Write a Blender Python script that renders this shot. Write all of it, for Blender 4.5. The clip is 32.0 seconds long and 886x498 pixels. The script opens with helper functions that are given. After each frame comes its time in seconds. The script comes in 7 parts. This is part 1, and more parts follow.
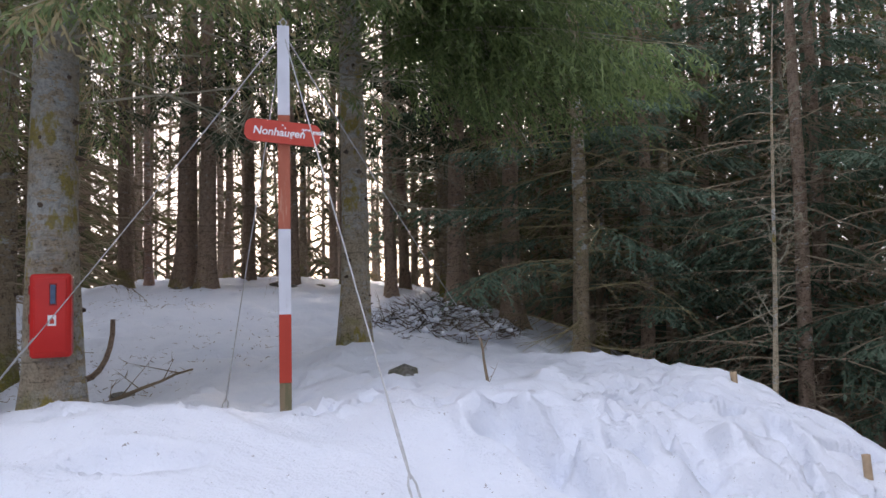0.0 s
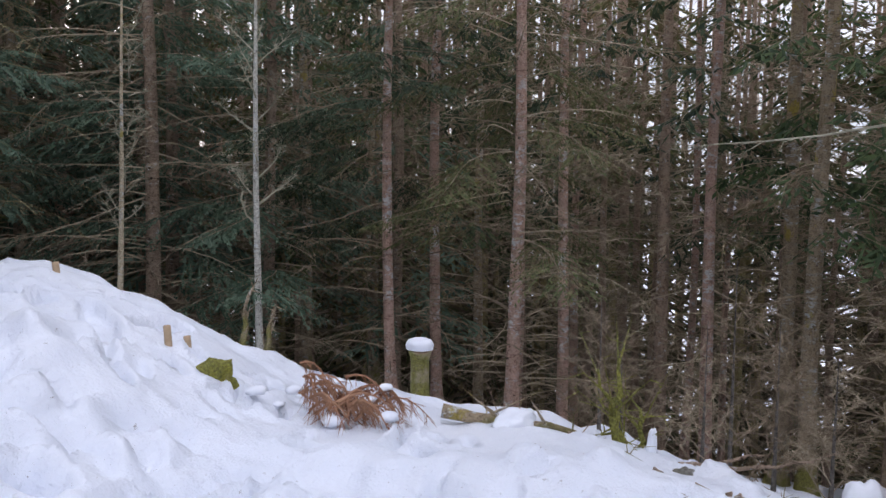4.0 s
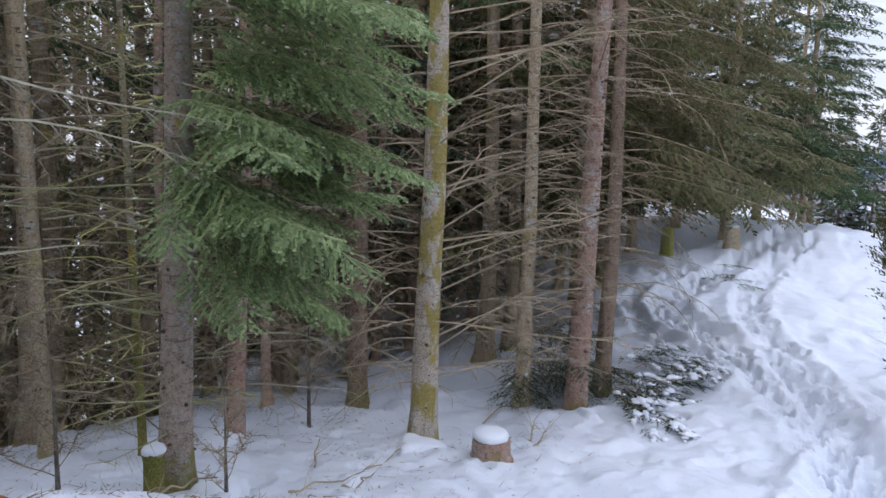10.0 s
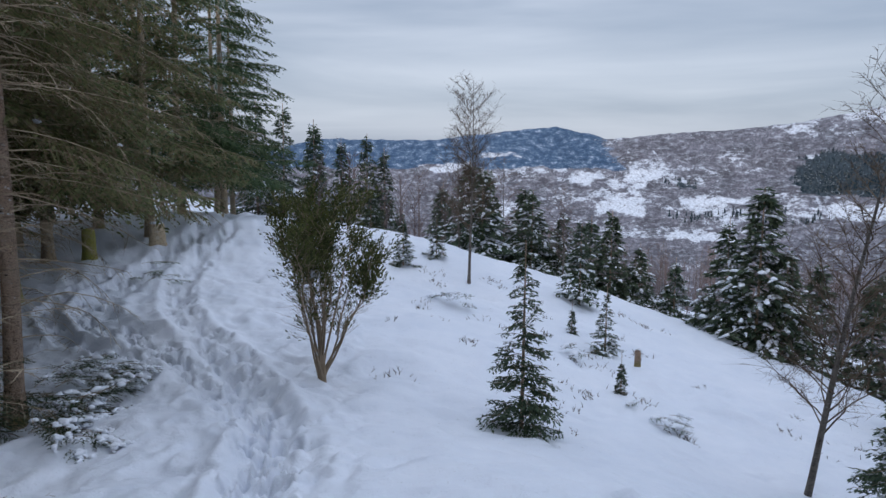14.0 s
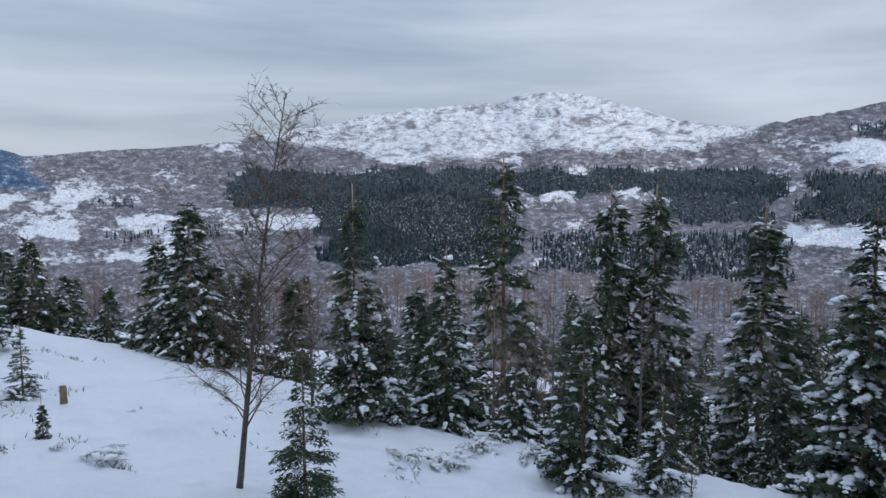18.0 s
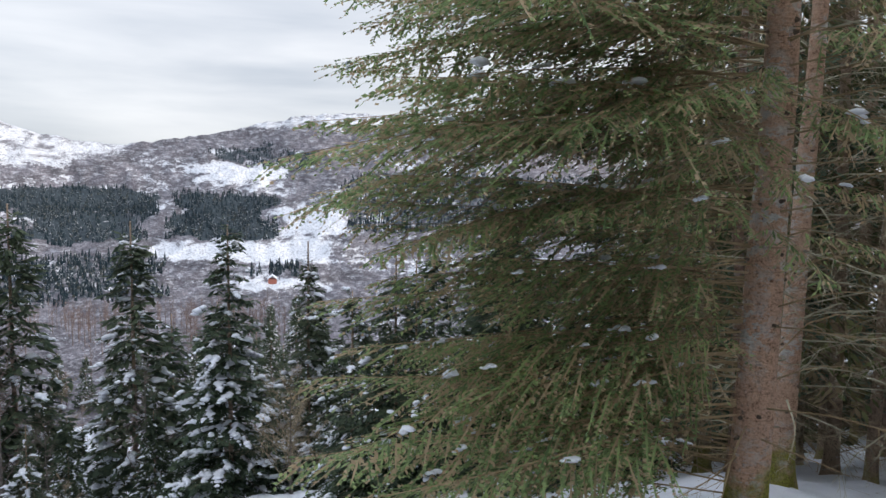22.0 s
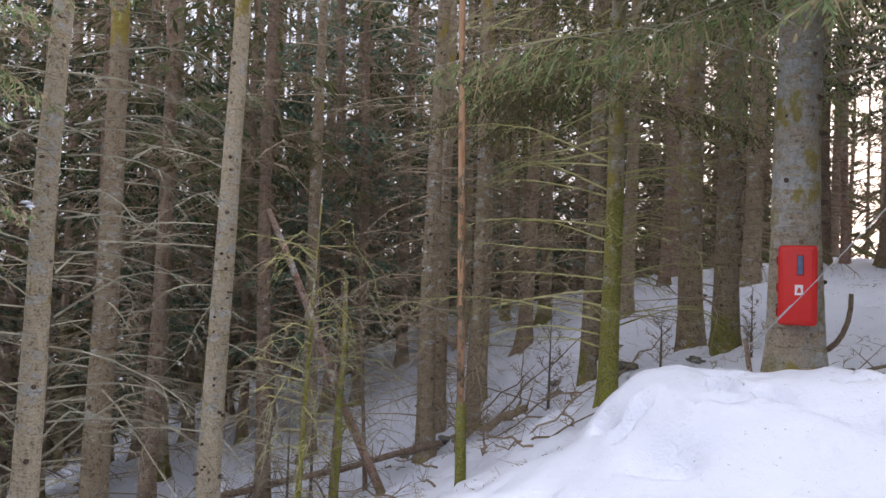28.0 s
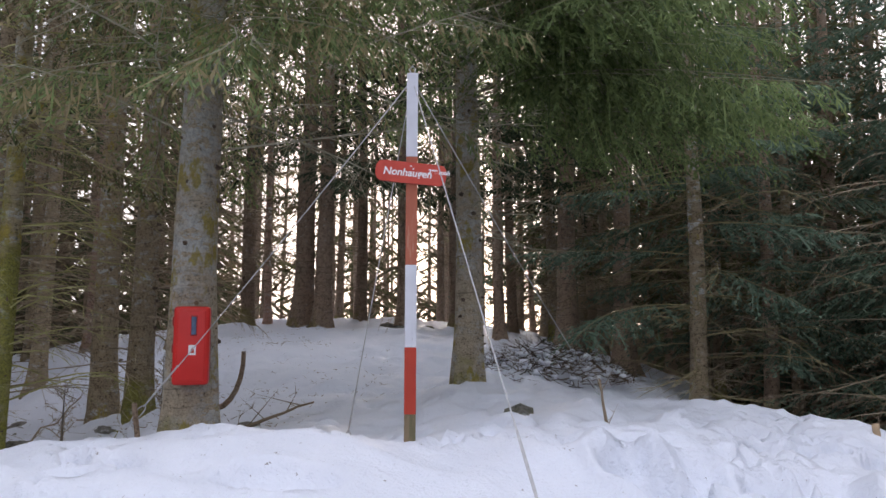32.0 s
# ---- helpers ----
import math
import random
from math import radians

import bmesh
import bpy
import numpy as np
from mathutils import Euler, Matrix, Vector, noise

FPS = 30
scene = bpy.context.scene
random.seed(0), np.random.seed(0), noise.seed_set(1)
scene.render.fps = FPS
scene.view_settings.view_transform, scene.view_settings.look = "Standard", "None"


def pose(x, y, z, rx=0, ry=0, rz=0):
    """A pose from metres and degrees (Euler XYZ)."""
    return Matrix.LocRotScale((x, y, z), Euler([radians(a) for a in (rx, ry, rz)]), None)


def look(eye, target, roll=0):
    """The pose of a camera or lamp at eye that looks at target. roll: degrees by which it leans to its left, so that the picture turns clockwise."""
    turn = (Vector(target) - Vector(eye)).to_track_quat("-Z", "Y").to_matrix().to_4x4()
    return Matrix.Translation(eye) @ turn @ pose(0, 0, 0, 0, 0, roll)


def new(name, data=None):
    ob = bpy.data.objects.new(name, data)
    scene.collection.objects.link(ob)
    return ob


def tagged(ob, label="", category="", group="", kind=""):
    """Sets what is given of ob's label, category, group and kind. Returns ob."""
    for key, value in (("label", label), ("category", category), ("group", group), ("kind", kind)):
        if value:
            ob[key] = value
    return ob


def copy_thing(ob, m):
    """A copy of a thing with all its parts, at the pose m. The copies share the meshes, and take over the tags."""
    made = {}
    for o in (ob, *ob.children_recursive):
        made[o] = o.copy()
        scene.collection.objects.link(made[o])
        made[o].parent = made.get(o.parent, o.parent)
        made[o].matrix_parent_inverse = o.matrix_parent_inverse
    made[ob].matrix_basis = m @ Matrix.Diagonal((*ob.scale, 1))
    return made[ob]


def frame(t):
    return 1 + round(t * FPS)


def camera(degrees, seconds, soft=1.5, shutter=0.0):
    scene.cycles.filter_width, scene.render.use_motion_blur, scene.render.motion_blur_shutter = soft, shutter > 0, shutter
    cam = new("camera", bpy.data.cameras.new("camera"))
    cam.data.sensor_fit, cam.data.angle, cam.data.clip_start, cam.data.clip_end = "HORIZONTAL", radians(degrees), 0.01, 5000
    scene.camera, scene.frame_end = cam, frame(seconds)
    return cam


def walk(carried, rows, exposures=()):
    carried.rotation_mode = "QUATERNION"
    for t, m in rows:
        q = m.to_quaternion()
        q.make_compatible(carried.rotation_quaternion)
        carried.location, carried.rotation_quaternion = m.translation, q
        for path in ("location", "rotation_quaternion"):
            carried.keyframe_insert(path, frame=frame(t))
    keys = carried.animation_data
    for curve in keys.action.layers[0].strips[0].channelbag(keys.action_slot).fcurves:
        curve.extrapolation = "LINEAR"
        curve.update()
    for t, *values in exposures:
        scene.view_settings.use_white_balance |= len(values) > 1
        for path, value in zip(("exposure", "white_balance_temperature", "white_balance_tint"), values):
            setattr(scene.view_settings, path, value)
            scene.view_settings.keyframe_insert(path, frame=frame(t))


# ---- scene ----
cam = camera(63.5, 32.0)


def aim(x, y, z, heading, pitch, roll):
    """A camera's pose from its place, compass heading, tilt and lean in degrees."""
    h, p = radians(heading), radians(pitch)
    e = Vector((x, y, z))
    return look(e, e + Vector((math.sin(h) * math.cos(p), math.cos(h) * math.cos(p), math.sin(p))), roll)


# seconds, x, y, z, heading clockwise from +y, pitch, roll
ROWS = (
    (0, 0.037, 0.619, 1.646, -0.00, 3.32, -1.15),
    (0.5, 0.071, 0.591, 1.634, 7.15, 1.88, -0.94),
    (1, 0.127, 0.559, 1.638, 13.80, 0.53, -0.35),
    (1.5, 0.197, 0.517, 1.651, 19.29, -0.60, -0.71),
    (2, 0.259, 0.467, 1.654, 24.66, -1.74, 0.11),
    (2.5, 0.301, 0.411, 1.649, 29.99, -2.90, 0.01),
    (4.5, 0.321, 0.269, 1.572, 53.06, -5.51, 0.77),
    (5, 0.356, 0.242, 1.578, 59.61, -6.05, 0.88),
    (5.5, 0.394, 0.186, 1.579, 64.93, -6.20, 1.00),
    (6, 0.427, 0.119, 1.576, 70.15, -6.38, 0.84),
    (6.5, 0.449, 0.056, 1.573, 75.44, -6.54, 0.57),
    (7, 0.466, 0.016, 1.571, 80.94, -6.75, 0.53),
    (7.5, 0.482, 0.001, 1.571, 87.33, -7.05, 0.60),
    (8, 0.501, -0.002, 1.572, 93.27, -7.39, 0.71),
    (8.5, 0.511, -0.007, 1.577, 98.84, -7.69, 0.97),
    (9, 0.494, -0.022, 1.571, 104.65, -7.72, 1.31),
    (9.5, 0.462, -0.074, 1.558, 110.06, -7.73, 1.32),
    (10, 0.429, -0.153, 1.549, 115.10, -7.73, 1.32),
    (10.5, 0.402, -0.245, 1.555, 119.70, -7.95, 1.27),
    (11, 0.348, -0.315, 1.574, 123.95, -8.21, 1.10),
    (11.5, 0.285, -0.365, 1.598, 129.79, -8.26, 1.14),
    (12, 0.265, -0.374, 1.608, 135.75, -8.22, 1.12),
    (12.5, 0.267, -0.377, 1.611, 141.87, -8.02, 1.10),
    (13, 0.259, -0.390, 1.614, 147.95, -7.83, 0.99),
    (13.5, 0.223, -0.392, 1.615, 153.06, -7.69, 0.72),
    (15.5, -0.102, -0.380, 1.608, 173.46, -6.63, -0.38),
    (16, -0.133, -0.384, 1.607, 178.83, -6.34, -0.57),
    (16.5, -0.161, -0.386, 1.604, 184.55, -6.18, -0.67),
    (17, -0.196, -0.388, 1.602, 189.10, -6.03, -0.68),
    (17.5, -0.225, -0.391, 1.603, 193.72, -5.95, -0.55),
    (18, -0.237, -0.393, 1.598, 200.79, -6.02, -0.22),
    (18.5, -0.236, -0.394, 1.591, 207.20, -6.05, -0.18),
    (19, -0.235, -0.397, 1.590, 213.74, -6.02, -0.18),
    (19.5, -0.249, -0.392, 1.607, 219.36, -5.68, -0.44),
    (20, -0.284, -0.353, 1.632, 224.49, -5.45, -0.65),
    (20.5, -0.332, -0.314, 1.619, 229.44, -5.15, -0.42),
    (21, -0.361, -0.289, 1.602, 234.61, -4.95, -0.24),
    (21.5, -0.370, -0.272, 1.608, 241.37, -4.68, 0.24),
    (22, -0.378, -0.260, 1.607, 248.16, -4.45, 0.46),
    (22.5, -0.392, -0.253, 1.592, 253.33, -4.27, 0.56),
    (23, -0.392, -0.241, 1.591, 258.68, -4.22, 0.36),
    (23.5, -0.388, -0.224, 1.597, 264.35, -4.09, 0.36),
    (24, -0.385, -0.175, 1.607, 269.77, -4.05, 0.66),
    (24.5, -0.374, -0.104, 1.616, 275.23, -3.84, 0.94),
    (25, -0.380, -0.023, 1.618, 280.11, -3.57, 1.10),
    (25.5, -0.392, 0.036, 1.619, 285.20, -3.27, 1.31),
    (26, -0.399, 0.058, 1.622, 290.77, -2.80, 1.40),
    (26.5, -0.407, 0.070, 1.623, 296.77, -2.30, 1.53),
    (28.5, -0.387, 0.315, 1.586, 313.80, 2.90, 1.92),
    (29, -0.348, 0.382, 1.587, 317.99, 4.72, 1.79),
    (29.5, -0.309, 0.434, 1.596, 324.63, 5.49, 0.89),
    (30, -0.265, 0.465, 1.600, 331.55, 6.12, 0.28),
    (30.5, -0.215, 0.484, 1.601, 338.19, 6.75, -0.02),
    (31, -0.161, 0.499, 1.599, 343.56, 7.00, -0.03),
    (31.5, -0.112, 0.517, 1.594, 348.51, 7.06, 0.15),
    (32, -0.072, 0.531, 1.587, 351.79, 7.05, 0.14),
)
# seconds, stops, kelvin, tint: the camera opens up under the trees and closes over the valley
EXPOSURE = (
    (0, 1.08, 6550, 20), (2.5, 1.14, 6550, 20), (4.5, 1.25, 6650, 20), (6, 1.36, 6750, 20), (8, 1.42, 6600, 17), (9, 1.42, 6450, 16), (10.2, 1.04, 6250, 17), (11.5, 0.74, 6200, 15), (12.2, 0.66, 6100, 14), (13, 0.44, 6050, 14),
    (16, 0.16, 5950, 8), (19, 0.24, 6100, 11), (20, 0.32, 6300, 11), (21.5, 0.62, 6600, 12), (23, 0.98, 6950, 12), (24, 1.36, 7150, 15), (25, 1.5, 7050, 15), (26.5, 1.4, 6850, 18),
    (28.5, 1.32, 6700, 22), (30, 1.2, 6650, 21), (32, 1.1, 6700, 20),
)
walk(cam, [(r[0], aim(*r[1:])) for r in ROWS], EXPOSURE)
# ---- sky and sun ----
SUN_HEADING, SUN_HEIGHT = radians(356), radians(13)
sun_way = Vector((math.sin(SUN_HEADING) * math.cos(SUN_HEIGHT), math.cos(SUN_HEADING) * math.cos(SUN_HEIGHT), math.sin(SUN_HEIGHT)))
world = bpy.data.worlds.new("winter_sky")
scene.world = world
world.use_nodes = True
wn, wl = world.node_tree.nodes, world.node_tree.links
wn.clear()
w_out, w_back = wn.new("ShaderNodeOutputWorld"), wn.new("ShaderNodeBackground")
w_sky = wn.new("ShaderNodeTexSky")
w_sky.sky_type, w_sky.sun_disc = "NISHITA", False
w_sky.sun_elevation, w_sky.sun_rotation = SUN_HEIGHT, SUN_HEADING
w_sky.air_density, w_sky.dust_density = 1.0, 1.5
w_dim = wn.new("ShaderNodeVectorMath")
w_dim.operation = "SCALE"
w_dim.inputs["Scale"].default_value = 0.10
wl.new(w_sky.outputs["Color"], w_dim.inputs[0])
# a sheet of stratus with long streaks over most of the blue
w_co, w_map, w_noise = wn.new("ShaderNodeTexCoord"), wn.new("ShaderNodeMapping"), wn.new("ShaderNodeTexNoise")
w_map.inputs["Scale"].default_value = (1.0, 1.3, 9.0)
w_map.inputs["Rotation"].default_value = (radians(4), radians(-5), 0)
w_noise.inputs["Scale"].default_value, w_noise.inputs["Detail"].default_value = 1.6, 5
w_noise.inputs["Distortion"].default_value = 0.35
wl.new(w_co.outputs["Generated"], w_map.inputs["Vector"])
wl.new(w_map.outputs["Vector"], w_noise.inputs["Vector"])
w_ramp = wn.new("ShaderNodeValToRGB")
w_ramp.color_ramp.elements[0].position, w_ramp.color_ramp.elements[0].color = 0.30, (0.40, 0.46, 0.55, 1)
w_ramp.color_ramp.elements[1].position, w_ramp.color_ramp.elements[1].color = 0.72, (0.74, 0.78, 0.84, 1)
wl.new(w_noise.outputs["Fac"], w_ramp.inputs["Fac"])
w_mix = wn.new("ShaderNodeMix")
w_mix.data_type = "RGBA"
w_mix.inputs["Factor"].default_value = 0.88
wl.new(w_dim.outputs["Vector"], w_mix.inputs["A"])
# an overcast sky is dimmest at the skyline and brightest overhead
w_sep, w_sq, w_lift, w_cloud = wn.new("ShaderNodeSeparateXYZ"), wn.new("ShaderNodeMath"), wn.new("ShaderNodeMath"), wn.new("ShaderNodeVectorMath")
w_sq.operation, w_lift.operation, w_cloud.operation = "MULTIPLY", "MULTIPLY_ADD", "SCALE"
wl.new(w_co.outputs["Generated"], w_sep.inputs[0])
wl.new(w_sep.outputs["Z"], w_sq.inputs[0])
wl.new(w_sep.outputs["Z"], w_sq.inputs[1])
wl.new(w_sq.outputs["Value"], w_lift.inputs[0])
w_lift.inputs[1].default_value, w_lift.inputs[2].default_value = 1.25, 0.76
wl.new(w_ramp.outputs["Color"], w_cloud.inputs[0])
wl.new(w_lift.outputs["Value"], w_cloud.inputs["Scale"])
wl.new(w_cloud.outputs["Vector"], w_mix.inputs["B"])
# the veiled sun brightens the cloud round it
w_dot, w_max, w_pow, w_glow = wn.new("ShaderNodeVectorMath"), wn.new("ShaderNodeMath"), wn.new("ShaderNodeMath"), wn.new("ShaderNodeVectorMath")
w_dot.operation, w_max.operation, w_pow.operation, w_glow.operation = "DOT_PRODUCT", "MAXIMUM", "POWER", "SCALE"
w_dot.inputs[1].default_value = sun_way
w_max.inputs[1].default_value = 0.0
w_pow.inputs[1].default_value = 14
w_glow.inputs[0].default_value = (2.0, 1.65, 1.3)
wl.new(w_co.outputs["Generated"], w_dot.inputs[0])
wl.new(w_dot.outputs["Value"], w_max.inputs[0])
wl.new(w_max.outputs["Value"], w_pow.inputs[0])
wl.new(w_pow.outputs["Value"], w_glow.inputs["Scale"])
w_add = wn.new("ShaderNodeVectorMath")
w_add.operation = "ADD"
wl.new(w_mix.outputs["Result"], w_add.inputs[0])
wl.new(w_glow.outputs["Vector"], w_add.inputs[1])
wl.new(w_add.outputs["Vector"], w_back.inputs["Color"])
w_back.inputs["Strength"].default_value = 1.0
wl.new(w_back.outputs["Background"], w_out.inputs["Surface"])

sun = new("sun", bpy.data.lights.new("sun", "SUN"))
sun.data.energy, sun.data.angle, sun.data.color = 1.5, radians(14), (1.0, 0.9, 0.78)
sun.matrix_world = look(sun_way * 50, (0, 0, 0))
# ---- materials ----
class Nodes:
    """A short way to write a node material."""

    def __init__(self, name, roughness=0.7, metallic=0.0, specular=0.4):
        self.mat = bpy.data.materials.new(name)
        self.mat.use_nodes = True
        self.tree = self.mat.node_tree
        self.bsdf = self.tree.nodes["Principled BSDF"]
        self.bsdf.inputs["Roughness"].default_value = roughness
        self.bsdf.inputs["Metallic"].default_value = metallic
        self.bsdf.inputs["Specular IOR Level"].default_value = specular
        self.co = self.tree.nodes.new("ShaderNodeTexCoord").outputs["Object"]

    def add(self, kind, **values):
        node = self.tree.nodes.new(kind)
        for key, value in values.items():
            node.inputs[key.replace("_", " ")].default_value = value
        return node

    def link(self, a, b):
        self.tree.links.new(a, b)

    def noise(self, scale, detail=4, stretch=(1, 1, 1), rough=0.55, distortion=0.0, co=None):
        m = self.add("ShaderNodeMapping", Scale=stretch)
        self.link(co or self.co, m.inputs["Vector"])
        n = self.add("ShaderNodeTexNoise", Scale=scale, Detail=detail, Roughness=rough, Distortion=distortion)
        self.link(m.outputs["Vector"], n.inputs["Vector"])
        return n.outputs["Fac"]

    def ramp(self, fac, stops):
        r = self.add("ShaderNodeValToRGB")
        els = r.color_ramp.elements
        while len(els) < len(stops):
            els.new(0.5)
        for el, (p, c) in zip(els, stops):
            el.position = p
            el.color = (*c, 1) if len(c) == 3 else c
        self.link(fac, r.inputs["Fac"])
        return r.outputs["Color"]

    def edge(self, fac, lo, hi):
        r = self.add("ShaderNodeMapRange")
        r.interpolation_type = "SMOOTHSTEP"
        r.inputs["From Min"].default_value, r.inputs["From Max"].default_value = lo, hi
        self.link(fac, r.inputs["Value"])
        return r.outputs["Result"]

    def math(self, op, a, b):
        n = self.add("ShaderNodeMath")
        n.operation = op
        for k, v in enumerate((a, b)):
            if isinstance(v, (int, float)):
                n.inputs[k].default_value = v
            else:
                self.link(v, n.inputs[k])
        return n.outputs["Value"]

    def mix(self, fac, a, b, blend="MIX"):
        n = self.add("ShaderNodeMix")
        n.data_type, n.blend_type = "RGBA", blend
        for key, v in (("Factor", fac), ("A", a), ("B", b)):
            sock = n.inputs[key] if key == "Factor" else [s for s in n.inputs if s.name == key and s.type == "RGBA"][0]
            if isinstance(v, (int, float)):
                sock.default_value = v
            elif isinstance(v, tuple):
                sock.default_value = (*v, 1)
            else:
                self.link(v, sock)
        return [s for s in n.outputs if s.type == "RGBA"][0]

    def bump(self, fac, strength=0.3, distance=0.01):
        n = self.add("ShaderNodeBump", Strength=strength, Distance=distance)
        self.link(fac, n.inputs["Height"])
        self.link(n.outputs["Normal"], self.bsdf.inputs["Normal"])

    def random(self):
        return self.add("ShaderNodeObjectInfo").outputs["Random"]

    def island(self):
        return self.add("ShaderNodeNewGeometry").outputs["Random Per Island"]

    def height(self):
        n = self.add("ShaderNodeSeparateXYZ")
        self.link(self.co, n.inputs[0])
        return n.outputs["Z"]

    def colour(self, c):
        if isinstance(c, tuple):
            self.bsdf.inputs["Base Color"].default_value = (*c, 1)
        else:
            self.link(c, self.bsdf.inputs["Base Color"])
        return self.mat


def plain(name, a, b, scale=12, rough=0.6, metallic=0.0, bump=0.2):
    """Paint, wood or metal in two close tones with a fine grain."""
    n = Nodes(name, rough, metallic)
    f = n.noise(scale, 5)
    n.bump(n.noise(scale * 6, 3), bump, 0.003)
    return n.colour(n.ramp(f, ((0.3, a), (0.7, b))))


def snow_material():
    """Old trodden snow: faintly uneven tone, crumbs, shed needles, wind-worn grain."""
    n = Nodes("snow", 0.55, 0, 0.3)
    base = n.ramp(n.math("ADD", n.math("MULTIPLY", n.noise(0.5, 4), 0.6), n.math("MULTIPLY", n.noise(3.2, 5, rough=0.65), 0.4)), ((0.34, (0.635, 0.68, 0.765)), (0.66, (0.73, 0.76, 0.825))))
    specks = n.math("MULTIPLY", n.edge(n.noise(22, 4, rough=0.78), 0.655, 0.70), n.edge(n.noise(0.35, 3), 0.36, 0.60))
    base = n.mix(n.math("MULTIPLY", specks, 0.8), base, (0.13, 0.10, 0.07))
    crumbs = n.edge(n.noise(26, 3, rough=0.6), 0.56, 0.74)
    fine = n.math("ADD", n.math("ADD", n.math("MULTIPLY", n.noise(7, 5, rough=0.62), 0.8), n.math("MULTIPLY", n.noise(55, 4), 0.25)), n.math("MULTIPLY", crumbs, 0.16))
    n.bump(fine, 0.5, 0.07)
    return n.colour(base)


def clean_snow():
    n = Nodes("fresh_snow", 0.55, 0, 0.3)
    n.bump(n.noise(40, 4), 0.3, 0.01)
    return n.colour(n.ramp(n.noise(3, 3), ((0.3, (0.69, 0.73, 0.81)), (0.7, (0.78, 0.81, 0.87)))))


def hillside():
    """Far slopes: snowy clearings, leafless birch scrub, dark spruce plantations, bare rocky tops, a wooded ridge with
    distance haze painted in as blue.
    The land cover is stored in the mesh (red spruce, green scrub, blue rocky top, alpha far ridge); the noise runs in
    degrees of bearing and height."""
    n = Nodes("far_hillside", 0.9, 0, 0.1)
    uv = n.add("ShaderNodeUVMap")
    uv.uv_map = "bearing"
    n.co = uv.outputs["UV"]
    cover = n.add("ShaderNodeAttribute")
    cover.attribute_name = "cover"
    sep = n.add("ShaderNodeSeparateColor")
    n.link(cover.outputs["Color"], sep.inputs[0])
    mid = n.noise(1.5, 7, (1, 1.9, 1), 0.72)
    fine, speck = n.noise(5.5, 5, (1, 1.4, 1), 0.8), n.noise(11, 4, (1, 0.65, 1), 0.8)
    ragged = n.math("ADD", n.math("MULTIPLY", n.math("SUBTRACT", mid, 0.5), 2.6), n.math("MULTIPLY", n.math("SUBTRACT", fine, 0.5), 1.6))
    snow = n.ramp(fine, ((0.36, (0.24, 0.25, 0.28)), (0.48, (0.54, 0.57, 0.63)), (0.60, (0.70, 0.73, 0.78))))
    drift = n.math("MULTIPLY", n.edge(n.noise(1.6, 8, (1, 2.4, 1), 0.78, 0.2), 0.46, 0.72), 0.62)
    # birch brown with a cast of distance blue mixed into the colour
    scrub = n.ramp(n.noise(7.5, 6, (1, 0.7, 1), 0.8), ((0.32, (0.046, 0.045, 0.060)), (0.50, (0.098, 0.092, 0.112)), (0.68, (0.21, 0.20, 0.225))))
    spruce = n.ramp(speck, ((0.40, (0.012, 0.022, 0.030)), (0.60, (0.045, 0.062, 0.075)), (0.74, (0.30, 0.33, 0.37))))
    grit = n.noise(9, 7, (1, 1.9, 1), 0.82, 0.2)
    stones = n.edge(n.math("ADD", n.math("MULTIPLY", grit, 0.62), n.math("MULTIPLY", mid, 0.42)), 0.515, 0.60)
    top = n.mix(n.math("MULTIPLY", stones, 0.85), n.ramp(n.noise(2.6, 8, (1, 2.2, 1), 0.8), ((0.36, (0.38, 0.40, 0.45)), (0.54, (0.66, 0.69, 0.74)))), (0.075, 0.075, 0.09))
    # ridge woods: the blue is air haze painted into the base colour
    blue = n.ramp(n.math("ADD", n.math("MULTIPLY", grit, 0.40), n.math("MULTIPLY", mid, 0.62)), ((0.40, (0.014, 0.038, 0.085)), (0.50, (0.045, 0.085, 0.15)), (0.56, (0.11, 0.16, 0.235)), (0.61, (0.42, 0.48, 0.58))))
    tone = n.add("ShaderNodeHueSaturation", Saturation=0.9)
    n.link(n.math("ADD", n.math("MULTIPLY", n.edge(n.noise(0.45, 5, (1, 2.2, 1), 0.65), 0.32, 0.68), 0.70), 0.58), tone.inputs["Value"])
    n.link(scrub, tone.inputs["Color"])
    scrub = tone.outputs["Color"]
    gully = n.math("MULTIPLY", n.edge(n.noise(0.6, 9, (1, 2.4, 1), 0.74, 0.8), 0.50, 0.62), 0.8)
    top = n.mix(gully, top, scrub)
    scrub = n.mix(drift, scrub, (0.62, 0.65, 0.71))
    c = n.mix(n.edge(n.math("ADD", sep.outputs["Green"], ragged), 0.42, 0.58), snow, scrub)
    c = n.mix(n.edge(n.math("ADD", sep.outputs["Blue"], n.math("MULTIPLY", ragged, 0.9)), 0.40, 0.60), c, top)
    c = n.mix(n.edge(n.math("ADD", sep.outputs["Red"], n.math("MULTIPLY", ragged, 0.5)), 0.45, 0.55), c, spruce)
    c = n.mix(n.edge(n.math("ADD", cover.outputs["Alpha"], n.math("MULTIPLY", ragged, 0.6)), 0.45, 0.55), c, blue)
    return n.colour(c)


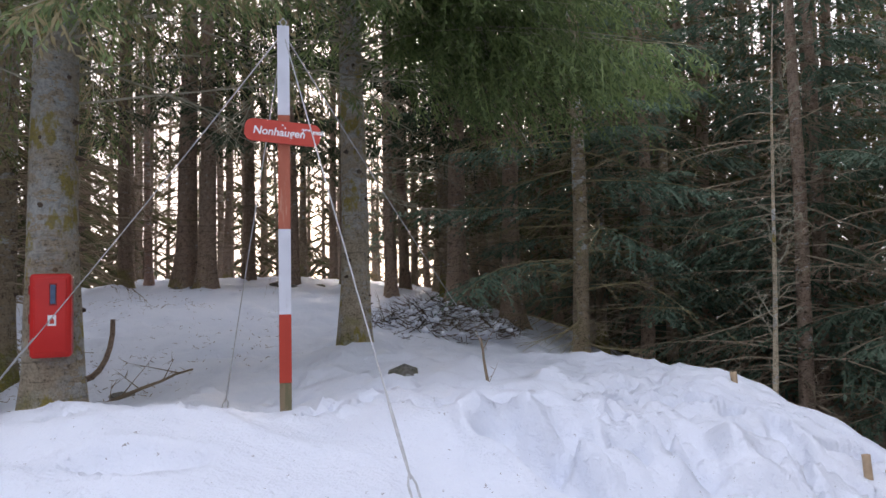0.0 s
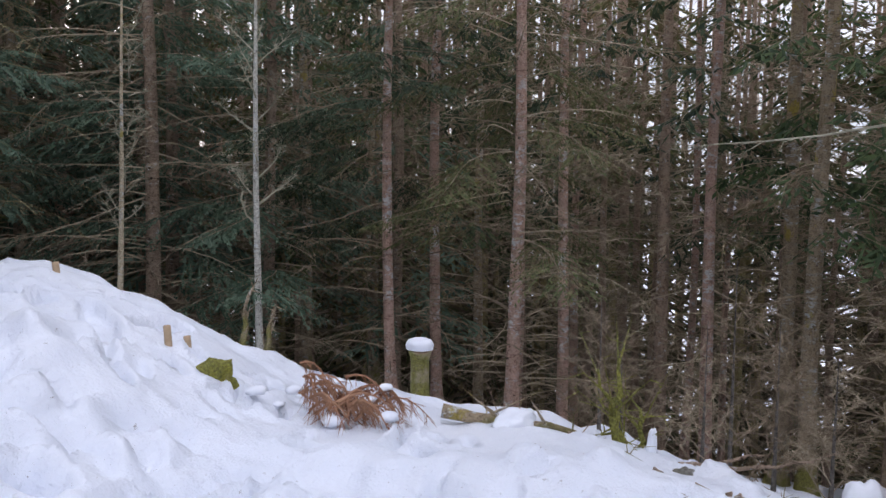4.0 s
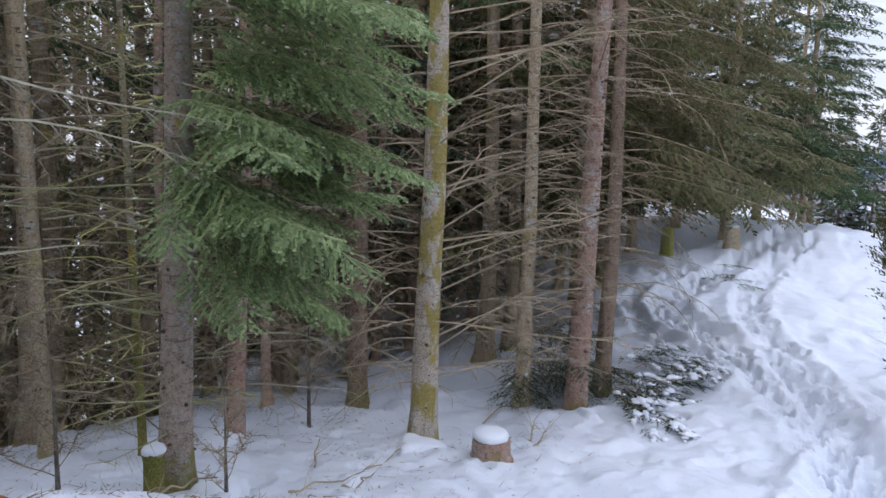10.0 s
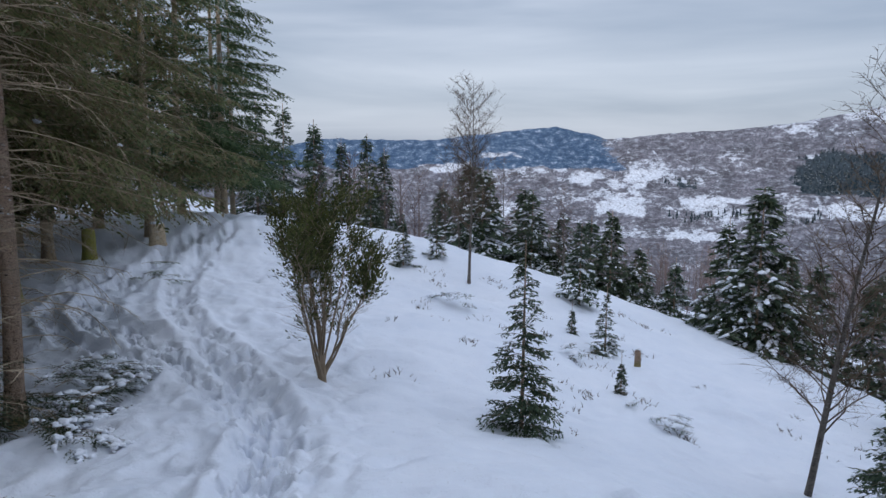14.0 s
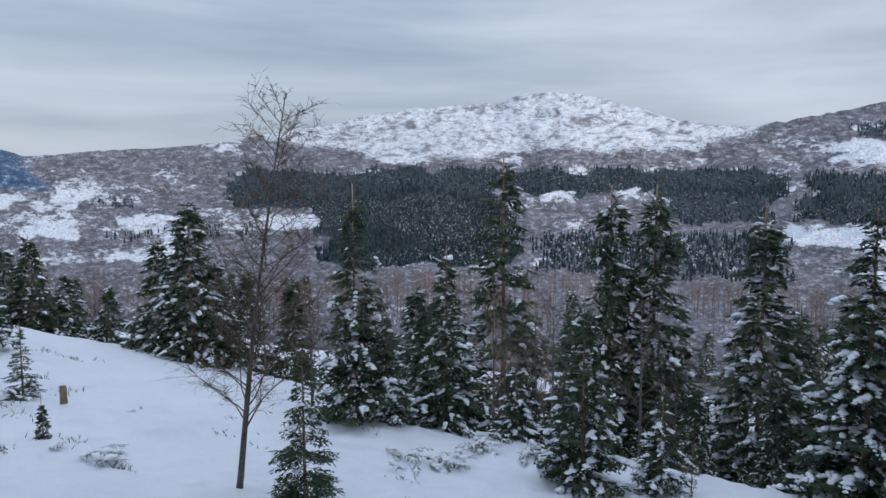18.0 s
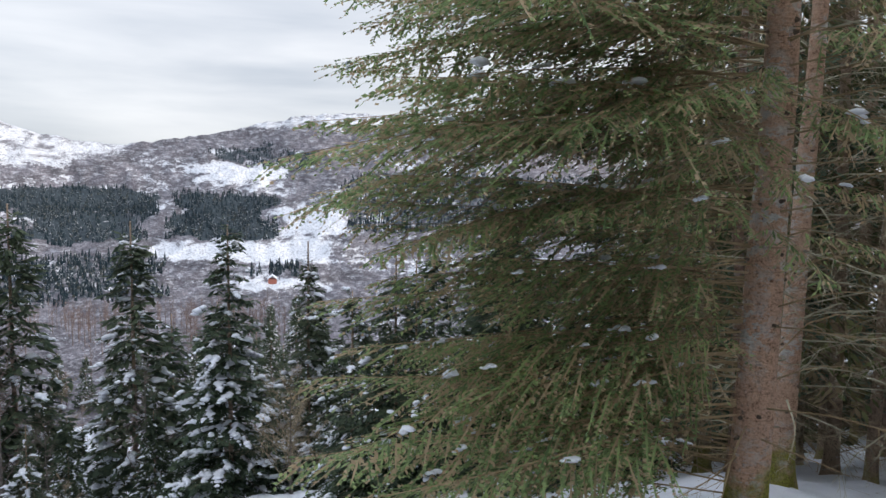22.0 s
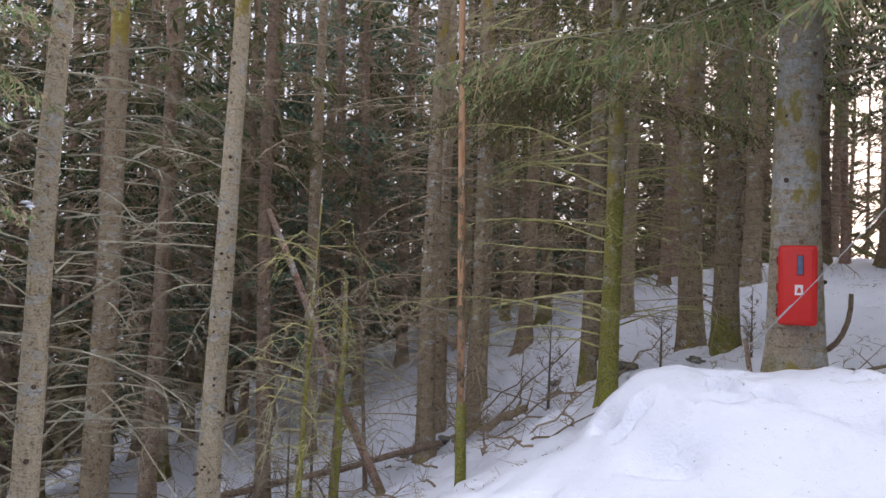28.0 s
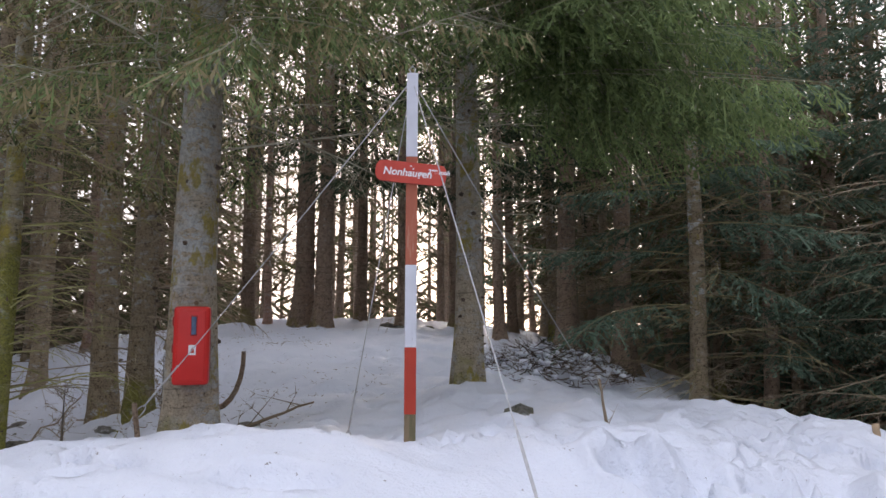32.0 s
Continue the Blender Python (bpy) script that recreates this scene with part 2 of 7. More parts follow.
def bark(name, dark, light, lichen=0.3, moss=0.5, moss_top=0.8, yellow=0.0):
    n = Nodes(name, 0.9, 0, 0.2)
    flakes = n.math("ADD", n.math("MULTIPLY", n.noise(46, 5, (1, 1, 1.15), 0.68), 0.65), n.math("MULTIPLY", n.noise(15, 4, (1, 1, 0.8), 0.6), 0.35))
    patches = n.noise(5, 4, (1, 1, 0.6))
    rings = n.noise(5.5, 4, (0.35, 0.35, 4.5), 0.6)
    c = n.ramp(flakes, ((0.38, tuple(0.5 * v for v in dark)), (0.46, tuple(0.5 * a + 0.5 * b for a, b in zip(dark, light))), (0.58, light)))
    c = n.mix(n.math("MULTIPLY", n.edge(patches, 0.42, 0.68), 0.3), c, tuple(0.55 * a + 0.45 * b for a, b in zip(light, (0.34, 0.32, 0.29))))
    c = n.mix(n.math("MULTIPLY", n.edge(rings, 0.60, 0.68), 0.55), c, tuple(0.45 * v for v in dark))
    pale = n.math("MULTIPLY", n.edge(n.noise(8, 7, (1, 1, 1.9), 0.72), 0.64 - 0.14 * lichen, 0.69 - 0.14 * lichen), n.edge(n.noise(1.3, 5, rough=0.65), 0.42, 0.60))
    crust = n.ramp(n.noise(30, 4, rough=0.7), ((0.35, (0.36, 0.40, 0.41)), (0.6, (0.68, 0.71, 0.70))))
    c = n.mix(n.math("MULTIPLY", pale, 0.8), c, crust)
    dashes = n.edge(n.noise(16, 3, (0.5, 0.5, 3.2), 0.6), 0.63, 0.68)
    c = n.mix(n.math("MULTIPLY", dashes, 0.28 * lichen), c, (0.55, 0.48, 0.37))
    if yellow > 0:
        stain = n.edge(n.noise(2.4, 6, (1, 1, 0.6), 0.7), 0.62 - 0.16 * yellow, 0.68 - 0.16 * yellow)
        gold = n.ramp(n.noise(45, 3), ((0.3, (0.26, 0.20, 0.035)), (0.7, (0.46, 0.37, 0.06))))
        c = n.mix(n.math("MULTIPLY", stain, 0.8), c, gold)
    if moss > 0:
        level = n.math("ADD", n.height(), n.math("MULTIPLY", n.math("SUBTRACT", n.noise(3.5, 4), 0.5), 3.2 * moss_top))
        if moss_top < 2 and moss < 0.9:
            level = n.math("ADD", level, n.math("MULTIPLY", n.random(), 1.5 * moss_top))
        low = n.math("SUBTRACT", 1.0, n.edge(level, moss_top * 0.25, moss_top))
        green = n.ramp(n.noise(60, 3), ((0.3, (0.10, 0.105, 0.022)), (0.7, (0.34, 0.335, 0.06))))
        c = n.mix(n.math("MULTIPLY", low, moss), c, green)
    dim = n.add("ShaderNodeHueSaturation", Saturation=1.0)
    n.link(n.math("ADD", n.math("MULTIPLY", n.random(), 0.3), 0.88), dim.inputs["Value"])
    n.link(c, dim.inputs["Color"])
    n.bump(n.math("ADD", flakes, n.math("MULTIPLY", rings, 0.6)), 1.0, 0.05)
    return n.colour(dim.outputs["Color"])


def needles(name, dark, light, dry=None):
    """Needle twigs, some of them dry, that let a little light through."""
    n = Nodes(name, 0.65, 0, 0.25)
    c = n.ramp(n.island(), ((0.0, dark), (1.0, light)) if dry is None else ((0.0, dry), (0.35, dry), (0.45, dark), (1.0, light)))
    dim = n.add("ShaderNodeHueSaturation")
    n.link(n.math("ADD", n.math("MULTIPLY", n.noise(1.3, 3), 0.9), 0.55), dim.inputs["Value"])
    n.link(n.math("ADD", n.math("MULTIPLY", n.random(), 0.03), 0.485), dim.inputs["Hue"])
    n.link(c, dim.inputs["Color"])
    thin, both = n.add("ShaderNodeBsdfTranslucent"), n.add("ShaderNodeMixShader", Fac=0.48)
    n.link(dim.outputs["Color"], thin.inputs["Color"])
    n.link(n.bsdf.outputs["BSDF"], both.inputs[1])
    n.link(thin.outputs["BSDF"], both.inputs[2])
    n.link(both.outputs["Shader"], n.tree.nodes["Material Output"].inputs["Surface"])
    return n.colour(dim.outputs["Color"])


def twigs(name, dark, light):
    n = Nodes(name, 0.9, 0, 0.15)
    return n.colour(n.ramp(n.noise(2.2, 5), ((0.35, dark), (0.65, light))))


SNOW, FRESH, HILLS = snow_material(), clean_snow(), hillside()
BARK_RED = bark("reddish_spruce_bark", (0.24, 0.135, 0.10), (0.52, 0.35, 0.275), 0.9, 0.5, 0.35)
BARK_BIG = bark("ruddy_lichened_bark", (0.29, 0.155, 0.10), (0.60, 0.42, 0.31), 1.2, 0.4, 0.3)
BARK_ROSY = bark("orange_pink_spruce_bark", (0.34, 0.185, 0.115), (0.66, 0.44, 0.32), 1.15, 0.95, 0.7)
BARK_ROSE = bark("pinkish_grey_bark", (0.27, 0.20, 0.15), (0.58, 0.47, 0.39), 1.0, 0.8, 0.75, 0.3)
BARK_GREY = bark("grey_spruce_bark", (0.17, 0.127, 0.084), (0.42, 0.33, 0.22), 0.8, 0.8, 0.7, 0.3)
BARK_PALE = bark("pale_spruce_bark", (0.27, 0.21, 0.135), (0.58, 0.475, 0.33), 0.7, 0.85, 0.8, 0.35)
BARK_GOLD = bark("yellow_lichened_bark", (0.32, 0.25, 0.185), (0.66, 0.56, 0.46), 1.0, 0.7, 0.7, 0.95)
BARK_LICHEN = bark("lichen_crusted_bark", (0.25, 0.20, 0.14), (0.58, 0.49, 0.36), 1.35, 0.55, 0.6, 0.55)
BARK_STRAW = bark("straw_grey_bark", (0.38, 0.30, 0.19), (0.70, 0.59, 0.42), 0.95, 0.85, 0.8, 0.3)
BARK_DARK = bark("dark_spruce_bark", (0.15, 0.105, 0.076), (0.38, 0.275, 0.20), 0.4, 0.5, 0.5)
BARK_MOSSY = bark("mossy_bark", (0.19, 0.155, 0.09), (0.42, 0.35, 0.22), 0.9, 0.85, 3.6, 0.6)
BARK_BIRCH = bark("birch_bark", (0.06, 0.05, 0.045), (0.20, 0.18, 0.16), 0.3, 0.0)
BARK_WHITE = bark("white_birch_bark", (0.30, 0.28, 0.23), (0.66, 0.64, 0.57), 0.8, 0.5, 0.9)
BARK_STUB = bark("dark_broken_stub", (0.07, 0.05, 0.04), (0.17, 0.125, 0.09), 0.1, 0.0)
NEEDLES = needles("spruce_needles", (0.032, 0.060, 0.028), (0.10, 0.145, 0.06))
# a much lighter green than the plain spruce needles
NEEDLES_BRIGHT = needles("bright_spruce_needles", (0.15, 0.235, 0.115), (0.42, 0.53, 0.26))
NEEDLES_OLIVE = needles("olive_spruce_needles", (0.068, 0.082, 0.034), (0.19, 0.20, 0.085), (0.18, 0.14, 0.08))
NEEDLES_F = needles("yellow_green_needles", (0.12, 0.165, 0.07), (0.30, 0.37, 0.15), (0.36, 0.29, 0.165))
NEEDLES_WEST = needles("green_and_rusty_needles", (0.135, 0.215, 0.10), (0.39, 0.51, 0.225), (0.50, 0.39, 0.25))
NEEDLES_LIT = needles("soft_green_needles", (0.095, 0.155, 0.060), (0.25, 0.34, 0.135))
NEEDLES_BLUE = needles("blue_green_needles", (0.068, 0.115, 0.080), (0.19, 0.265, 0.185))
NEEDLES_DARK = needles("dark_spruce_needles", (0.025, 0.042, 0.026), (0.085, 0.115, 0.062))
NEEDLES_SLOPE = needles("blackish_green_needles", (0.034, 0.056, 0.039), (0.11, 0.145, 0.086))
NEEDLES_WOOD = needles("brown_green_wood_mass", (0.075, 0.08, 0.042), (0.165, 0.17, 0.085), (0.16, 0.125, 0.08))
TWIG = twigs("dead_twigs", (0.20, 0.16, 0.11), (0.45, 0.37, 0.265))
TWIG_PALE = twigs("lichen_grey_twigs", (0.24, 0.22, 0.16), (0.46, 0.44, 0.33))
TWIG_DARK = twigs("dark_dead_twigs", (0.15, 0.115, 0.08), (0.34, 0.265, 0.185))
TWIG_BIRCH = twigs("birch_brown_twigs", (0.10, 0.075, 0.07), (0.22, 0.17, 0.16))
TWIG_HEATHER = twigs("heather_stems", (0.05, 0.04, 0.03), (0.13, 0.10, 0.075))
TWIG_BRUSH = twigs("dark_cut_brush", (0.06, 0.045, 0.035), (0.16, 0.12, 0.085))
TWIG_RED = twigs("red_brown_dead_twigs", (0.22, 0.10, 0.06), (0.42, 0.24, 0.15))
TWIG_GREEN = twigs("algae_green_twigs", (0.31, 0.30, 0.12), (0.53, 0.51, 0.24))
TWIG_OLIVE = twigs("olive_brown_twigs", (0.19, 0.16, 0.085), (0.36, 0.31, 0.18))
TWIG_RUST = twigs("rusty_inner_twigs", (0.22, 0.16, 0.095), (0.44, 0.335, 0.21))
TWIG_SAGE = twigs("sage_lichened_twigs", (0.22, 0.21, 0.12), (0.44, 0.42, 0.26))
NEEDLES_BUSH = needles("bush_needles", (0.036, 0.050, 0.018), (0.115, 0.13, 0.042))
# ---- the lie of the land ----
RINGS = (2.0, 4.5, 7.0, 10.0, 16.0, 26.0, 45.0)
RELIEF = {  # height of the ground at those distances, every 30 degrees of compass
    0: (0.40, 0.90, 0.95, 1.00, 1.50, 1.30, -2.0),
    30: (0.10, 0.22, 0.05, -0.60, -2.0, -4.0, -8.0),
    60: (0.00, 0.02, -0.80, -2.0, -4.2, -8.0, -13.0),
    90: (-0.05, -0.38, -1.5, -2.2, -4.2, -8.0, -13.0),
    120: (-0.1, -0.80, -1.6, -1.95, -1.8, -1.5, -1.5),
    150: (-0.2, -0.90, -1.4, -1.65, -1.5, -0.9, -4.0),
    180: (-0.3, -1.00, -1.7, -2.60, -3.0, -4.8, -15.0),
    210: (-0.3, -1.10, -2.1, -3.30, -4.5, -9.5, -23.0),
    240: (-0.2, -0.90, -1.6, -2.60, -5.0, -10.0, -23.0),
    270: (-0.1, -0.50, -1.2, -2.00, -4.0, -7.5, -13.0),
    300: (0.00, 0.00, -1.0, -1.65, -1.5, -1.6, -3.0),
    330: (0.40, 0.80, 0.50, 0.70, 1.50, 1.30, -1.5),
}
# snow mounds and hollows: x, y, height, length, width, turn of the long axis
MOUNDS = (
    (-1.6, 3.9, 0.22, 1.3, 0.6, 10),
    (0.5, 4.5, 0.10, 0.9, 0.6, -20),
    (1.25, 4.45, 0.27, 0.8, 0.9, 0),
    (1.0, 7.2, 0.12, 2.0, 0.8, -10),
    (1.2, -6.2, 0.24, 2.3, 0.75, -6),
    (-1.4, -5.6, 0.14, 1.2, 0.6, 12),
)
# flat-topped banks: x, y, half-lengths, level of the top, where the slope begins
BANKS = ((1.55, 7.0, 2.55, 3.3, 0.93, 0.14), (-1.7, 4.0, 1.5, 0.85, 0.98, 0.74), (0.0, 4.55, 0.95, 0.60, 1.02, 0.72))
SKYLINE = ((100, 2.0), (130, 1.6), (154, 1.10), (157, 1.15), (162.2, 1.75), (164.3, 2.08), (166.8, 2.20), (169.0, 1.78), (170.7, 1.30), (172.9, 1.42), (175.2, 1.72), (179.6, 1.98), (184.1, 2.45), (188.5, 3.30), (191.9, 3.80), (194.7, 4.52),
           (198.4, 5.05), (203, 5.5), (204.8, 5.4), (207.2, 6.15), (210.1, 6.22), (212.7, 5.79), (216.7, 4.6), (218.9, 3.97), (221.6, 3.47), (223.8, 3.35), (225.9, 3.5), (228, 3.92), (231.7, 4.59), (234.1, 5.21), (236.4, 5.72), (239.3, 6.09), (241.1, 6.2),
           (246, 6.0), (255, 6.6), (280, 5.0), (320, 2.0))
# how far up to the skyline the land has risen at each distance
REACH = ((100, 0.0), (250, 0.13), (450, 0.26), (700, 0.41), (1000, 0.56), (1500, 0.73), (2200, 0.89), (3000, 1.0))
# land cover across the valley: bearing from, to, height in degrees from, to, how closed
SPRUCE_STANDS = ((184.5, 205.5, -2.7, 0.25, 1.0), (191, 206.5, -7.2, -2.3, 1.0), (206, 226, -1.5, 0.2, 1.0), (217, 226, -3.7, -1.4, 0.7), (227.4, 234.8, -3.5, -0.2, 0.9), (230.6, 235.6, 0.8, 3.5, 0.55),
                 (235.8, 238.6, 1.8, 3.2, 0.7), (208, 227, -8.0, -4.8, 0.5), (233.2, 236.2, -6.7, -5.6, 0.8), (240.5, 262, -3.0, 1.6, 0.5), (176, 186, -4.7, -4.1, 0.5), (174.8, 177, -2.6, -1.7, 0.6))
CLEARINGS = ((226.6, 239, -5.4, -3.8), (232, 239, -7.8, -6.9), (235.5, 240, -3.6, -1.0), (228.8, 235, 0.4, 2.0), (208.9, 210.3, -1.95, -1.35), (213.4, 215.8, -1.7, -1.15), (195, 199.5, 0.75, 1.3), (205.4, 207.6, 1.05, 1.75), (167, 170.2, -2.3, -1.2), (170.5, 174.6, -4.4, -3.2),
             (176.6, 180.5, -3.7, -3.0), (172.2, 173.1, -3.0, -1.9), (172.9, 174.2, -2.0, -0.8), (175, 180, -6.4, -5.6), (203.2, 204.4, -7.6, -6.0), (160, 164, -0.3, 0.1), (157, 159.5, -1.3, -0.6), (187, 191, -4.4, -3.2))


def value_noise(x, y, seed=0):
    """Smooth noise from -1 to 1 over two arrays."""
    xi, yi = np.floor(x), np.floor(y)
    fx, fy = x - xi, y - yi
    fx, fy = fx * fx * (3 - 2 * fx), fy * fy * (3 - 2 * fy)

    def corner(a, b):
        v = np.sin(a * 127.1 + b * 311.7 + seed * 74.7) * 43758.5453
        return (v - np.floor(v)) * 2 - 1
    top = corner(xi, yi) * (1 - fx) + corner(xi + 1, yi) * fx
    low = corner(xi, yi + 1) * (1 - fx) + corner(xi + 1, yi + 1) * fx
    return top * (1 - fy) + low * fy


def fbm(x, y, octaves=4, seed=0):
    total, size = 0, 1.0
    for k in range(octaves):
        total = total + value_noise(x * 2 ** k, y * 2 ** k, seed + k) * size
        size *= 0.5
    return total


def smooth_step(a, b, x):
    u = np.clip((x - a) / (b - a), 0, 1)
    return u * u * (3 - 2 * u)


def hermite(xs, ys, x):
    """A smooth curve through the points (xs, ys), ys an array (n, ...)."""
    xs = np.asarray(xs, float)
    k = np.clip(np.searchsorted(xs, x) - 1, 0, len(xs) - 2)
    slopes = np.gradient(ys, xs, axis=0)
    h = xs[k + 1] - xs[k]
    u = np.clip((x - xs[k]) / h, 0, 1)
    return k, u, h, slopes


def near_height(x, y):
    r, az = np.hypot(x, y), np.degrees(np.arctan2(x, y)) % 360
    table = np.array([RELIEF[a % 360] for a in range(-30, 420, 30)])
    lr = np.log(np.clip(r, 2.0, 45.0))
    xs = np.log(np.array(RINGS))
    k, u, h, _ = hermite(xs, table[0], lr)
    slopes = np.gradient(table, xs, axis=1)
    f = az / 30 + 1
    i = np.floor(f).astype(int)
    w = f - i

    def column(j):
        a, b, sa, sb = table[j, k], table[j, k + 1], slopes[j, k] * h, slopes[j, k + 1] * h
        return a * (2 * u ** 3 - 3 * u ** 2 + 1) + b * (3 * u ** 2 - 2 * u ** 3) + sa * (u ** 3 - 2 * u ** 2 + u) + sb * (u ** 3 - u ** 2)
    p0, p1, p2, p3 = column(np.clip(i - 1, 0, 14)), column(i), column(np.clip(i + 1, 0, 14)), column(np.clip(i + 2, 0, 14))
    z = p1 + 0.5 * w * (p2 - p0 + w * (2 * p0 - 5 * p1 + 4 * p2 - p3 + w * (3 * (p1 - p2) + p3 - p0)))
    z = z * smooth_step(0.0, 2.0, r)
    for mx, my, mh, ml, mw, turn in MOUNDS:
        c, s = math.cos(radians(turn)), math.sin(radians(turn))
        a, b = (x - mx) * c + (y - my) * s, (y - my) * c - (x - mx) * s
        z = z + mh * np.exp(-(a / ml) ** 2 - (b / mw) ** 2)
    for bx, by, rx, ry, level, brow in BANKS:
        d = np.hypot((x - bx) / rx, (y - by) / ry)
        z = z + (1 - smooth_step(brow, 1.13, d)) * np.clip(level - 0.05 * np.clip(x - bx, 0, None) - z, 0, None)
    return z


def skyline_at(az):
    return np.interp(az, [a for a, _ in SKYLINE], [e for _, e in SKYLINE])


def rise_at(az, r):
    """Height in degrees, seen from the knoll, of the far land at a bearing and a distance."""
    sky = skyline_at(az)
    g = np.interp(np.log(np.clip(r, 100, 3000)), [math.log(d) for d, _ in REACH], [v for _, v in REACH])
    ripple = 0.45 * fbm(az * 0.30, np.log(r) * 4.2, 3, 11) + 0.10 * fbm(az * 1.3, np.log(r) * 13, 3, 14)
    crag = (0.05 + 0.05 * smooth_step(186, 196, az)) * fbm(az * 1.6, 0 * az, 3, 6) * smooth_step(0.93, 1.0, g)
    return -11 + (sky + crag + 11) * g + ripple * smooth_step(0.0, 0.15, g) * (1 - smooth_step(0.86, 1.0, g))


def far_height(x, y):
    """Valley and mountains, beyond 45 m."""
    r, az = np.hypot(x, y), np.degrees(np.arctan2(x, y)) % 360
    return 1.6 + np.minimum(r, 3000) * np.tan(np.radians(rise_at(az, np.clip(r, 100, 3000)))) - 0.5 * np.clip(r - 3000, 0, None)


def land_cover(az, el):
    """Spruce, scrub, rocky top and far ridge painted haze-blue, from 0 to 1, at a bearing and a height in degrees."""
    def patch(a0, a1, e0, e1, soft=0.9):
        a0, a1, e0, e1 = a0 + 0.5 * ragged_a, a1 + 0.5 * ragged_a, e0 + 0.4 * ragged_e, e1 + 0.4 * ragged_e
        return smooth_step(-soft, soft, az - a0) * smooth_step(-soft, soft, a1 - az) * smooth_step(-0.32, 0.32, el - e0) * smooth_step(-0.32, 0.32, e1 - el)
    ragged_a, ragged_e = fbm(az * 0.7, el * 1.3, 3, 81) * 2.2, fbm(az * 0.6, el * 1.1, 3, 83)
    spruce = np.zeros_like(az)
    for a0, a1, e0, e1, closed in SPRUCE_STANDS:
        spruce = np.maximum(spruce, closed * patch(a0, a1, e0, e1))
    open_land = np.zeros_like(az)
    for a0, a1, e0, e1 in CLEARINGS:
        open_land = np.maximum(open_land, patch(a0, a1, e0, e1))
    scrub = 0.80 + 0.35 * fbm(az * 0.35, el * 1.0, 3, 85)
    # the heath of the broad mountain above a belt of birch
    edge = np.interp(az, [184, 187, 193, 198, 204, 208, 213, 220, 224, 226, 232, 245], [9, 2.6, 1.9, 1.1, 1.3, 1.9, 1.7, 1.9, 2.7, 4.2, 5.0, 5.2])
    heath = smooth_step(-0.9, 0.8, el - edge + 0.3 * ragged_e)
    belt = np.exp(-((el - edge + 0.55) / 0.4) ** 2) * smooth_step(190, 196, az)
    scrub = np.clip(scrub + 0.5 * belt + 0.12 * (1 - smooth_step(-7.0, -5.6, el)), 0, 1.3) * (1 - 0.85 * open_land)
    # mask of the far ridge that gets the painted haze blue
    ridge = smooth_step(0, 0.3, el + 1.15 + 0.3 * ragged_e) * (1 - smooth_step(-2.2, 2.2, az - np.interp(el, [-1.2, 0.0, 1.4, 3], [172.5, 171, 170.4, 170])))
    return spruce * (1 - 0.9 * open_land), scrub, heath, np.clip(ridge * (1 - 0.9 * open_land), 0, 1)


def height(x, y):
    x, y = np.asarray(x, float), np.asarray(y, float)
    r, az = np.hypot(x, y), np.degrees(np.arctan2(x, y)) % 360
    z = near_height(x, y)
    z = z + 0.065 * fbm(x * 0.9, y * 0.9, 4, 3) * smooth_step(2, 5, r) + 0.10 * fbm(x * 0.25, y * 0.25, 3, 8) * smooth_step(8, 14, r)
    open_side = smooth_step(138, 150, az) * (1 - smooth_step(254, 270, az))
    w = smooth_step(45, 130, r)
    far = far_height(x, y) * open_side + (1 - open_side) * (-4 - 0.02 * r)
    return z * (1 - w) + far * w


def at_height(x, y):
    return float(height(np.array([x]), np.array([y]))[0])
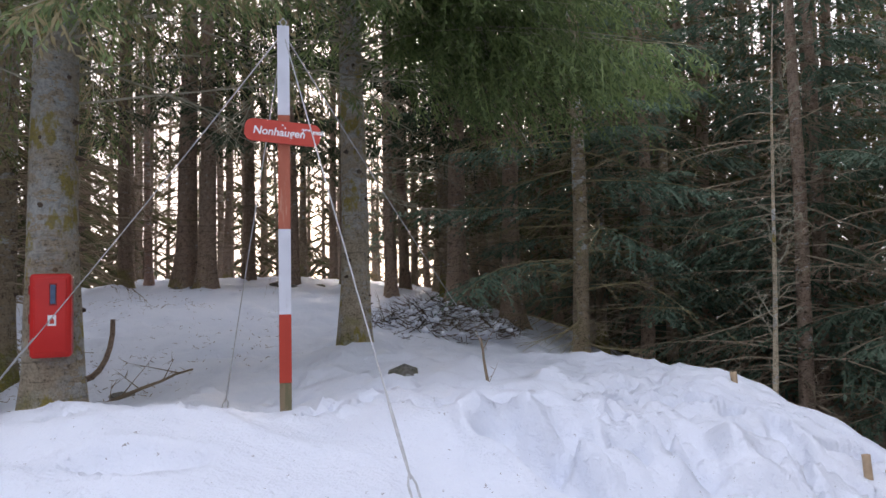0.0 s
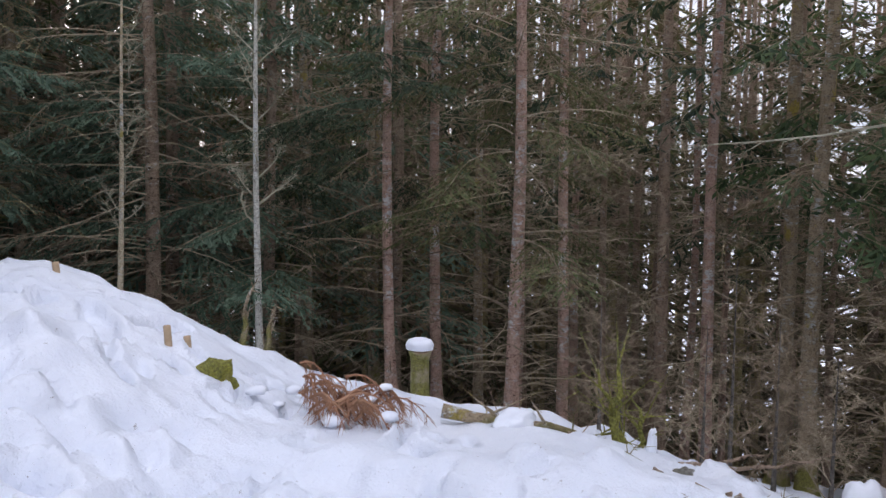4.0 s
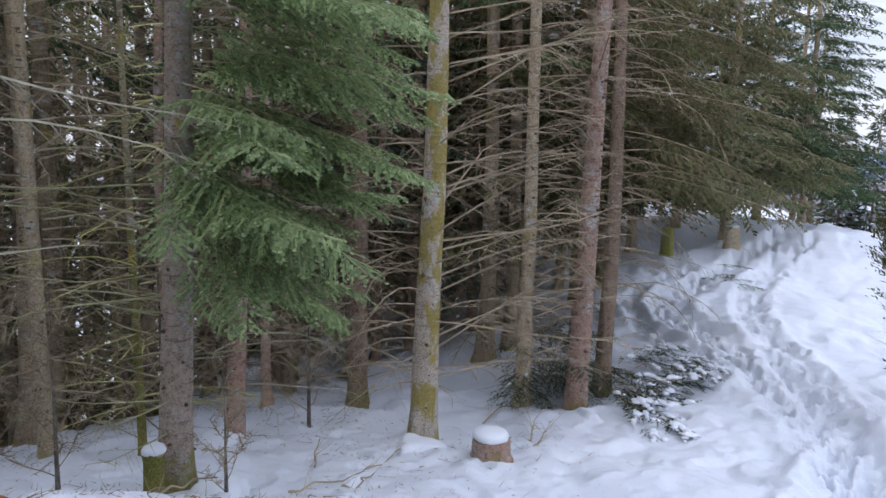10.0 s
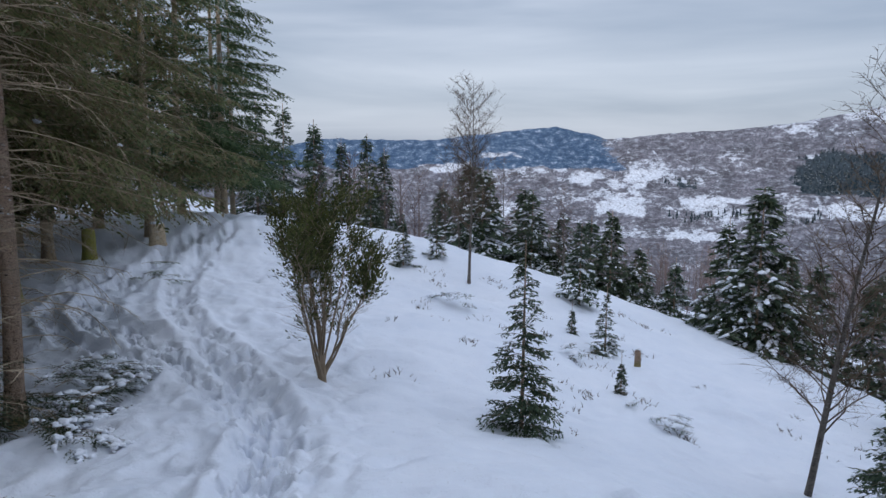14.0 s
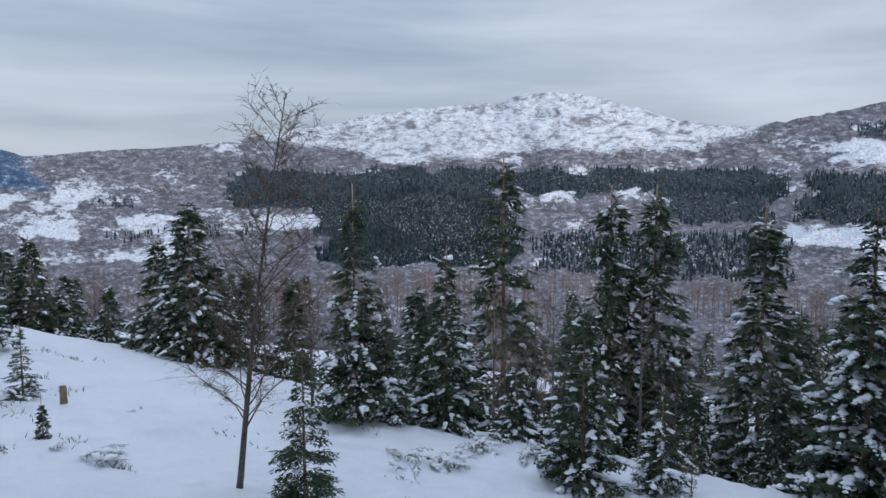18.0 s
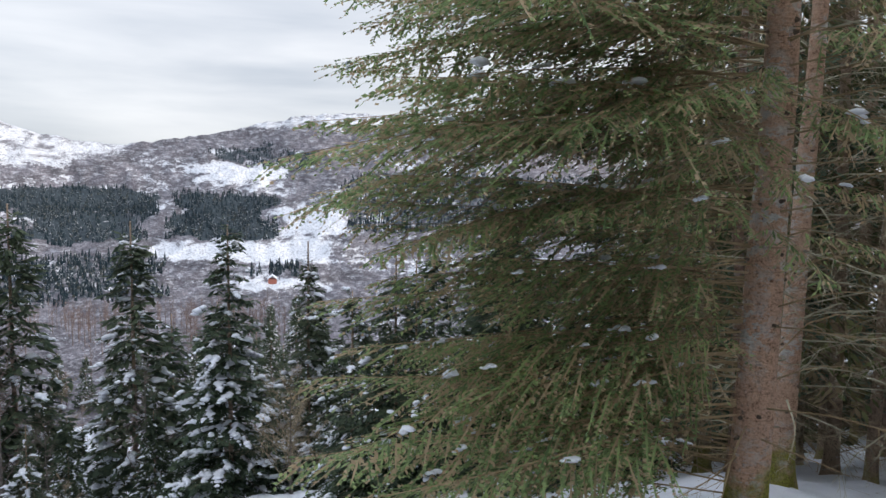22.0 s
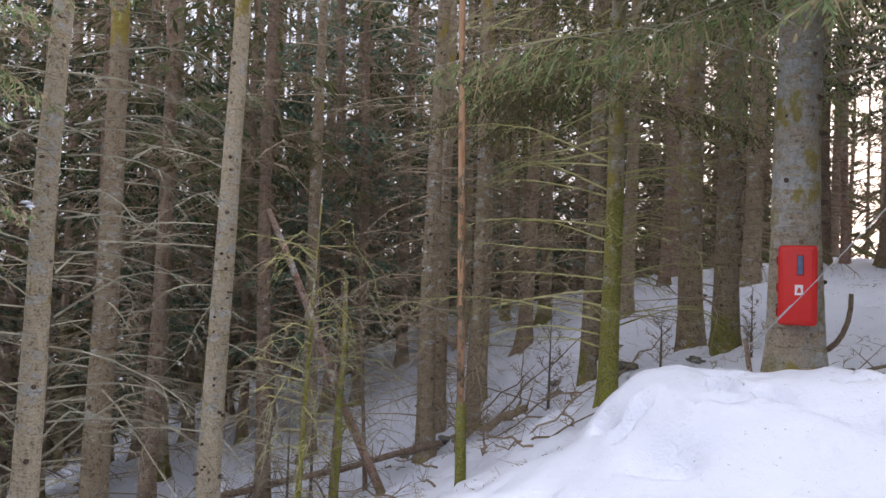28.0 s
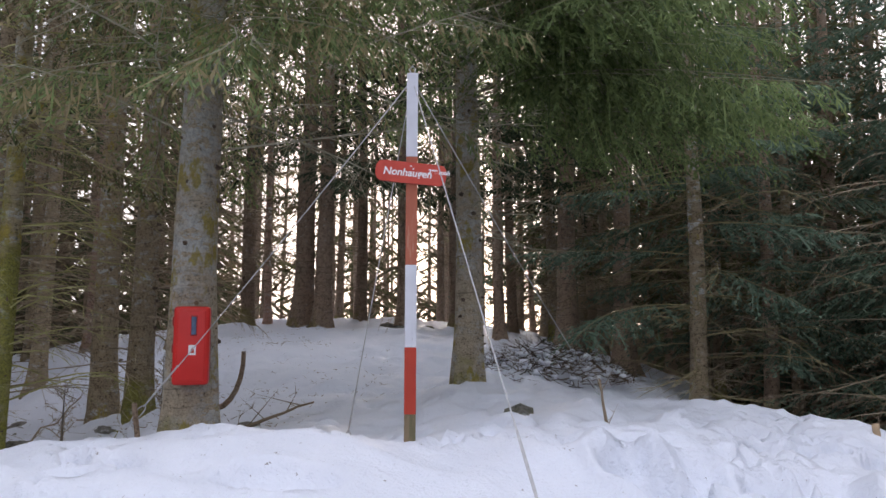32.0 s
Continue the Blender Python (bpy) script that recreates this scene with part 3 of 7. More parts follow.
# ---- mesh helpers ----
class Soup:
    """Gathers tubes, spikes, blades and lumps into one mesh."""

    def __init__(self):
        self.v, self.f = [], []

    def tube(self, pts, radii, sides=6, cap=True):
        start = len(self.v)
        pts = [Vector(p) for p in pts]
        side = None
        for i, p in enumerate(pts):
            d = (pts[min(i + 1, len(pts) - 1)] - pts[max(i - 1, 0)]).normalized()
            if side is None:
                side = d.orthogonal().normalized()
            else:
                side = (side - d * side.dot(d)).normalized()
            other = d.cross(side)
            for k in range(sides):
                a = 2 * math.pi * k / sides
                self.v.append(tuple(p + (side * math.cos(a) + other * math.sin(a)) * radii[i]))
        for i in range(len(pts) - 1):
            for k in range(sides):
                a, b = start + i * sides + k, start + i * sides + (k + 1) % sides
                self.f.append((a, b, b + sides, a + sides))
        if cap:
            self.f.append(tuple(start + k for k in reversed(range(sides))))
            self.f.append(tuple(start + (len(pts) - 1) * sides + k for k in range(sides)))

    def spike(self, p, q, r):
        """A thin three-sided thorn from p to q."""
        d = q - p
        a = d.orthogonal().normalized() * r
        b = d.normalized().cross(a)
        n = len(self.v)
        self.v += [tuple(p + a), tuple(p - a * 0.5 + b * 0.87), tuple(p - a * 0.5 - b * 0.87), tuple(q)]
        self.f += [(n, n + 1, n + 3), (n + 1, n + 2, n + 3), (n + 2, n, n + 3)]

    def blade(self, p, q, side):
        """A needle-covered twig: a lens-shaped leaf from p to q, half as wide as side is long, kept folded a little."""
        m = p.lerp(q, 0.45)
        n = len(self.v)
        self.v += [tuple(p), tuple(m + side), tuple(q), tuple(m - side)]
        self.f += [(n, n + 1, n + 2), (n, n + 2, n + 3)]

    def lump(self, c, sx, sy, sz, rng, n=7):
        """An uneven pad of snow: a squashed ball of three rings."""
        start = len(self.v)
        turn = rng.random() * 6.3
        for ring, (z, r) in enumerate(((-0.6, 0.75), (0.1, 1.0), (0.7, 0.62))):
            for k in range(n):
                a = turn + 2 * math.pi * k / n
                w = r * (0.8 + 0.4 * rng.random())
                self.v.append((c[0] + math.cos(a) * sx * w, c[1] + math.sin(a) * sy * w, c[2] + z * sz * (0.85 + 0.3 * rng.random())))
        self.v.append((c[0], c[1], c[2] + sz))
        for ring in range(2):
            for k in range(n):
                a, b = start + ring * n + k, start + ring * n + (k + 1) % n
                self.f.append((a, b, b + n, a + n))
        for k in range(n):
            self.f.append((start + 2 * n + k, start + 2 * n + (k + 1) % n, start + 3 * n))
        self.f.append(tuple(start + k for k in reversed(range(n))))

    def pad(self, c, sx, sy, sz, rng, n=5):
        """A small flat cap of snow: one uneven ring, a top and a foot."""
        start = len(self.v)
        turn = rng.random() * 6.3
        wide = [0.8 + 0.45 * rng.random() for _ in range(n)]
        for z, f in ((0.0, 1.0), (0.62, 0.72)):
            for k in range(n):
                a = turn + 2 * math.pi * k / n
                self.v.append((c[0] + math.cos(a) * sx * wide[k] * f, c[1] + math.sin(a) * sy * wide[k] * f, c[2] + sz * (z + 0.3 * (rng.random() - 0.5))))
        self.v += [(c[0], c[1], c[2] + sz), (c[0], c[1], c[2] - 0.6 * sz)]
        for k in range(n):
            a, b = start + k, start + (k + 1) % n
            self.f += [(a, b, b + n, a + n), (a + n, b + n, start + 2 * n), (b, a, start + 2 * n + 1)]

    def mesh(self, name, material, smooth=False):
        me = bpy.data.meshes.new(name)
        me.from_pydata(self.v, [], self.f)
        me.materials.append(material)
        if smooth:
            me.polygons.foreach_set("use_smooth", [True] * len(me.polygons))
        me.update()
        return me


def child(name, me, parent, label=""):
    ob = new(name, me)
    ob.parent = parent
    return tagged(ob, label)


def part(name, bm, material, parent, label="", smooth=False):
    me = bpy.data.meshes.new(name)
    bm.to_mesh(me)
    bm.free()
    me.materials.append(material)
    if smooth:
        me.polygons.foreach_set("use_smooth", [True] * len(me.polygons))
    return child(name, me, parent, label)


def root(name, m, label, category, group="", kind=""):
    ob = new(name)
    ob.empty_display_size = 0.2
    ob.matrix_world = m
    return tagged(ob, label, category, group, kind)


# ---- the ground: one sheet from underfoot to the mountains ----
TRACKS = (  # trodden ways in the snow: half-width and points
    (0.40, ((2.6, -3.4), (3.82, -5.37), (4.83, -7.01), (6.3, -8.03), (8.47, -9.48), (9.57, -9.74), (10.5, -9.87), (11.6, -10.5), (12.4, -11.4), (12.8, -12.6), (12.93, -13.7), (14.4, -16.9), (17, -21.3), (22, -29))),
    (0.30, ((3.6, -4.6), (5.2, -7.4), (7.2, -9.2), (8.8, -10.3), (10.0, -11.1), (11.4, -12.6), (12.5, -14.4), (14.2, -18.0))),
    (0.20, ((8.4, -9.0), (10.6, -9.0), (12.2, -10.0), (13.3, -11.4), (13.6, -13.0))),
    (0.50, ((2.2, 2.9), (1.5, 3.55), (1.26, 3.81), (0.95, 4.0), (0.88, 4.4), (1.05, 5.1), (1.3, 5.8), (1.6, 6.6), (1.9, 7.6))),
    (0.60, ((0.9, 3.4), (2.2, 2.6), (3.2, 1.2), (3.3, -0.8), (3.0, -2.4), (2.8, -3.6))),
    (0.40, ((-3.4, 2.8), (-5.2, 4.2), (-6.4, 6.2), (-7.4, 8.4))),
    (0.35, ((-1.2, 5.6), (-1.6, 8.0), (-1.2, 11.0))),
)


def footprints():
    """Boot prints along the trodden ways: x, y, heading, depth."""
    rng = random.Random(4)
    prints = []
    for width, pts in TRACKS:
        for walker in range(11 if width > 0.45 and pts[0][1] > 2 else 5 if width > 0.35 else 3):
            shift = rng.uniform(-0.9, 0.9) * width
            foot = 0.0
            for (ax, ay), (bx, by) in zip(pts, pts[1:]):
                ln = math.hypot(bx - ax, by - ay)
                head = math.atan2(bx - ax, by - ay)
                side = (math.cos(head), -math.sin(head))
                d = rng.uniform(0, 0.4)
                while d < ln:
                    foot = 0.11 if foot < 0 else -0.11
                    w = shift + foot + rng.uniform(-0.06, 0.06)
                    up = pts[0][1] > 2  # steps on the bank are shallow and turned every way
                    prints.append((ax + (bx - ax) * d / ln + side[0] * w, ay + (by - ay) * d / ln + side[1] * w, rng.uniform(0.9, 2.3) if up else head + rng.uniform(-0.3, 0.3), rng.uniform(0.12, 0.20) * (0.33 if up else 1)))
                    d += rng.uniform(0.42, 0.62)
    for _ in range(150):  # wandering steps on the mounds and round the trees
        a = radians(rng.uniform(-40, 120))
        d = rng.uniform(4.0, 5.8) if a < 0.8 else rng.uniform(2.6, 5.4)
        prints.append((d * math.sin(a), d * math.cos(a), rng.uniform(0, 6.3), rng.uniform(0.08, 0.15)))
    return prints


def tread(x, y):
    z = np.zeros_like(x)
    r = np.hypot(x, y)
    for width, pts in TRACKS:
        best = np.full_like(x, 1e9)
        for (ax, ay), (bx, by) in zip(pts, pts[1:]):
            dx, dy = bx - ax, by - ay
            u = np.clip(((x - ax) * dx + (y - ay) * dy) / (dx * dx + dy * dy), 0, 1)
            best = np.minimum(best, np.hypot(x - ax - u * dx, y - ay - u * dy))
        z -= (0.09 if pts[0][1] < 2 else 0.05) * np.exp(-(best / width) ** 4) - (0.06 if pts[0][1] < 2 else 0.015) * np.exp(-((best - 1.35 * width) / (0.4 * width)) ** 2)
        z += (0.03 * value_noise(x * 5.1, y * 5.1, 21) + 0.022 * value_noise(x * 11, y * 11, 22)) * np.exp(-(best / (width * 1.25)) ** 2)
    for fx, fy, head, deep in footprints():
        near = np.flatnonzero((np.abs(x - fx) < 0.34) & (np.abs(y - fy) < 0.34))
        dx, dy = x[near] - fx, y[near] - fy
        a, b = dx * math.sin(head) + dy * math.cos(head), dx * math.cos(head) - dy * math.sin(head)
        q = np.hypot(a / 0.14, b / 0.062 * (1 + 0.8 * np.clip(-a, 0, 1)))
        z[near] += -deep * (1 - smooth_step(0.5, 1.1, q)) + 0.22 * deep * np.exp(-((q - 1.35) / 0.25) ** 2)
    # slumped hollows in the bank: x, y, heading, half-lengths, depth
    for sx, sy, head, long, wide, deep in ((0.48, 3.88, 2.2, 0.34, 0.18, 0.17), (0.75, 3.75, 2.6, 0.22, 0.10, 0.10), (1.75, 4.5, 0.6, 0.3, 0.15, 0.12), (2.35, 5.6, 1.8, 0.45, 0.10, 0.12), (2.6, 5.2, 1.2, 0.25, 0.12, 0.13), (2.25, 4.75, 2.6, 0.4, 0.09, 0.10), (-1.2, 3.5, 1.4, 0.3, 0.12, 0.08), (2.1, 5.0, 0.2, 0.35, 0.12, 0.09)):
        dx, dy = x - sx, y - sy
        a, b = dx * math.sin(head) + dy * math.cos(head), dx * math.cos(head) - dy * math.sin(head)
        q = np.hypot(a / long, b / wide) + 0.25 * value_noise(x * 6, y * 6, 51)
        z += -deep * (1 - smooth_step(0.75, 1.0, q)) * (0.65 + 0.35 * np.clip(q, 0, 1)) + 0.3 * deep * np.exp(-((q - 1.2) / 0.18) ** 2)
    # wind ripple, lumps fallen from the branches, pits where they sank in
    z += 0.045 * value_noise(x * 3.1, y * 3.1, 31) * (0.3 + 0.7 * smooth_step(4, 6.5, r)) + (0.007 + 0.012 * smooth_step(4, 6, r)) * value_noise(x * 9, y * 9, 32)
    z += 0.03 * (1 - np.abs(value_noise(x * 1.7, y * 1.7, 44))) ** 3 * smooth_step(2.4, 4, r)
    z += 0.055 * smooth_step(0.45, 0.8, value_noise(x * 3.7, y * 3.7, 41)) * smooth_step(0.0, 0.4, value_noise(x * 0.5, y * 0.5, 42))
    pits = smooth_step(0.55, 0.85, value_noise(x * 2.3, y * 2.3, 37))
    return z - 0.08 * pits


def ground():
    radii = [1.2]
    while radii[-1] < 120:
        radii.append(radii[-1] * (1.05 if radii[-1] < 2.5 else 1.010 if radii[-1] < 5.5 else 1.0045 if radii[-1] < 11 else 1.0055 if radii[-1] < 19 else 1.018 if radii[-1] < 30 else 1.055))
    # closer meshes towards the trodden path
    az = np.radians(np.concatenate([np.arange(0, 118, 0.33), np.arange(118, 152, 0.2), np.arange(152, 300, 0.9), np.arange(300, 360, 0.45)]))
    n = len(az)
    rr, aa = np.meshgrid(np.array(radii), az, indexing="ij")
    x, y = (rr * np.sin(aa)).ravel(), (rr * np.cos(aa)).ravel()
    z = height(x, y) + np.where(np.hypot(x, y) < 60, tread(x, y), 0)
    near = np.vstack([np.stack([x, y, z], 1), [[0, 0, at_height(0.01, 0)]]])
    m = len(radii)
    i, k = np.meshgrid(np.arange(m - 1), np.arange(n), indexing="ij")
    k2 = (k + 1) % n
    quads = np.stack([i * n + k, (i + 1) * n + k, (i + 1) * n + k2, i * n + k2], -1).reshape(-1, 4)[:, ::-1]
    bend = np.degrees(az)[k]
    wooded = ((np.array(radii)[i] > 72) & (bend > 152) & (bend < 256)).ravel()  # the brushy lower slope
    fan = np.stack([np.full(n, m * n), np.arange(n), (np.arange(n) + 1) % n], 1)[:, ::-1]
    # the valley beyond, closely meshed where it lies open
    bearing = np.concatenate([np.arange(0, 140, 2.5), np.arange(140, 150, 0.5), np.arange(150, 250, 0.14), np.arange(250, 270, 0.5), np.arange(270, 360.1, 2.5)])
    far_r = np.concatenate([radii[-1] * (3000 / radii[-1]) ** np.linspace(0, 1, 190), [3300, 3800, 4600]])
    fr, fa = np.meshgrid(far_r, bearing, indexing="ij")
    fx, fy = (fr * np.sin(np.radians(fa))).ravel(), (fr * np.cos(np.radians(fa))).ravel()
    far = np.stack([fx, fy, height(fx, fy)], 1)
    b, fm = len(bearing), len(far_r)
    i, k = np.meshgrid(np.arange(fm - 1), np.arange(b - 1), indexing="ij")
    first = len(near)
    far_quads = np.stack([i * b + k, (i + 1) * b + k, (i + 1) * b + k + 1, i * b + k + 1], -1).reshape(-1, 4)[:, ::-1] + first
    co = np.vstack([near, far])
    me = bpy.data.meshes.new("ground")
    me.vertices.add(len(co))
    me.vertices.foreach_set("co", co.ravel())
    loops = np.concatenate([quads.ravel(), far_quads.ravel(), fan.ravel()])
    me.loops.add(len(loops))
    me.loops.foreach_set("vertex_index", loops)
    fours = len(quads) + len(far_quads)
    starts = np.concatenate([np.arange(fours) * 4, fours * 4 + np.arange(n) * 3])
    me.polygons.add(len(starts))
    me.polygons.foreach_set("loop_start", starts)
    me.materials.append(SNOW)
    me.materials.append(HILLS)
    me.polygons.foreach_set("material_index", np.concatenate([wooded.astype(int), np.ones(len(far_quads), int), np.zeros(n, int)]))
    me.polygons.foreach_set("use_smooth", np.ones(len(starts), bool))
    me.update(calc_edges=True)
    az_all = np.degrees(np.arctan2(co[:, 0], co[:, 1])) % 360
    el_all = np.degrees(np.arctan2(co[:, 2] - 1.6, np.hypot(co[:, 0], co[:, 1])))
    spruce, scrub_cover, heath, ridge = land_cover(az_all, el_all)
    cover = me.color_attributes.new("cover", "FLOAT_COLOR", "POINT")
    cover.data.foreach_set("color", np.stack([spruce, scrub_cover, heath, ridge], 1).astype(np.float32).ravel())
    uv = me.uv_layers.new(name="bearing")
    uv.data.foreach_set("uv", np.stack([az_all, el_all], 1).astype(np.float32)[loops].ravel())
    return tagged(new("ground", me), "trodden white snow sloping to a wooded valley and mountains", "ground", kind="structure")


ground()
# ---- tree parts ----
UP = Vector((0, 0, 1))


def heading(a):
    """The level direction of a compass heading in degrees."""
    return Vector((math.sin(radians(a)), math.cos(radians(a)), 0))


def trunk_mesh(h, r, seed, sides=14, flare=0.6, bend=0.05, top=0.25):
    """A tapering stem from 0.5 m under the ground to h, with root flare, uneven bark and knots."""
    rng = random.Random(seed)
    levels = [-0.5, -0.2, 0, 0.12, 0.28, 0.5, 0.8]
    while levels[-1] < h:
        levels.append(levels[-1] + max(0.35, min(0.7, h / 14)))
    p1, p2, a1, a2 = rng.random() * 6.3, rng.random() * 6.3, rng.random() * 6.3, rng.random() * 6.3
    lobes = rng.choice((4, 5, 6))
    v, f = [], []
    for z in levels:
        u = max(0, min(1, z / h))
        cx, cy = bend * math.sin(z * 0.6 + p1) - bend * math.sin(p1), bend * math.cos(z * 0.5 + p2) - bend * math.cos(p2)
        rad = r * (1 - (1 - top) * u)
        skirt = flare * math.exp(-max(z, -0.2) / (1.6 * r + 0.08))
        for k in range(sides):
            a = 2 * math.pi * k / sides
            w = rad * (1 + skirt * (0.7 + 0.5 * math.cos(lobes * a + a1)) + 0.05 * math.sin(3 * a + z * 2.1 + a2) + 0.035 * (rng.random() - 0.5) * 2)
            v.append((cx + math.cos(a) * w, cy + math.sin(a) * w, z))
    n = len(levels)
    for i in range(n - 1):
        for k in range(sides):
            a, b = i * sides + k, i * sides + (k + 1) % sides
            f.append((a, b, b + sides, a + sides))
    f.append(tuple((n - 1) * sides + k for k in range(sides)))
    s = Soup()
    s.v, s.f = v, f
    return s


def stub_mesh(h, r, seed, count, top=0.25):
    """Short dark stubs where branches broke off the stem."""
    rng = random.Random(seed + 7)
    s = Soup()
    for _ in range(count):
        z, a = rng.uniform(0.4, min(h, 6)), rng.random() * 6.3
        rad = r * (1 - (1 - top) * z / h)
        c = Vector((math.cos(a) * rad * 0.93, math.sin(a) * rad * 0.93, z))
        out = Vector((math.cos(a), math.sin(a), rng.uniform(-0.3, 0.3)))
        w = rng.uniform(0.008, 0.017) * (0.6 + 3 * r)
        ln = rng.uniform(0.025, 0.06)
        s.tube([c, c + out * ln * 0.6, c + out * ln], [w * 1.5, w, w * 0.6], 5)
    return s


def stem_at(h, r, z, top=0.25):
    return r * (1 - (1 - top) * max(0, min(1, z / h)))


def dead_branch(s, rng, base, a, length, lift, droop, r=0.011, fine=1.0):
    """A bare branch: a curved main stem with side twigs that split again."""
    d = heading(a) + UP * lift
    pts, p = [base], Vector(base)
    n = 5 if fine >= 1 else 3
    wig = Vector((rng.uniform(-1, 1), rng.uniform(-1, 1), rng.uniform(-0.4, 0.4))) * 0.45
    for i in range(n):
        u = (i + 1) / n
        step = (d + wig * math.sin(u * 5) - UP * droop * u * u).normalized() * (length / n)
        p = p + step
        pts.append(p.copy())
    s.tube(pts, [r * (1 - 0.8 * i / n) for i in range(n + 1)], 3, False)
    count = int(length * 8 * fine)
    for k in range(count):
        u = 0.2 + 0.8 * (k + rng.random()) / count
        i = min(int(u * n), n - 1)
        q = pts[i].lerp(pts[i + 1], u * n - i)
        along = (pts[i + 1] - pts[i]).normalized()
        side = along.cross(UP).normalized() * rng.choice((-1, 1))
        way = (along * rng.uniform(0.3, 1.0) + side * rng.uniform(0.5, 1.0) + UP * rng.uniform(-0.7, 0.15)).normalized()
        ln = length * rng.uniform(0.12, 0.34) * (1.15 - u * 0.6)
        e = q + way * ln
        s.spike(q, e, r * (0.35 if fine >= 1 else 0.5))
        for _ in range(rng.randint(1, 2) if fine >= 0.9 else rng.randint(0, 1)):
            v = rng.uniform(0.3, 0.9)
            w = (way + side * rng.uniform(-0.9, 0.9) + UP * rng.uniform(-0.9, 0.1)).normalized()
            g = q.lerp(e, v)
            s.spike(g, g + w * ln * rng.uniform(0.25, 0.6), r * 0.22)


def frond(s, wood, rng, base, a, length, lift, droop, step=0.06, twig=0.30, leaf=(0.07, 0.011), hang=0.5, snow=None, bare=0.15):
    """A living branch: a drooping stem, side twigs in a flat fan, short needle shoots along each twig."""
    d = heading(a) + UP * lift
    pts, p, n = [Vector(base)], Vector(base), 6
    across, sway, wave = heading(a + 90), rng.uniform(-0.45, 0.45), rng.uniform(0, 6)
    for i in range(n):
        u = (i + 1) / n
        p = p + (d + across * (sway * u + 0.25 * math.sin(5 * u + wave)) - UP * droop * u + UP * 0.35 * droop * max(0, u - 0.6)).normalized() * (length / n)
        pts.append(p.copy())
    wood.tube(pts, [0.0025 + 0.0055 * (length / 2) * (1 - i / n) for i in range(n + 1)], 3, False)
    for k in range(int(length * 9) if bare > 0.2 else 0):
        u = rng.uniform(0.08, 0.75)
        i = min(int(u * n), n - 1)
        q = pts[i].lerp(pts[i + 1], u * n - i)
        e = q + ((pts[i + 1] - pts[i]).normalized() * rng.uniform(0.1, 0.9) + across * rng.uniform(-1, 1) - UP * rng.uniform(0.1, 1.0)).normalized() * rng.uniform(0.15, 0.5)
        wood.spike(q, e, 0.003)
        for _ in range(3):
            g = q.lerp(e, rng.uniform(0.2, 0.9))
            wood.spike(g, g + Vector((rng.uniform(-1, 1), rng.uniform(-1, 1), rng.uniform(-1, 0.3))) * 0.13, 0.002)
    count = max(4, int(length / step))
    for k in range(count):
        u = bare + (1 - bare) * (k + 0.8 * rng.random()) / count
        i = min(int(u * n), n - 1)
        q = pts[i].lerp(pts[i + 1], u * n - i)
        along = (pts[i + 1] - pts[i]).normalized()
        for sgn in (-1, 1):
            side = along.cross(UP).normalized() * sgn
            ln = twig * length * (0.35 + 0.9 * math.sin(math.pi * min(1, 0.12 + 0.88 * u) ** 0.8)) * rng.uniform(0.55, 1.1)
            way = (along * rng.uniform(0.5, 0.9) + side * rng.uniform(0.6, 1.0) - UP * hang * rng.uniform(0.2, 1.2)).normalized()
            e = q + way * ln
            flat = way.cross(UP)
            flat = (flat.normalized() if flat.length > 0.01 else side) + Vector((rng.uniform(-.5, .5), rng.uniform(-.5, .5), rng.uniform(-.5, .5)))
            s.blade(q.lerp(e, 0.1), e, flat.normalized() * leaf[1] * 0.75)
            m = max(1, int(ln / (leaf[0] * 0.55)))
            for j in range(m):
                g = q.lerp(e, (j + 0.3 + 0.6 * rng.random()) / (m + 0.3))
                w = (way * 0.75 + flat * rng.choice((-1, 1)) * 0.65 - UP * rng.uniform(-0.1, 0.7) * hang).normalized()
                tip = g + w * leaf[0] * rng.uniform(0.6, 1.3) * (1.1 - 0.5 * j / m)
                s.blade(g, tip, (way.cross(w) + Vector((rng.uniform(-.4, .4), rng.uniform(-.4, .4), rng.uniform(-.4, .4)))).cross(w).normalized() * leaf[1])
        if snow is not None and u > 0.3 and rng.random() < snow[1] * step * 3.2:
            c = q + Vector((rng.uniform(-1, 1), rng.uniform(-1, 1), 0)) * 0.35 * twig * length
            z = rng.uniform(0.4, 1.15) * snow[2]
            drift = (along + Vector((rng.uniform(-.7, .7), rng.uniform(-.7, .7), -0.15))).normalized()
            for j in range(rng.randint(1, 5)):
                g = c + drift * z * 0.85 * j
                w = z * (1 - 0.18 * j) * rng.uniform(0.7, 1.2)
                snow[0].pad((g.x, g.y, g.z + 0.01), w * rng.uniform(0.6, 1.3), w * rng.uniform(0.6, 1.3), w * rng.uniform(0.5, 0.8), rng, 6)
    return pts[-1]


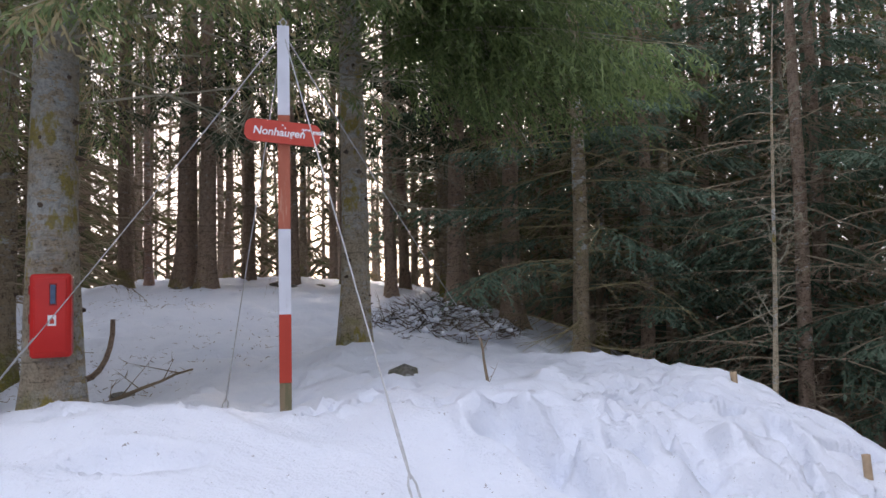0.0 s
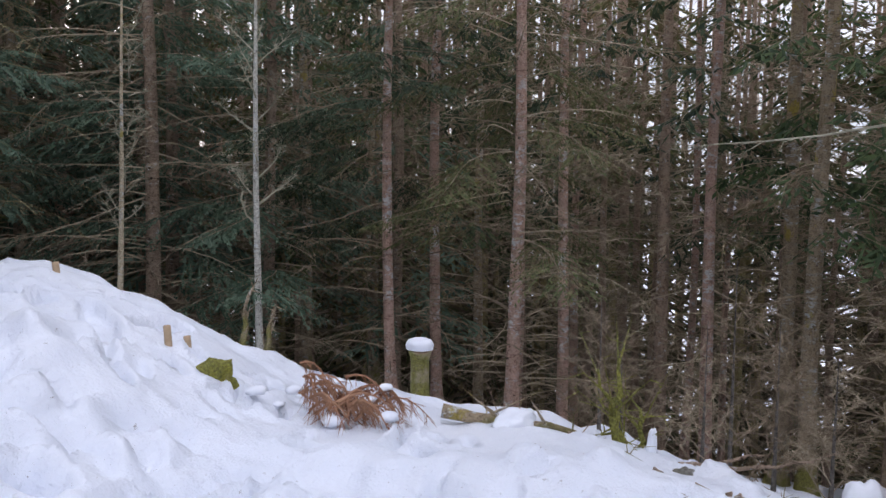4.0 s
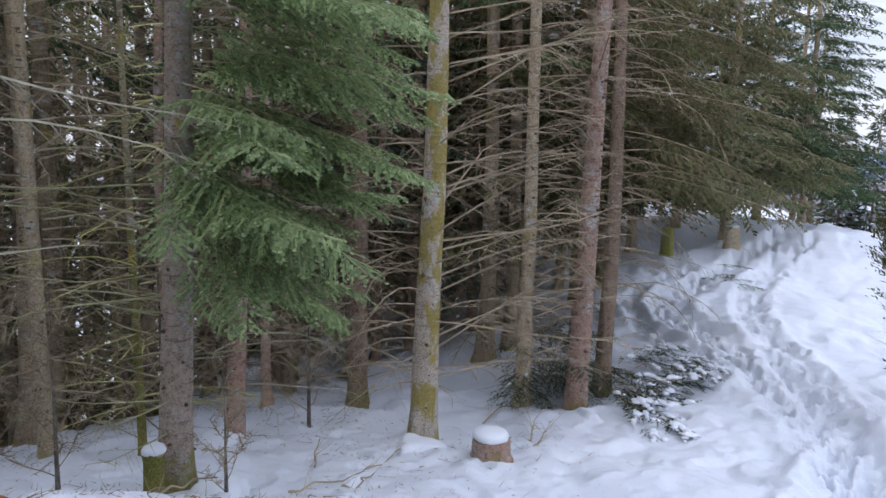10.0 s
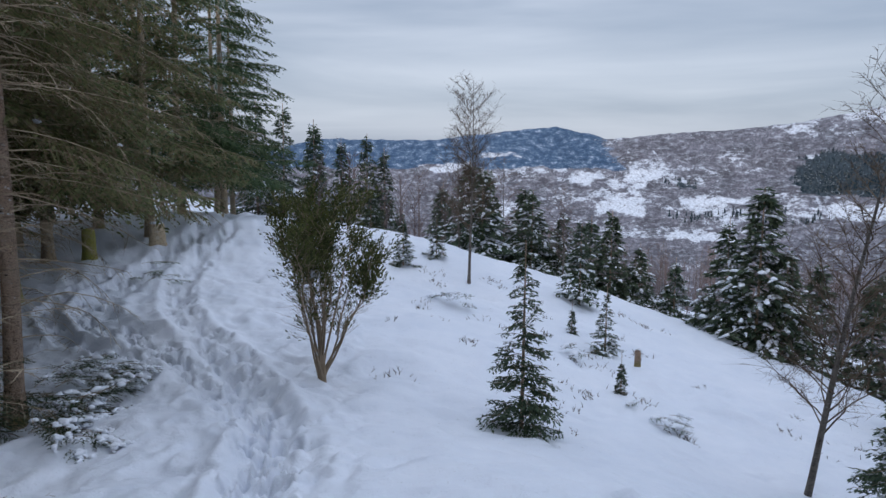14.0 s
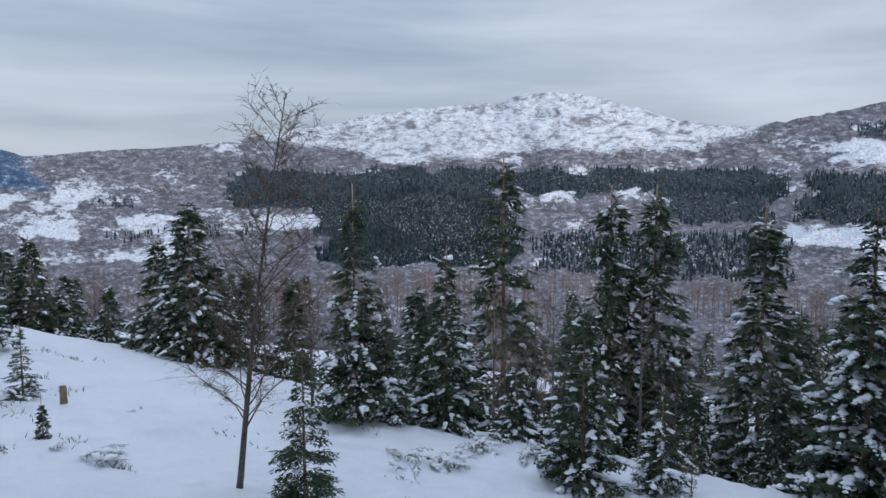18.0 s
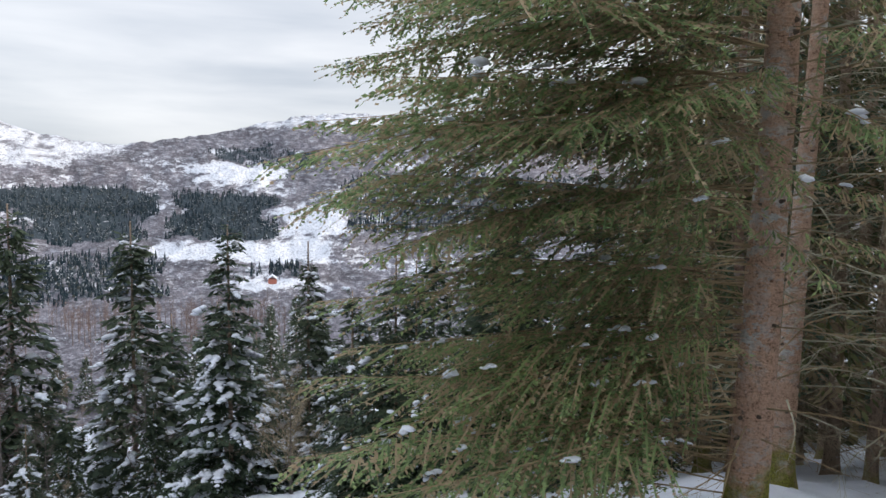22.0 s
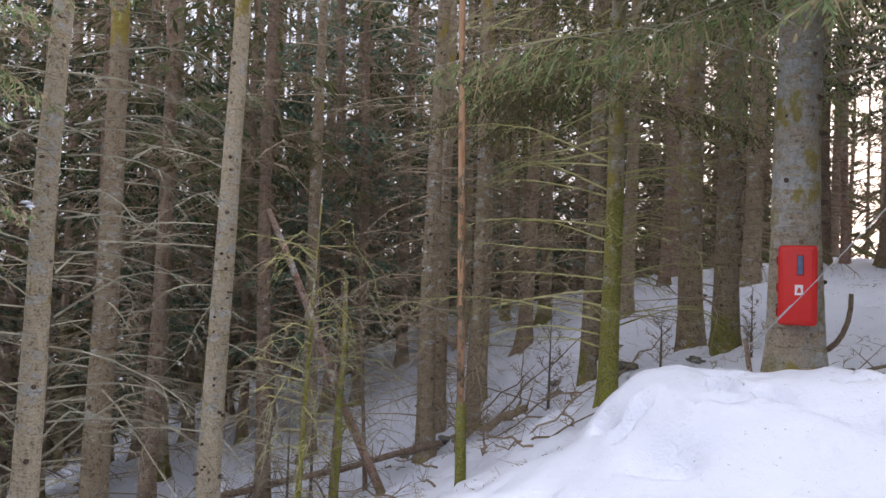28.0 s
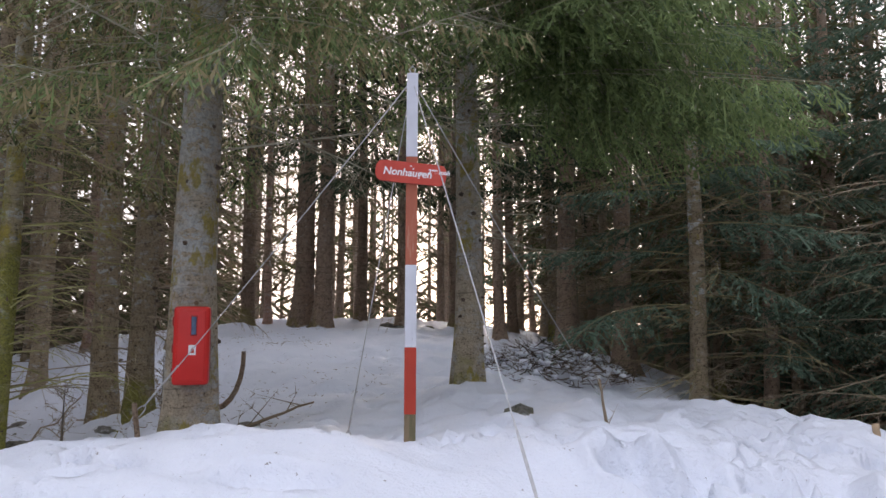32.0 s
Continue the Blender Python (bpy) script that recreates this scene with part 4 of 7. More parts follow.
def grow(name, m, label, category, seed, h, r, trunk_material, dead=(), live=(), dead_material=None, live_material=None, snow=0.0, snow_size=0.05,
         sides=14, flare=0.6, bend=0.05, group="", lumps_label="", knots=0):
    """A conifer from lists of bare and living branches.
    dead: (count, z0, z1, shortest, longest, heading or None, spread, lift, droop, fineness)
    live: (count, z0, z1, length low, length high, heading or None, spread, lift, droop, step, twig, leaf length, leaf half-width, hang)"""
    rng = random.Random(seed)
    tree = root(name, m, label, category, group)
    child("trunk", trunk_mesh(h, r, seed, sides, flare, bend).mesh("trunk", trunk_material, True), tree)
    if knots:
        tagged(child("bark_stubble", stub_mesh(h, r, seed, knots).mesh("bark_stubble", BARK_STUB), tree), kind="stuff")
    wood, leaves, pads = Soup(), Soup(), Soup()
    for count, z0, z1, l0, l1, head, spread, lift, droop, fine in dead:
        for k in range(count):
            z = z0 + (z1 - z0) * (k + rng.random()) / count
            a = rng.uniform(0, 360) if head is None else head + rng.uniform(-spread, spread)
            b = heading(a) * stem_at(h, r, z) * 0.85 + UP * z
            dead_branch(wood, rng, b, a, rng.uniform(l0, l1), lift + rng.uniform(-0.2, 0.2), droop * rng.uniform(0.4, 1.5), 0.004 + 0.0032 * l1, fine)
    for count, z0, z1, l0, l1, head, spread, lift, droop, step, twig, ll, lw, hang in live:
        for k in range(count):
            u = (k + rng.random()) / count
            z = z0 + (z1 - z0) * u
            a = rng.uniform(0, 360) if head is None else head + rng.uniform(-spread, spread)
            b = heading(a) * stem_at(h, r, z) * 0.85 + UP * z
            frond(leaves, wood, rng, b, a, (l0 + (l1 - l0) * u) * rng.uniform(0.75, 1.15), lift + rng.uniform(-0.15, 0.15), droop * rng.uniform(0.6, 1.4),
                  step, twig, (ll, lw), hang, (pads, snow * max(0.12, 1.35 - 1.5 * max(u, z / h)), snow_size) if snow else None, 0.24 if l0 > 2.9 and h < 14 and lw < 0.02 else 0.15)
    if wood.v:
        tagged(child("branchwork", wood.mesh("branchwork", dead_material or TWIG), tree), kind="stuff")
    if leaves.v:
        tagged(child("crown", leaves.mesh("crown", live_material or NEEDLES), tree), kind="stuff")
    if pads.v:
        tagged(child("snow_cover", pads.mesh("snow_cover", FRESH, True), tree, "white lumps of snow lying on the branches"), kind="stuff")
    return tree


def stand(x, y, turn=0, size=1.0, lean=0, lean_to=0, sink=0.0):
    """A pose on the ground."""
    ax = heading(lean_to).cross(UP) * -1
    tilt = Matrix.Rotation(radians(lean), 4, ax) if lean else Matrix.Identity(4)
    return Matrix.Translation((x, y, at_height(x, y) - sink)) @ tilt @ Matrix.Rotation(radians(turn), 4, "Z") @ Matrix.Scale(size, 4)
# ---- single trees that stand out, each at its place ----
HEROES = []  # places kept free: x, y, radius


def hero(x, y, r, material, seed, label, h=12, dead=(), live=(), twig=TWIG_PALE, leaf=NEEDLES, lean=0, lean_to=0, flare=0.5, bend=0.04, snow=0.0, snow_size=0.05,
         name="spruce", sides=22, knots=44, sink=0.05):
    HEROES.append((x, y, 0.2))
    return grow(name, stand(x, y, 0, 1, lean, lean_to, sink), label, "tree", seed, h, r, material, dead, live, twig, leaf, snow, snow_size, sides, flare, bend, knots=knots)


def bare(n, z0, z1, l0, l1, head=None, spread=0, lift=0.1, droop=0.5, fine=1.0):
    return (n, z0, z1, l0, l1, head, spread, lift, droop, fine)


def green(n, z0, z1, l0, l1, head=None, spread=0, lift=0.0, droop=0.5, step=0.07, twig=0.28, ll=0.075, lw=0.010, hang=0.6):
    return (n, z0, z1, l0, l1, head, spread, lift, droop, step, twig, ll, lw, hang)


# round the marker pole
# the 64 boughs above 5.8 m are out of view, added to shade the snow
hero(-2.99, 6.20, 0.20, BARK_LICHEN, 101, "stout lichen-grey spruce trunk with a red cabinet fixed to it", flare=0.55, twig=TWIG_PALE, leaf=NEEDLES_F, bend=0.02,
     dead=[bare(10, 2.6, 3.6, 1.5, 2.8, 120, 80, 0.05, 0.15), bare(20, 3.0, 5.5, 1.2, 2.5, None, 0, 0.1, 0.9)],
     live=[green(30, 3.2, 6.0, 2.9, 2.6, 170, 90, -0.05, 0.45, 0.1, ll=0.10, hang=1.3), green(14, 3.4, 6.0, 2.4, 2.4, 330, 90, 0, 0.5, 0.12, hang=1.2), green(64, 5.8, 11.6, 3.1, 0.8, None, 0, 0.05, 0.40, 0.16, 0.33, 0.16, 0.026, 0.5)])
# same unseen upper crown here, put on to dim the knoll's snow
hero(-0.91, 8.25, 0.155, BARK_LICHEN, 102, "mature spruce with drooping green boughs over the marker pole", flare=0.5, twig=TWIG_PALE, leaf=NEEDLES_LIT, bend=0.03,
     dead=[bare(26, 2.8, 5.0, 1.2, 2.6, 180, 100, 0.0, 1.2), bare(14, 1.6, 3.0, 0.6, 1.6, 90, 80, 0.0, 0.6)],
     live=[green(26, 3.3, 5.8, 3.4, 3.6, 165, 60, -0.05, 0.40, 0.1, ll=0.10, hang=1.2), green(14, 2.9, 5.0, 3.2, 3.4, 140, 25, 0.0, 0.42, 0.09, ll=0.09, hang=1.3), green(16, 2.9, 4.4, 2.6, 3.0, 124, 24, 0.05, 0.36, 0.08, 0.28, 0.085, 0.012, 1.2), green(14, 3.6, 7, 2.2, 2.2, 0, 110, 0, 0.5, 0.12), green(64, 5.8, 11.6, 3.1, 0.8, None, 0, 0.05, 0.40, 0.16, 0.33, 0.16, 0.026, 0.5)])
hero(2.02, 11.1, 0.12, BARK_GREY, 103, "pale-barked spruce among dark boughs", dead=[bare(70, 0.3, 5, 1.0, 2.4, None, 0, 0, 0.5)], twig=TWIG_OLIVE, leaf=NEEDLES_BLUE,
     live=[green(40, 1.4, 9, 2.6, 1.5, None, 0, 0.05, 0.4, 0.1, 0.3, 0.10, 0.015)])
for x, y, r, s in ((5.0, 10.6, 0.11, 104), (3.4, 12.6, 0.12, 105), (6.6, 10.0, 0.10, 106)):
    hero(x, y, r, BARK_DARK, s, "dark spruce with blue-green boughs down to the snow", dead=[bare(70, 0.3, 5, 1.0, 2.4, None, 0, 0, 0.5)], twig=TWIG, leaf=NEEDLES_BLUE,
         live=[green(46, 1.0, 9, 2.6, 1.4, None, 0, 0.05, 0.4, 0.1, 0.3, 0.10, 0.015)])
# east side
hero(7.95, 6.2, 0.10, BARK_RED, 111, "slender orange-brown spruce trunk with a mossy foot", dead=[bare(70, 0.5, 6, 0.8, 2.2, None, 0, 0.1, 0.7)], twig=TWIG, leaf=NEEDLES_OLIVE,
     live=[green(26, 2.6, 7, 2.2, 1.8, None, 0, 0, 0.5, 0.1, 0.3, 0.09, 0.012)])
hero(7.07, 7.65, 0.08, BARK_RED, 112, "thin reddish spruce trunk beside the path", dead=[bare(60, 0.5, 6, 0.8, 2.0, None, 0, 0.1, 0.7)], twig=TWIG_DARK, leaf=NEEDLES_DARK,
     live=[green(26, 2.6, 7, 2.2, 1.8, None, 0, 0, 0.5, 0.1, 0.3, 0.09, 0.012)])
# boughs over 5.8 m: out of sight, added so the bank gets less sky
hero(4.30, 0.80, 0.172, BARK_BIG, 113, "big reddish spruce trunk with grey lichen and spreading roots", flare=1.0, bend=0.02, sides=36, knots=40,
     dead=[bare(3, 1.9, 2.3, 0.5, 1.6, 60, 150, 0.1, 0.2), bare(4, 1.0, 2.6, 0.6, 1.6, 130, 40, 0.1, 0.3), bare(10, 2.6, 5, 1.0, 2.0, None, 0, 0.1, 0.5)],
     live=[green(10, 4.2, 6, 2.4, 2.2, None, 0, 0, 0.5, 0.1), green(64, 5.8, 11.6, 3.1, 0.8, None, 0, 0.05, 0.40, 0.16, 0.33, 0.16, 0.026, 0.5)], leaf=NEEDLES_OLIVE)
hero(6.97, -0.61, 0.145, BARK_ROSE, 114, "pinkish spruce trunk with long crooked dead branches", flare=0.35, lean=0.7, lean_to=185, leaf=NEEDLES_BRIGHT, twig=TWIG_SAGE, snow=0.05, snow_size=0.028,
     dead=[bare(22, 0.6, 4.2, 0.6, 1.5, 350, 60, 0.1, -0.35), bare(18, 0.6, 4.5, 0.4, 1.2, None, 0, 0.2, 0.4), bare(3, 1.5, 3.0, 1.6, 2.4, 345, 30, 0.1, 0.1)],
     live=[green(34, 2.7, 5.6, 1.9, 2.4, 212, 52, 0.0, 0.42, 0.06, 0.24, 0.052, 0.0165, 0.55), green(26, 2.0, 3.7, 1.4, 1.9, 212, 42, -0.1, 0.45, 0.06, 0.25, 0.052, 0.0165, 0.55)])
hero(8.98, -1.42, 0.11, BARK_RED, 115, "pale pink spruce trunk with stubs of branches", lean=2.0, lean_to=190, dead=[bare(50, 0.5, 6, 0.7, 2.0, None, 0, 0.1, 0.6)])
hero(9.67, 0.61, 0.09, BARK_PALE, 116, "slim grey spruce trunk in the thicket", dead=[bare(60, 0.5, 6, 0.8, 2.2, None, 0, 0.1, 0.6)], twig=TWIG)
hero(8.98, -0.40, 0.05, BARK_MOSSY, 1161, "thin green-grey spruce stem in the thicket", h=9, knots=16, dead=[bare(50, 0.5, 6, 0.8, 2.0, None, 0, 0.1, 0.6)], twig=TWIG_GREEN)
hero(7.76, -3.37, 0.155, BARK_GOLD, 117, "yellow-lichened spruce trunk with many long bare branches", flare=0.35, lean=0.2, lean_to=205,
     dead=[bare(34, 0.8, 6, 1.4, 2.8, 215, 50, 0.35, 0.25), bare(30, 0.8, 5, 0.8, 2.0, 20, 70, 0.1, 0.9)], twig=TWIG)
hero(8.60, -5.23, 0.105, BARK_PALE, 118, "straight spruce trunk with mossy foot", dead=[bare(44, 0.8, 6, 0.8, 2.2, None, 0, 0.2, 0.5)], twig=TWIG)
hero(8.03, -5.74, 0.145, BARK_RED, 119, "brown spruce trunk at the edge of the wood", flare=0.3, lean=0.9, lean_to=218,
     dead=[bare(26, 1.2, 6, 0.8, 2.2, 20, 80, 0.3, 0.6), bare(18, 1.2, 6, 0.8, 1.8, None, 0, 0.2, 0.6)], twig=TWIG_DARK)
hero(8.47, -6.49, 0.115, BARK_DARK, 120, "brown spruce trunk above a snowy thicket", lean=0.3, lean_to=40, leaf=NEEDLES_OLIVE, twig=TWIG,
     dead=[bare(40, 1.0, 6, 0.8, 2.2, 170, 90, 0.0, 1.0)], live=[green(16, 3.2, 6, 2.4, 2.4, 180, 60, 0, 0.5, 0.08)])
# foot of the wood on the path's far side
for x, y, s, h in ((10.6, -7.6, 121, 12), (12.4, -8.8, 122, 12), (13.9, -10.6, 123, 12), (16.0, -13.2, 124, 13), (15.6, -16.2, 125, 12), (18.0, -16.6, 126, 14), (18.2, -20.4, 127, 14), (19.6, -24.4, 128, 15),
                   (21.6, -22.0, 129, 15), (22.6, -27.6, 130, 14), (24.0, -30.5, 131, 12)):
    hero(x, y, 0.14, BARK_GREY, s, "edge spruce with olive boughs hanging over the path", h=h, sides=12, knots=0, twig=TWIG, leaf=NEEDLES_OLIVE if s < 126 else NEEDLES, snow=0.03, snow_size=0.08,
         dead=[bare(30, 1.6 if s < 124 else 0.9, 5, 1.0, 2.4, 200, 90, 0, 0.7)], live=[green(112, 2.5 if s < 124 else 1.8, h - 0.4, 3.3, 0.7, None, 0, 0.05, 0.42, 0.15, 0.33, 0.16, 0.026, 0.55)])
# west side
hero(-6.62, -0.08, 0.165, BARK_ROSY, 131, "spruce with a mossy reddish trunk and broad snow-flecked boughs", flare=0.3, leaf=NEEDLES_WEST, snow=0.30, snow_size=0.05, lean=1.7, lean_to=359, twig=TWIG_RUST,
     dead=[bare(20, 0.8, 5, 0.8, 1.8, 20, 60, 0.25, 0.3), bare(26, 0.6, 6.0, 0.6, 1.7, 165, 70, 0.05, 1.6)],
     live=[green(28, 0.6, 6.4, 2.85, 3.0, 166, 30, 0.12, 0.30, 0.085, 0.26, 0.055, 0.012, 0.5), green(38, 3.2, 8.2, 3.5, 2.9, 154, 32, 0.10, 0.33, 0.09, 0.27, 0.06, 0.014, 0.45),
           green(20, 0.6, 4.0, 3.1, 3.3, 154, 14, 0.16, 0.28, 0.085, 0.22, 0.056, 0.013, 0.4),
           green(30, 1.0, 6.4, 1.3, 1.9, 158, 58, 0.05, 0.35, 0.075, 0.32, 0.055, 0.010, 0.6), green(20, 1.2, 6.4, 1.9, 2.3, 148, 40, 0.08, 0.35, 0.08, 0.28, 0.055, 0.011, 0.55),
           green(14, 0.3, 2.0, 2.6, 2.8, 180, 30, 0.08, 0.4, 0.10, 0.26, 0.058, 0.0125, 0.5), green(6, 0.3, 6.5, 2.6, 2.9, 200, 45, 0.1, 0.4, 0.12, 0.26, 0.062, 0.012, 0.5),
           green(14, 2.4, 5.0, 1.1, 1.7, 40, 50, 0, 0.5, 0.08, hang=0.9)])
hero(-9.47, 0.40, 0.13, BARK_ROSY, 133, "slim reddish trunk behind the broad spruce", lean=1.1, lean_to=3, dead=[bare(50, 0.5, 6, 0.8, 2.4, None, 0, 0.15, 0.5)])
hero(-6.80, 1.42, 0.108, BARK_STRAW, 134, "pale grey spruce trunk with a yellow moss patch", flare=0.25, lean=2.2, lean_to=15, twig=TWIG_PALE,
     dead=[bare(18, 1.0, 4.5, 0.9, 2.0, 20, 70, 0.25, 0.9), bare(16, 1.0, 4.5, 0.8, 1.8, 200, 60, 0.2, 0.8)])
hero(-9.02, 2.51, 0.155, BARK_GREY, 135, "dark spruce trunk with a thick mossy foot", twig=TWIG_PALE, dead=[bare(46, 0.8, 6, 0.8, 2.2, None, 0, 0.1, 0.8)])
hero(-7.76, 3.31, 0.13, BARK_STRAW, 136, "straight greenish-grey spruce trunk studded with branch stubs", flare=0.2, lean=0.7, lean_to=24, knots=110, twig=TWIG_PALE,
     dead=[bare(12, 1.2, 5, 0.8, 2.0, None, 0, 0.2, 0.9)])
hero(-5.18, 6.68, 0.105, BARK_MOSSY, 137, "bright green mossy spruce trunk with bare drooping branches", flare=0.35, twig=TWIG_GREEN, leaf=NEEDLES_OLIVE,
     dead=[bare(44, 0.6, 4.5, 1.2, 2.6, 290, 90, 0.15, 0.5), bare(16, 1, 4, 0.6, 1.6, 100, 60, 0.1, 0.4)], live=[green(18, 3.2, 5.5, 2.2, 2.2, 180, 100, 0, 0.5, 0.09, hang=1.0)])
for x, y, r, s in ((-5.36, 8.64, 0.155, 141), (-4.78, 8.42, 0.15, 142), (-6.42, 7.89, 0.11, 143), (-7.86, 6.34, 0.13, 144), (-7.49, 6.82, 0.11, 145), (-8.67, 8.07, 0.11, 146),
                   (-6.73, 8.45, 0.10, 147), (-8.9, 7.4, 0.14, 148), (-10.7, 6.2, 0.13, 149)):
    hero(x, y, r, BARK_GREY, s, "brown spruce trunk with dry branch stubs and a mossy foot", h=13, sides=14, twig=TWIG, dead=[bare(44, 0.6, 6.5, 0.8, 2.2, None, 0, 0.1, 0.6)])
for x, y, r, s in ((-4.69, 13.78, 0.19, 151), (-4.18, 13.34, 0.16, 152), (-4.2, 16.2, 0.13, 153), (-2.9, 14.6, 0.12, 154), (-1.9, 15.2, 0.15, 155), (-0.9, 13.4, 0.10, 156), (0.3, 13.2, 0.17, 157),
                   (1.2, 12.9, 0.16, 158), (-6.0, 14.2, 0.13, 159)):
    hero(x, y, r, BARK_DARK, s, "dark spruce trunk on the snowy knoll against the light", h=13, sides=14, flare=0.8, twig=TWIG_DARK, leaf=NEEDLES_DARK, knots=8,
         dead=[bare(60, 0.7, 8, 0.9, 2.4, None, 0, 0.05, 0.6)], live=[green(24, 3.0, 9, 2.4, 2.0, None, 0, 0, 0.5, 0.12, 0.3, 0.1, 0.016)])


# ---- young spruces, birches and shrubs on the open slope ----
def young_spruce(x, y, h, seed, label, snow=0.3, leaf=NEEDLES_SLOPE, slim=0.27, size=0.07):
    HEROES.append((x, y, 0.3))
    away = math.hypot(x, y) > 18
    n = int(min(60 + 18 * h, 160) if away else min(64 + 28 * h, 190))
    fine = max(0.05, min(0.22, 0.05 * h)) if away else max(0.04, min(0.105, 0.026 * h))
    low = [(n, 0.05 * h, 0.97 * h, slim * h, 0.035 * h, None, 0, 0.1, 0.42, fine, 0.42, fine * 1.3, fine * (0.24 if away or h < 2.6 else 0.29), 0.35)]
    top = [(8, 0.86 * h, 0.99 * h, 0.05 * h, 0.03 * h, None, 0, 0.8, 0.1, fine, 0.30, fine, fine * 0.16, 0.1)]
    return grow("young_spruce", stand(x, y, seed * 37 % 360, 1, sink=0.03), label, "tree", seed, h, 0.010 + 0.009 * h, BARK_DARK, [], low + top, TWIG_DARK, leaf, min(2.4, 3.9 * snow), size * 1.05, 8, 0.2, 0.01)


SMALL = "small dark spruce standing alone in the snow"
LADEN = "young spruce with lumps of snow on its boughs"
TALL = "tall dark spruce on the slope with snow on its boughs"
for k, (x, y, h, snow, slim, text) in enumerate((
        (2.55, -9.13, 2.3, 0.0, 0.27, SMALL), (2.43, -15.06, 1.35, 0.1, 0.28, SMALL), (3.29, -15.83, 0.55, 0.1, 0.25, SMALL), (1.76, -12.66, 0.55, 0.0, 0.25, SMALL),
        (3.78, -19.08, 2.2, 0.45, 0.32, LADEN), (7.0, -26.2, 3.2, 0.6, 0.40, LADEN), (6.0, -27.0, 2.9, 0.6, 0.42, LADEN), (4.2, -27.0, 3.5, 0.2, 0.36, TALL),
        (3.2, -27.5, 2.7, 0.6, 0.42, LADEN), (8.6, -25.2, 3.3, 0.6, 0.40, LADEN), (7.8, -28.0, 3.6, 0.5, 0.38, LADEN), (5.2, -28.5, 3.4, 0.5, 0.40, LADEN), (9.8, -27.0, 3.8, 0.4, 0.36, LADEN), (2.0, -28.6, 3.0, 0.4, 0.38, LADEN), (0.18, -23.3, 3.4, 0.5, 0.33, LADEN), (-0.68, -22.1, 4.6, 0.4, 0.30, LADEN), (-1.38, -22.2, 3.1, 0.5, 0.33, LADEN),
        (-1.74, -9.49, 2.2, 0.05, 0.27, SMALL), (-3.74, -14.76, 4.7, 0.25, 0.20, TALL), (-4.4, -14.8, 2.4, 0.5, 0.30, LADEN), (-5.91, -15.16, 4.1, 0.35, 0.22, TALL),
        (-4.2, -26.0, 4.4, 0.15, 0.22, TALL), (-8.2, -27.0, 4.4, 0.2, 0.24, TALL), (-9.74, -20.2, 9.0, 0.06, 0.22, TALL), (-6.55, -10.42, 3.1, 0.4, 0.24, TALL),
        (-6.92, -13.66, 1.7, 0.6, 0.36, LADEN), (-10.86, -16.1, 7.1, 0.15, 0.22, TALL), (-11.77, -15.46, 7.3, 0.15, 0.22, TALL), (-7.68, -9.82, 1.75, 0.7, 0.33, LADEN),
        (-13.0, -13.1, 6.7, 0.3, 0.20, TALL), (-11.7, -9.3, 5.6, 0.45, 0.22, TALL), (-14.7, -9.4, 5.8, 0.35, 0.22, TALL), (-16.5, -15.2, 5.8, 0.3, 0.22, TALL),
        (-13.4, -7.5, 4.3, 0.4, 0.25, TALL), (-12.4, -5.6, 4.0, 0.35, 0.28, TALL), (-9.6, -5.4, 2.4, 0.4, 0.30, LADEN), (-14.8, -18.4, 4.2, 0.4, 0.24, TALL), (-17.6, -11.0, 5.4, 0.4, 0.22, TALL),
        (8.24, -17.6, 1.2, 0.5, 0.42, LADEN), (7.94, -19.2, 0.9, 0.5, 0.45, LADEN), (-12.6, -4.0, 4.6, 0.2, 0.28, TALL), (-11.0, -1.8, 3.4, 0.3, 0.30, LADEN), (-9.2, -2.9, 3.6, 0.1, 0.34, LADEN), (-8.6, -4.2, 3.0, 0.15, 0.34, LADEN), (-14.0, -2.6, 6.0, 0.1, 0.26, TALL), (-10.8, -3.4, 5.0, 0.1, 0.28, TALL), (-16.5, -5.0, 7.0, 0.1, 0.24, TALL), (-19.0, -8.0, 7.0, 0.2, 0.24, TALL), (-12.6, -20.0, 5.0, 0.3, 0.24, TALL), (-6.8, -19.0, 3.4, 0.4, 0.28, LADEN), (-18.6, -17.6, 6.0, 0.3, 0.22, TALL), (-2.6, -26.0, 4.0, 0.3, 0.28, TALL), (-14.2, -11.6, 5.0, 0.3, 0.24, TALL), (9.4, -29.0, 3.0, 0.4, 0.3, LADEN), (12.6, -31.0, 3.4, 0.3, 0.3, LADEN),
        (25.1, -36.7, 7.4, 0.1, 0.20, TALL), (24.7, -39.4, 7.0, 0.1, 0.20, TALL), (24.2, -42.0, 6.3, 0.1, 0.21, TALL), (23.7, -44.6, 7.3, 0.1, 0.19, TALL), (22.6, -45.1, 6.7, 0.1, 0.19, TALL),
        (26.5, -36.0, 7.4, 0.1, 0.20, TALL), (25.6, -41.0, 6.4, 0.1, 0.20, TALL), (21.0, -40.0, 4.0, 0.1, 0.3, TALL), (19.0, -40.0, 3.4, 0.2, 0.3, TALL))):
    young_spruce(x, y, h, 200 + k, text, snow, NEEDLES_SLOPE, slim * (1.08 if h > 2.5 else 0.92), 0.034 + 0.012 * h)


